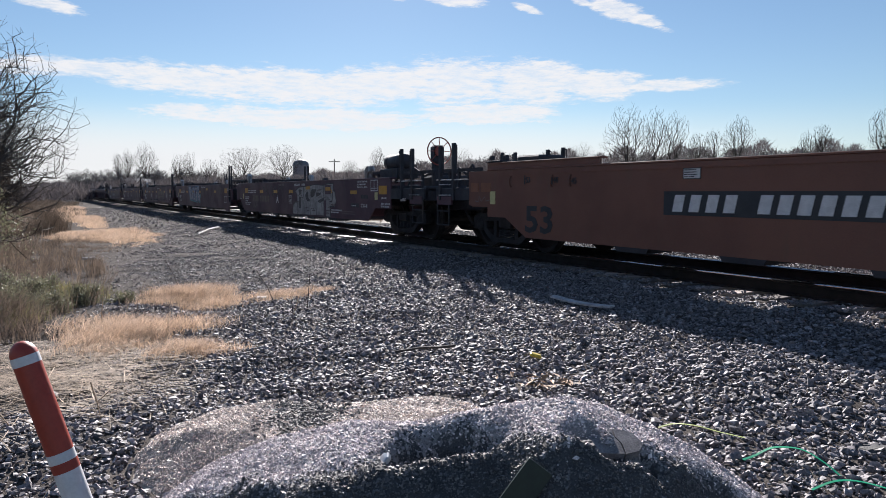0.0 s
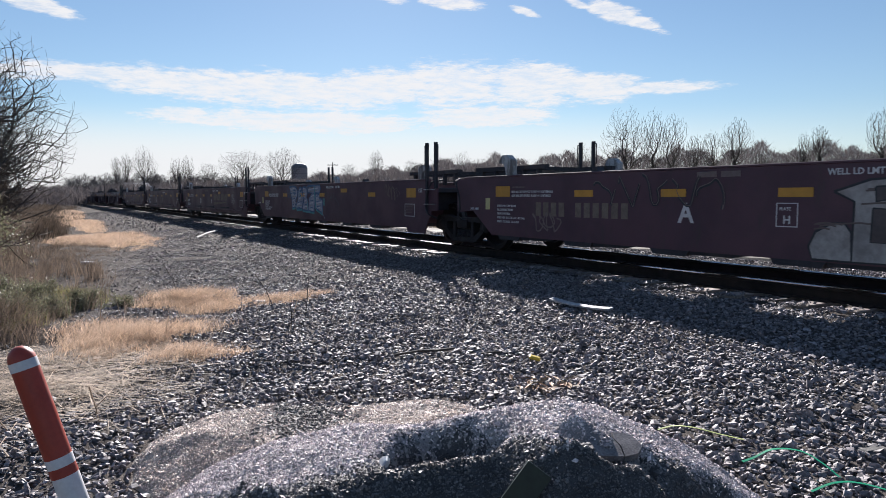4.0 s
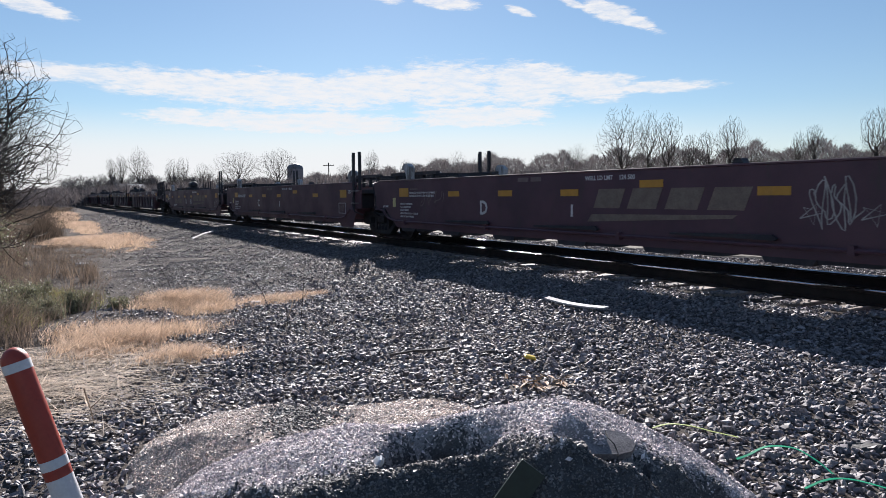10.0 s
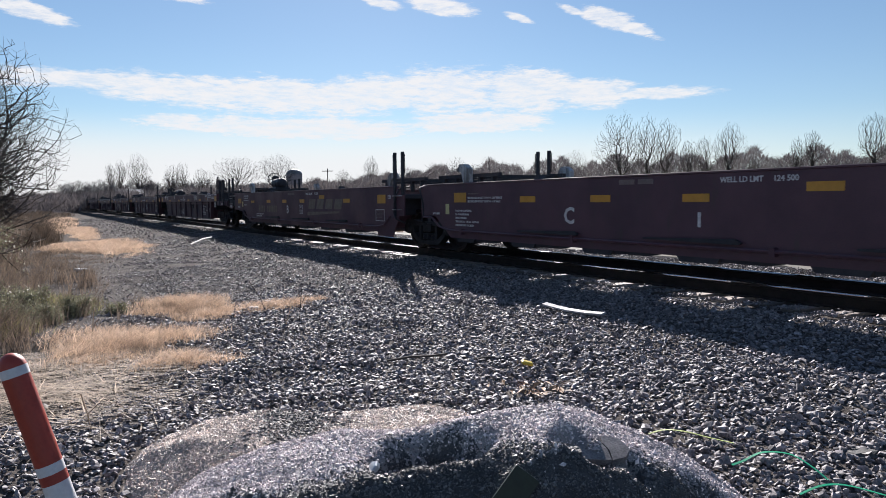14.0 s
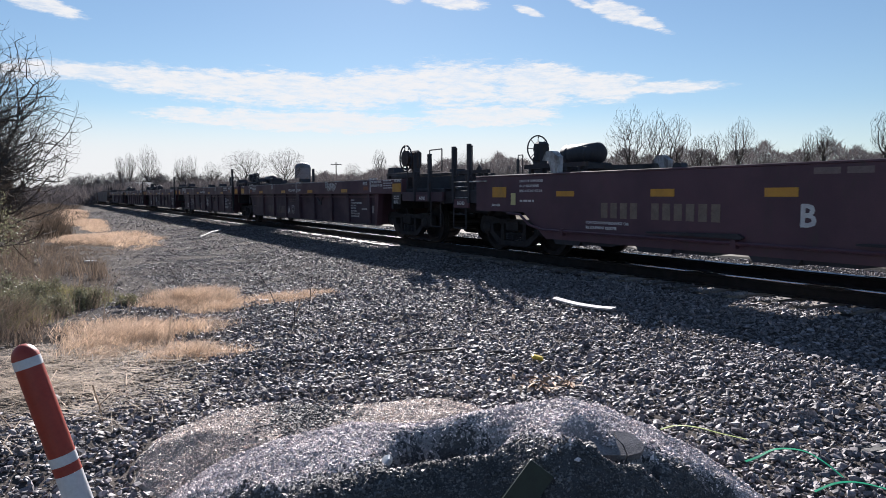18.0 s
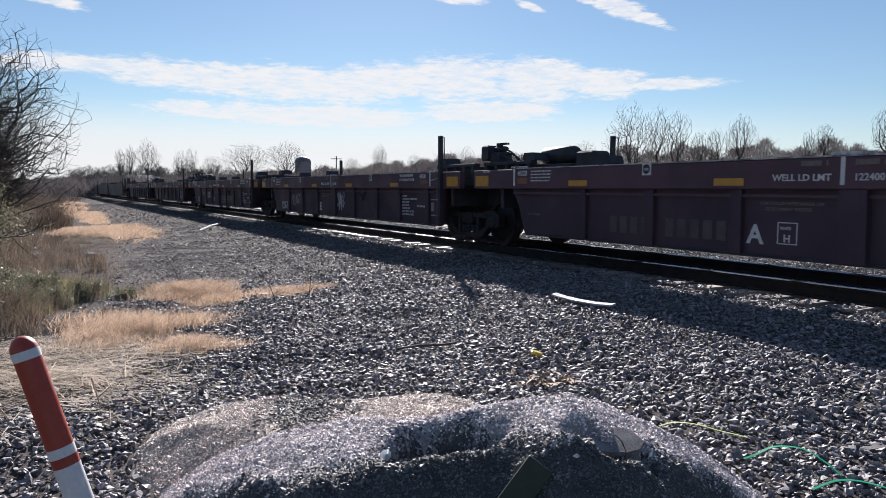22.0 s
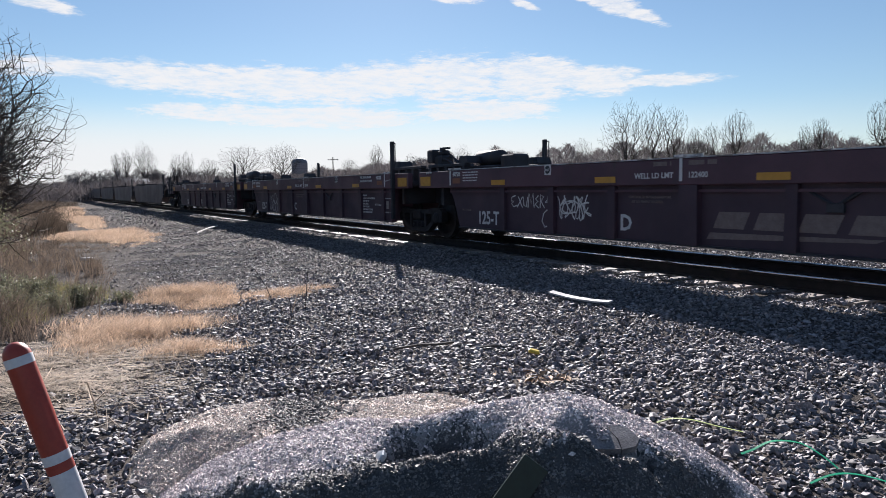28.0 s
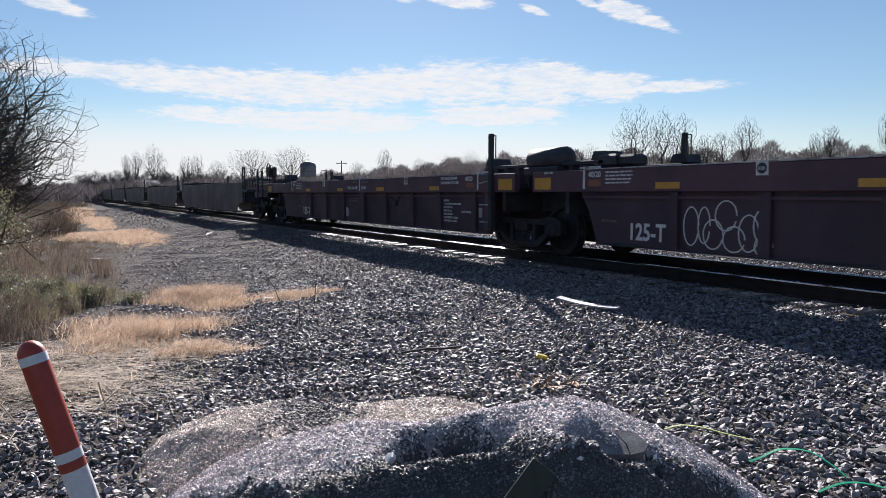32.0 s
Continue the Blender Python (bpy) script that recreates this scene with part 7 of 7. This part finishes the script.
def build_grass():
    straw = "dry straw-coloured grass tuft on the gravel"
    S = 0.0032
    blades("dry_grass", 6500, -11.05, 2.05, 0.95, 0.75, 0.20, S, (0.1, 0.25), M_STRAW, straw, 1)
    blades("dry_grass", 3200, -10.6, 3.25, 0.45, 0.8, 0.13, S, (0.1, 0.35), M_STRAW, straw, 2)
    blades("dry_grass", 7000, -8.75, 0.85, 1.0, 0.85, 0.24, S, (0.1, 0.2), M_STRAW, straw, 3)
    blades("dry_grass", 2600, -7.35, 1.28, 0.4, 0.42, 0.15, S, (0.0, 0.2), M_STRAW, straw, 4)
    blades("dry_grass", 900, -10.2, 2.35, 0.4, 0.3, 0.08, S, (0.0, 0.3), M_STRAW, straw, 5)
    blades("dry_grass", 700, -7.7, 0.55, 0.2, 0.15, 0.1, S, (0.0, 0.2), M_STRAW, straw, 6)
    blades("dry_grass", 11000, -28.5, 2.3, 4.5, 1.8, 0.22, 0.007, (0.1, 0.3), M_STRAW, "strip of dry straw-coloured grass beside the ballast", 7)
    blades("dry_grass", 6000, -44, 2.4, 9.0, 0.9, 0.25, 0.01, (0.1, 0.3), M_STRAW, "strip of dry straw-coloured grass beside the ballast", 8)
    blades("dry_grass", 5000, -75, 2.6, 22.0, 1.0, 0.3, 0.02, (0.1, 0.3), M_STRAW, "strip of dry straw-coloured grass beside the ballast", 9)
    # dull weeds behind: sparse upright stalks over low litter
    weeds = "dull brown weeds and dry stalks on the verge"
    blades("dry_weeds", 1500, -13.5, -0.5, 3.2, 1.2, 0.55, 0.0028, (0.02, 0.04), M_WEED, weeds, 11, 0.14, "weeds")
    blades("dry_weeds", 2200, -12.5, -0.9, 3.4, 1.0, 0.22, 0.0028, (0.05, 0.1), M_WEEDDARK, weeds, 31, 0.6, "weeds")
    blades("dry_weeds", 1700, -19, -0.2, 4.0, 1.5, 0.6, 0.0038, (0.02, 0.04), M_WEED, weeds, 12, 0.14, "weeds")
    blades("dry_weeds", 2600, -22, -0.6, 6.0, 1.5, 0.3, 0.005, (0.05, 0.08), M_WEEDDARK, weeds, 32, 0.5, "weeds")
    blades("dry_weeds", 2600, -37, -0.6, 11.0, 1.9, 0.75, 0.007, (0.0, 0.05), M_WEED, weeds, 13, 0.14, "weeds")
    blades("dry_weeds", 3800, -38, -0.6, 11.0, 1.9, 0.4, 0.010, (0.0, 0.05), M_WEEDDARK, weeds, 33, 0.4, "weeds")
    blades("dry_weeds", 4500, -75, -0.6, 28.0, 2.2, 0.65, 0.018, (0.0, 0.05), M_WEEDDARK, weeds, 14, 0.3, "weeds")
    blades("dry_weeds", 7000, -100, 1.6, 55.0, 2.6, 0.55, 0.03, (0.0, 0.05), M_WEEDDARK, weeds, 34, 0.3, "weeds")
    blades("dry_weeds", 1500, -33, 0.4, 1.8, 0.6, 1.15, 0.006, (0.0, 0.05), M_WEEDDARK, "taller clump of brown weeds on the verge", 15, 0.12, "weeds")
    blades("dry_weeds", 900, -16, 0.6, 1.8, 0.8, 0.5, 0.0035, (0.0, 0.05), M_WEED, weeds, 19, 0.14, "weeds")
    blades("dry_weeds", 500, -11.2, 0.6, 1.6, 0.9, 0.45, 0.0026, (0.0, 0.05), M_WEED, weeds, 35, 0.14, "weeds")
    blades("green_weeds", 2000, -12.3, 0.2, 1.5, 0.8, 0.20, 0.004, (0.05, 0.1), M_GREEN, "low green weeds among dry stalks", 16, 0.4, "weeds")
    blades("green_weeds", 900, -10.2, -0.45, 0.9, 0.5, 0.30, 0.004, (0.05, 0.1), M_GREEN, "low green weeds among dry stalks", 17, 0.4, "weeds")
    blades("dry_weeds", 2200, -9.9, -0.5, 1.0, 0.5, 0.5, 0.003, (0.05, 0.1), M_WEED, weeds, 18, 0.35, "weeds")
    blades("dry_grass", 6000, -62, 1.7, 16.0, 1.2, 0.3, 0.016, (0.1, 0.3), M_STRAW, "strip of dry straw-coloured grass beside the ballast", 20)
    blades("dry_weeds", 5000, -26, 1.0, 8.0, 1.0, 0.12, 0.005, (0.1, 0.1), M_WEED, weeds, 23, 0.6, "weeds")
    # tall dry grass on the far side of the track
    for k, x in enumerate((2, -8, -20, -36, -60)):
        blades("tall_grass", 6000, x, 22.0 + k * 0.5, 7.0 + 3 * k, 3.2, 0.6, 0.009 + 0.004 * k, (0.0, 0.05), M_WEED, "tall dry grass beyond the track", 24 + k, 0.15)
    # flattened straw on the ground
    r = np.random.RandomState(41)
    n = 3000
    x, y = r.normal(-7.1, 0.65, n), r.normal(0.0, 0.5, n)
    a = r.normal(1.15, 0.75, n)
    ln = r.uniform(0.1, 0.55, n)
    z = ground_z(x, y) + r.uniform(0.005, 0.07, n)
    d = np.stack([np.cos(a) * ln, np.sin(a) * ln, r.normal(0, 0.03, n)], 1)
    s = np.stack([-np.sin(a), np.cos(a), np.zeros(n)], 1) * r.uniform(0.0015, 0.004, n)[:, None]
    p = np.stack([x, y, z], 1)
    v = np.stack([p - s, p + s, p + d + s, p + d - s], 1).reshape(-1, 3)
    tagged(new("fallen_straw", raw_mesh("fallen_straw", v, np.arange(4 * n).reshape(-1, 4), M_STRAWDULL)), "flattened grey-brown straw lying on the ground", "straw", kind="stuff")


build_ties()
build_ballast()
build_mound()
build_grass()


# ---- small things ----
def on_heap(x, y):
    return float(mound_z(x, y)[0])


def on_ground(x, y):
    return float(ground_z(x, y))


def bollard():
    base, top = Vector((-3.44, 0.19, -0.52)), Vector((-3.60, -0.09, 0.50))
    w = (top - base)
    t = thing("bollard", "leaning round marker post, red-orange with white bands", "marker post", Matrix.Translation(base) @ w.to_track_quat("Z", "Y").to_matrix().to_4x4())
    n, R = w.length, 0.058
    z1, z2, z3, z4 = n - 0.625, n - 0.58, n - 0.535, n - 0.115
    part("lower_sleeve", Build().lathe([(0, R), (z1, R)], (0, 0, 0), "z", 28), M_POSTWHITE, t, "white chipped lower sleeve", smooth=True)
    part("red_band", Build().lathe([(z1, R + 0.0005), (z2, R + 0.0005)], (0, 0, 0), "z", 28), M_POSTRED, t, smooth=True)
    part("white_band", Build().lathe([(z2, R + 0.001), (z3, R + 0.001)], (0, 0, 0), "z", 28), M_POSTWHITE, t, smooth=True)
    part("upper_sleeve", Build().lathe([(z3, R), (z4, R)], (0, 0, 0), "z", 28), M_POSTRED, t, smooth=True)
    part("reflective_band", Build().lathe([(z4, R + 0.0015), (z4 + 0.042, R + 0.0015)], (0, 0, 0), "z", 28), M_POSTWHITE, t, smooth=True)
    q = z4 + 0.042
    part("cap", Build().lathe([(q, R)] + [(q + R * 1.15 * math.sin(a), R * math.cos(a)) for a in (0.25, 0.5, 0.75, 1.0, 1.25, 1.45)], (0, 0, 0), "z", 28), M_POSTRED, t, "domed red-orange cap", smooth=True)
    g = random.Random(8)
    for k in range(7):
        a = g.uniform(3.6, 5.4)
        z = n - g.uniform(0.6, 0.75)
        c = Build().lathe([(0.0, g.uniform(0.006, 0.014)), (0.002, 0.005)], (R * math.cos(a), R * math.sin(a), z), "z", 7)
        part("rust_spot", c, M_RUST, t)


def green_plate():
    c, a = Vector((-1.98, 1.525, 0.19)), radians(37)
    right = Vector((0.505, 0.863, 0.0))
    up = Vector((-0.12, 0.07, 0.99))
    edge = (right * math.cos(a) - up * math.sin(a)).normalized()
    top = (right * math.sin(a) + up * math.cos(a)).normalized()
    top = (top - edge * top.dot(edge)).normalized()
    m = Matrix((edge, edge.cross(top) * -1, top)).transposed().to_4x4()
    b = Build().box(0, 0.105, -0.006, 0.006, -0.5, 0.0, 0.002)
    solid("marker_plate", b, M_DARKGREEN, "dark green steel plate leaning in the heap", "marker plate", Matrix.Translation(c) @ m)


def ribbon(name, pts, wide, material, label, category):
    """A narrow strap lying along points."""
    b = Build()
    pts = [Vector(p) for p in pts]
    fine = []
    for k in range(len(pts) - 1):
        p0, p1, p2, p3 = pts[max(k - 1, 0)], pts[k], pts[k + 1], pts[min(k + 2, len(pts) - 1)]
        for i in range(6):
            t = i / 6
            fine.append(0.5 * ((2 * p1) + (p2 - p0) * t + (2 * p0 - 5 * p1 + 4 * p2 - p3) * t * t + (3 * p1 - p0 - 3 * p2 + p3) * t ** 3))
    fine.append(pts[-1])
    rows = []
    for k, c in enumerate(fine):
        d = (fine[min(k + 1, len(fine) - 1)] - fine[max(k - 1, 0)]).normalized()
        s = d.cross(Vector((0.25, 0.1, 1))).normalized() * wide / 2
        u = Vector((0, 0, 0.0025))
        rows += [tuple(c - s), tuple(c + s), tuple(c + s + u), tuple(c - s + u)]
    n = len(fine)
    b.quads(rows, [(4 * k + i, 4 * k + (i + 1) % 4, 4 * k + 4 + (i + 1) % 4, 4 * k + 4 + i) for k in range(n - 1) for i in range(4)] + [(3, 2, 1, 0), (4 * n - 4, 4 * n - 3, 4 * n - 2, 4 * n - 1)])
    return solid(name, b, material, label, category)


def rubble(name, x, y, z, size, seed, material, label, category="stone", flat=0.7):
    g = random.Random(seed)
    bm = bmesh.new()
    bmesh.ops.create_icosphere(bm, subdivisions=3, radius=0.5)
    for v in bm.verts:
        n = noise.noise(v.co * 2.2 + Vector((seed, 0, 0)))
        v.co *= 1 + 0.5 * n + 0.16 * noise.noise(v.co * 7.0 + Vector((0, seed, 0)))
        v.co.z *= flat
        v.co *= size
    me = bpy.data.meshes.new(name)
    bm.to_mesh(me)
    bm.free()
    me.materials.append(material)
    return solid(name, me, None, label, category, pose(x, y, z, g.uniform(-15, 15), g.uniform(-15, 15), g.uniform(0, 360)))


def small_things():
    bollard()
    green_plate()
    # straps
    G = lambda x, y, up=0.03: (x, y, on_ground(x, y) + up)
    ribbon("plastic_strap", [G(-2.52, 3.50), G(-2.5, 3.58, 0.05), G(-2.45, 3.68, 0.1), G(-2.36, 3.80, 0.1), G(-2.24, 3.82, 0.07), G(-2.12, 3.8, 0.03)], 0.016, M_STRAP, "bright green plastic strap lying on the stones", "strap")
    ribbon("plastic_strap", [G(-2.1, 3.5), G(-2.05, 3.62, 0.07), G(-2.0, 3.78, 0.05), G(-1.85, 3.9)], 0.014, M_STRAP, "bright green plastic strap lying on the stones", "strap")
    ribbon("plastic_strap", [G(-3.25, 3.6), G(-3.2, 3.7, 0.05), G(-3.08, 3.77, 0.05), G(-2.95, 3.84, 0.03), G(-2.8, 3.9)], 0.014, M_STRAP2, "faded yellow-green plastic strap among the stones", "strap")
    # the bowed board
    b = Build()
    n = 10
    pts = [(-0.53 + 1.06 * i / n, 0.028 * ((i / n - 0.5) * 2) ** 2) for i in range(n + 1)]
    rows = []
    for x, z in pts:
        rows += [(x, -0.045, z), (x, 0.045, z), (x, 0.045, z + 0.02), (x, -0.045, z + 0.02)]
    b.quads(rows, [(4 * k + i, 4 * k + (i + 1) % 4, 4 * k + 4 + (i + 1) % 4, 4 * k + 4 + i) for k in range(n) for i in range(4)] + [(3, 2, 1, 0), (4 * n, 4 * n + 1, 4 * n + 2, 4 * n + 3)])
    solid("board", b, M_BOARD, "bowed bleached board lying on the ballast", "board", pose(-6.80, 6.05, -0.285, 9, 0, 4))
    solid("stick", Build().pipe([(-25.8, 4.96, -0.33), (-27.2, 5.65, -0.24), (-28.75, 6.34, -0.24)], 0.03, 6), M_BOARD, "long bleached stick on the ballast", "stick")
    solid("stick", Build().pipe([(-6.1, 3.02, -0.42), (-6.02, 3.25, -0.39), (-5.98, 3.45, -0.4), (-5.94, 3.62, -0.39)], 0.013, 6), M_DRIFT, "dark fallen stick among the stones", "stick")
    solid("stick", Build().pipe([(-5.7, 3.76, -0.42), (-5.62, 3.9, -0.4), (-5.52, 4.0, -0.41)], 0.014, 6), M_DRIFT, "dark fallen stick among the stones", "stick")
    solid("wrapper", Build().box(-0.055, 0.055, -0.03, 0.03, 0, 0.035, 0.012), M_YELLOWLITTER, "crumpled yellow wrapper on the stones", "litter", pose(-5.2, 4.06, -0.41, 10, 15, 60))
    solid("carton", Build().box(-0.07, 0.07, -0.04, 0.04, 0, 0.05, 0.012), M_BOARD, "small white carton lying by dry grass", "litter", pose(-10.4, 2.9, -0.47, 8, 0, 70))
    solid("carton", Build().box(-0.15, 0.15, -0.07, 0.07, 0, 0.07, 0.02), M_BOARD, "white carton lying among weeds", "litter", pose(-18.9, 1.07, -0.49, 5, 0, 60))
    # dead leaves by the heap
    g = random.Random(14)
    b = Build()
    for k in range(60):
        x, y = -4.5 + g.gauss(0, 0.12), 3.62 + g.gauss(0, 0.16)
        c, a = Vector((x, y, on_ground(x, y) + 0.03 + g.random() * 0.04)), g.uniform(0, 6.28)
        u, w = Vector((math.cos(a), math.sin(a), g.uniform(-0.5, 0.5))), Vector((-math.sin(a), math.cos(a), g.uniform(-0.5, 0.5)))
        s = g.uniform(0.015, 0.035)
        b.quads([tuple(c - u * s * 1.6), tuple(c - w * s * 0.6 + Vector((0, 0, 0.006))), tuple(c + u * s * 1.8), tuple(c + w * s * 0.7 + Vector((0, 0, 0.008)))], [(0, 1, 2, 3)])
    tagged(solid("leaf_litter", b, M_LEAF, "brown dead leaves and stalks beside the heap", "leaves"), kind="stuff")
    # stalks standing in the gravel
    for k, (x, y, h, lean) in enumerate(((-8.75, 3.03, 0.55, 0.1), (-8.3, 2.7, 0.32, -0.05), (-10.1, 3.0, 0.5, -0.5), (-12.0, 2.0, 0.55, -0.4), (-5.5, 0.35, 0.3, -0.2), (-5.6, -0.2, 0.45, -0.7), (-8.9, 2.9, 0.3, 0.3), (-7.7, 1.1, 0.4, 0.2), (-9.1, 0.6, 0.5, 0.1))):
        z = on_ground(x, y) - 0.02
        solid("dry_stalk", Build().pipe([(x, y, z), (x + 0.02, y + lean * h * 0.4, z + h * 0.5), (x, y + lean * h, z + h)], 0.005, 5).pipe([(x + 0.01, y + lean * h * 0.4, z + h * 0.5), (x + 0.05, y + lean * h * 0.4 + 0.07, z + h * 0.75)], 0.003, 4), M_DRIFT if k < 4 else M_STRAWDULL, "thin dry stalk standing in the gravel", "stalk", group="dry stalks")
    # things lying on the heap
    x, y = -2.48, 1.18
    solid("metal_cap", Build().lathe([(0, 0.036), (0.016, 0.038), (0.022, 0.034), (0.024, 0.02)], (0, 0, 0), "z", 7), M_CAP, "small pale metal cap on the heap", "cap", pose(x, y, on_heap(x, y) + 0.01, 35, -30, 20))
    for k, (x, y, s) in enumerate(((-2.40, 1.12, 0.04), (-2.39, 1.22, 0.03), (-2.5, 1.25, 0.035), (-1.95, 1.78, 0.06), (-1.98, 1.82, 0.045), (-1.83, 2.27, 0.03), (-1.8, 2.17, 0.035), (-2.70, 1.37, 0.035), (-3.84, 2.10, 0.04), (-3.80, 2.18, 0.05), (-3.78, 2.25, 0.04), (-3.9, 2.14, 0.03))):
        rubble("stone", x, y, on_heap(x, y) - s * 0.08, s, 30 + k, M_CONCRETE if k < 3 else M_SHADEHEAP if k < 8 else M_MOUND_TAN, "rough lump of millings lying on the heap" if k > 2 else "small stone lying on the heap", "stone")
    # a cracked flake of old asphalt over a hollow
    slab = thing("broken_slab", "cracked flake of old asphalt over a hollow in the heap", "slab", pose(-1.985, 1.965, on_heap(-1.985, 1.965) + 0.012, 0, 0, 0) @ look((0, 0, 0), (-0.34, 0.12, -0.93)))
    for outline in (((-0.10, -0.055), (0.005, -0.07), (0.012, -0.01), (0.0, 0.03), (0.008, 0.075), (-0.06, 0.07), (-0.115, 0.02)), ((0.009, -0.072), (0.07, -0.06), (0.105, -0.02), (0.085, 0.05), (0.014, 0.074), (0.006, 0.03), (0.018, -0.01))):
        b = Build()
        n = len(outline)
        b.quads([(x, z, y) for y in (-0.03, 0.0) for x, z in outline], [tuple(range(n - 1, -1, -1)), tuple(range(n, 2 * n))] + [(i, (i + 1) % n, n + (i + 1) % n, n + i) for i in range(n)])
        part("flake", b, M_FLAKE, slab)
    rubble("concrete_lump", -2.36, 4.40, -0.475, 0.28, 62, M_CONCRETE, "flat grey lump of broken concrete among the stones", "concrete lump", 0.25)
    solid("wire", Build().pipe([(-1.71, 2.06, on_heap(-1.71, 2.06) + 0.012), (-1.71, 2.25, on_heap(-1.71, 2.25) + 0.02), (-1.71, 2.42, on_heap(-1.71, 2.42) + 0.012)], 0.003, 5), M_RUST, "rusty wire lying on the heap", "wire")


small_things()


def motions():
    steps = [k * 2.0 for k in range(17)]
    for ob, x in MOVERS:
        walk(ob, [(t, pose(x + travelled(t), Y_TRACK, 0)) for t in steps])
    turns = [k * 4 / 30 for k in range(241)]
    for ob in ROLLERS:
        spot = ob.location.copy()
        walk(ob, [(t, Matrix.Translation(spot) @ Matrix.Rotation(travelled(t) / 0.482, 4, "Y")) for t in turns])


motions()
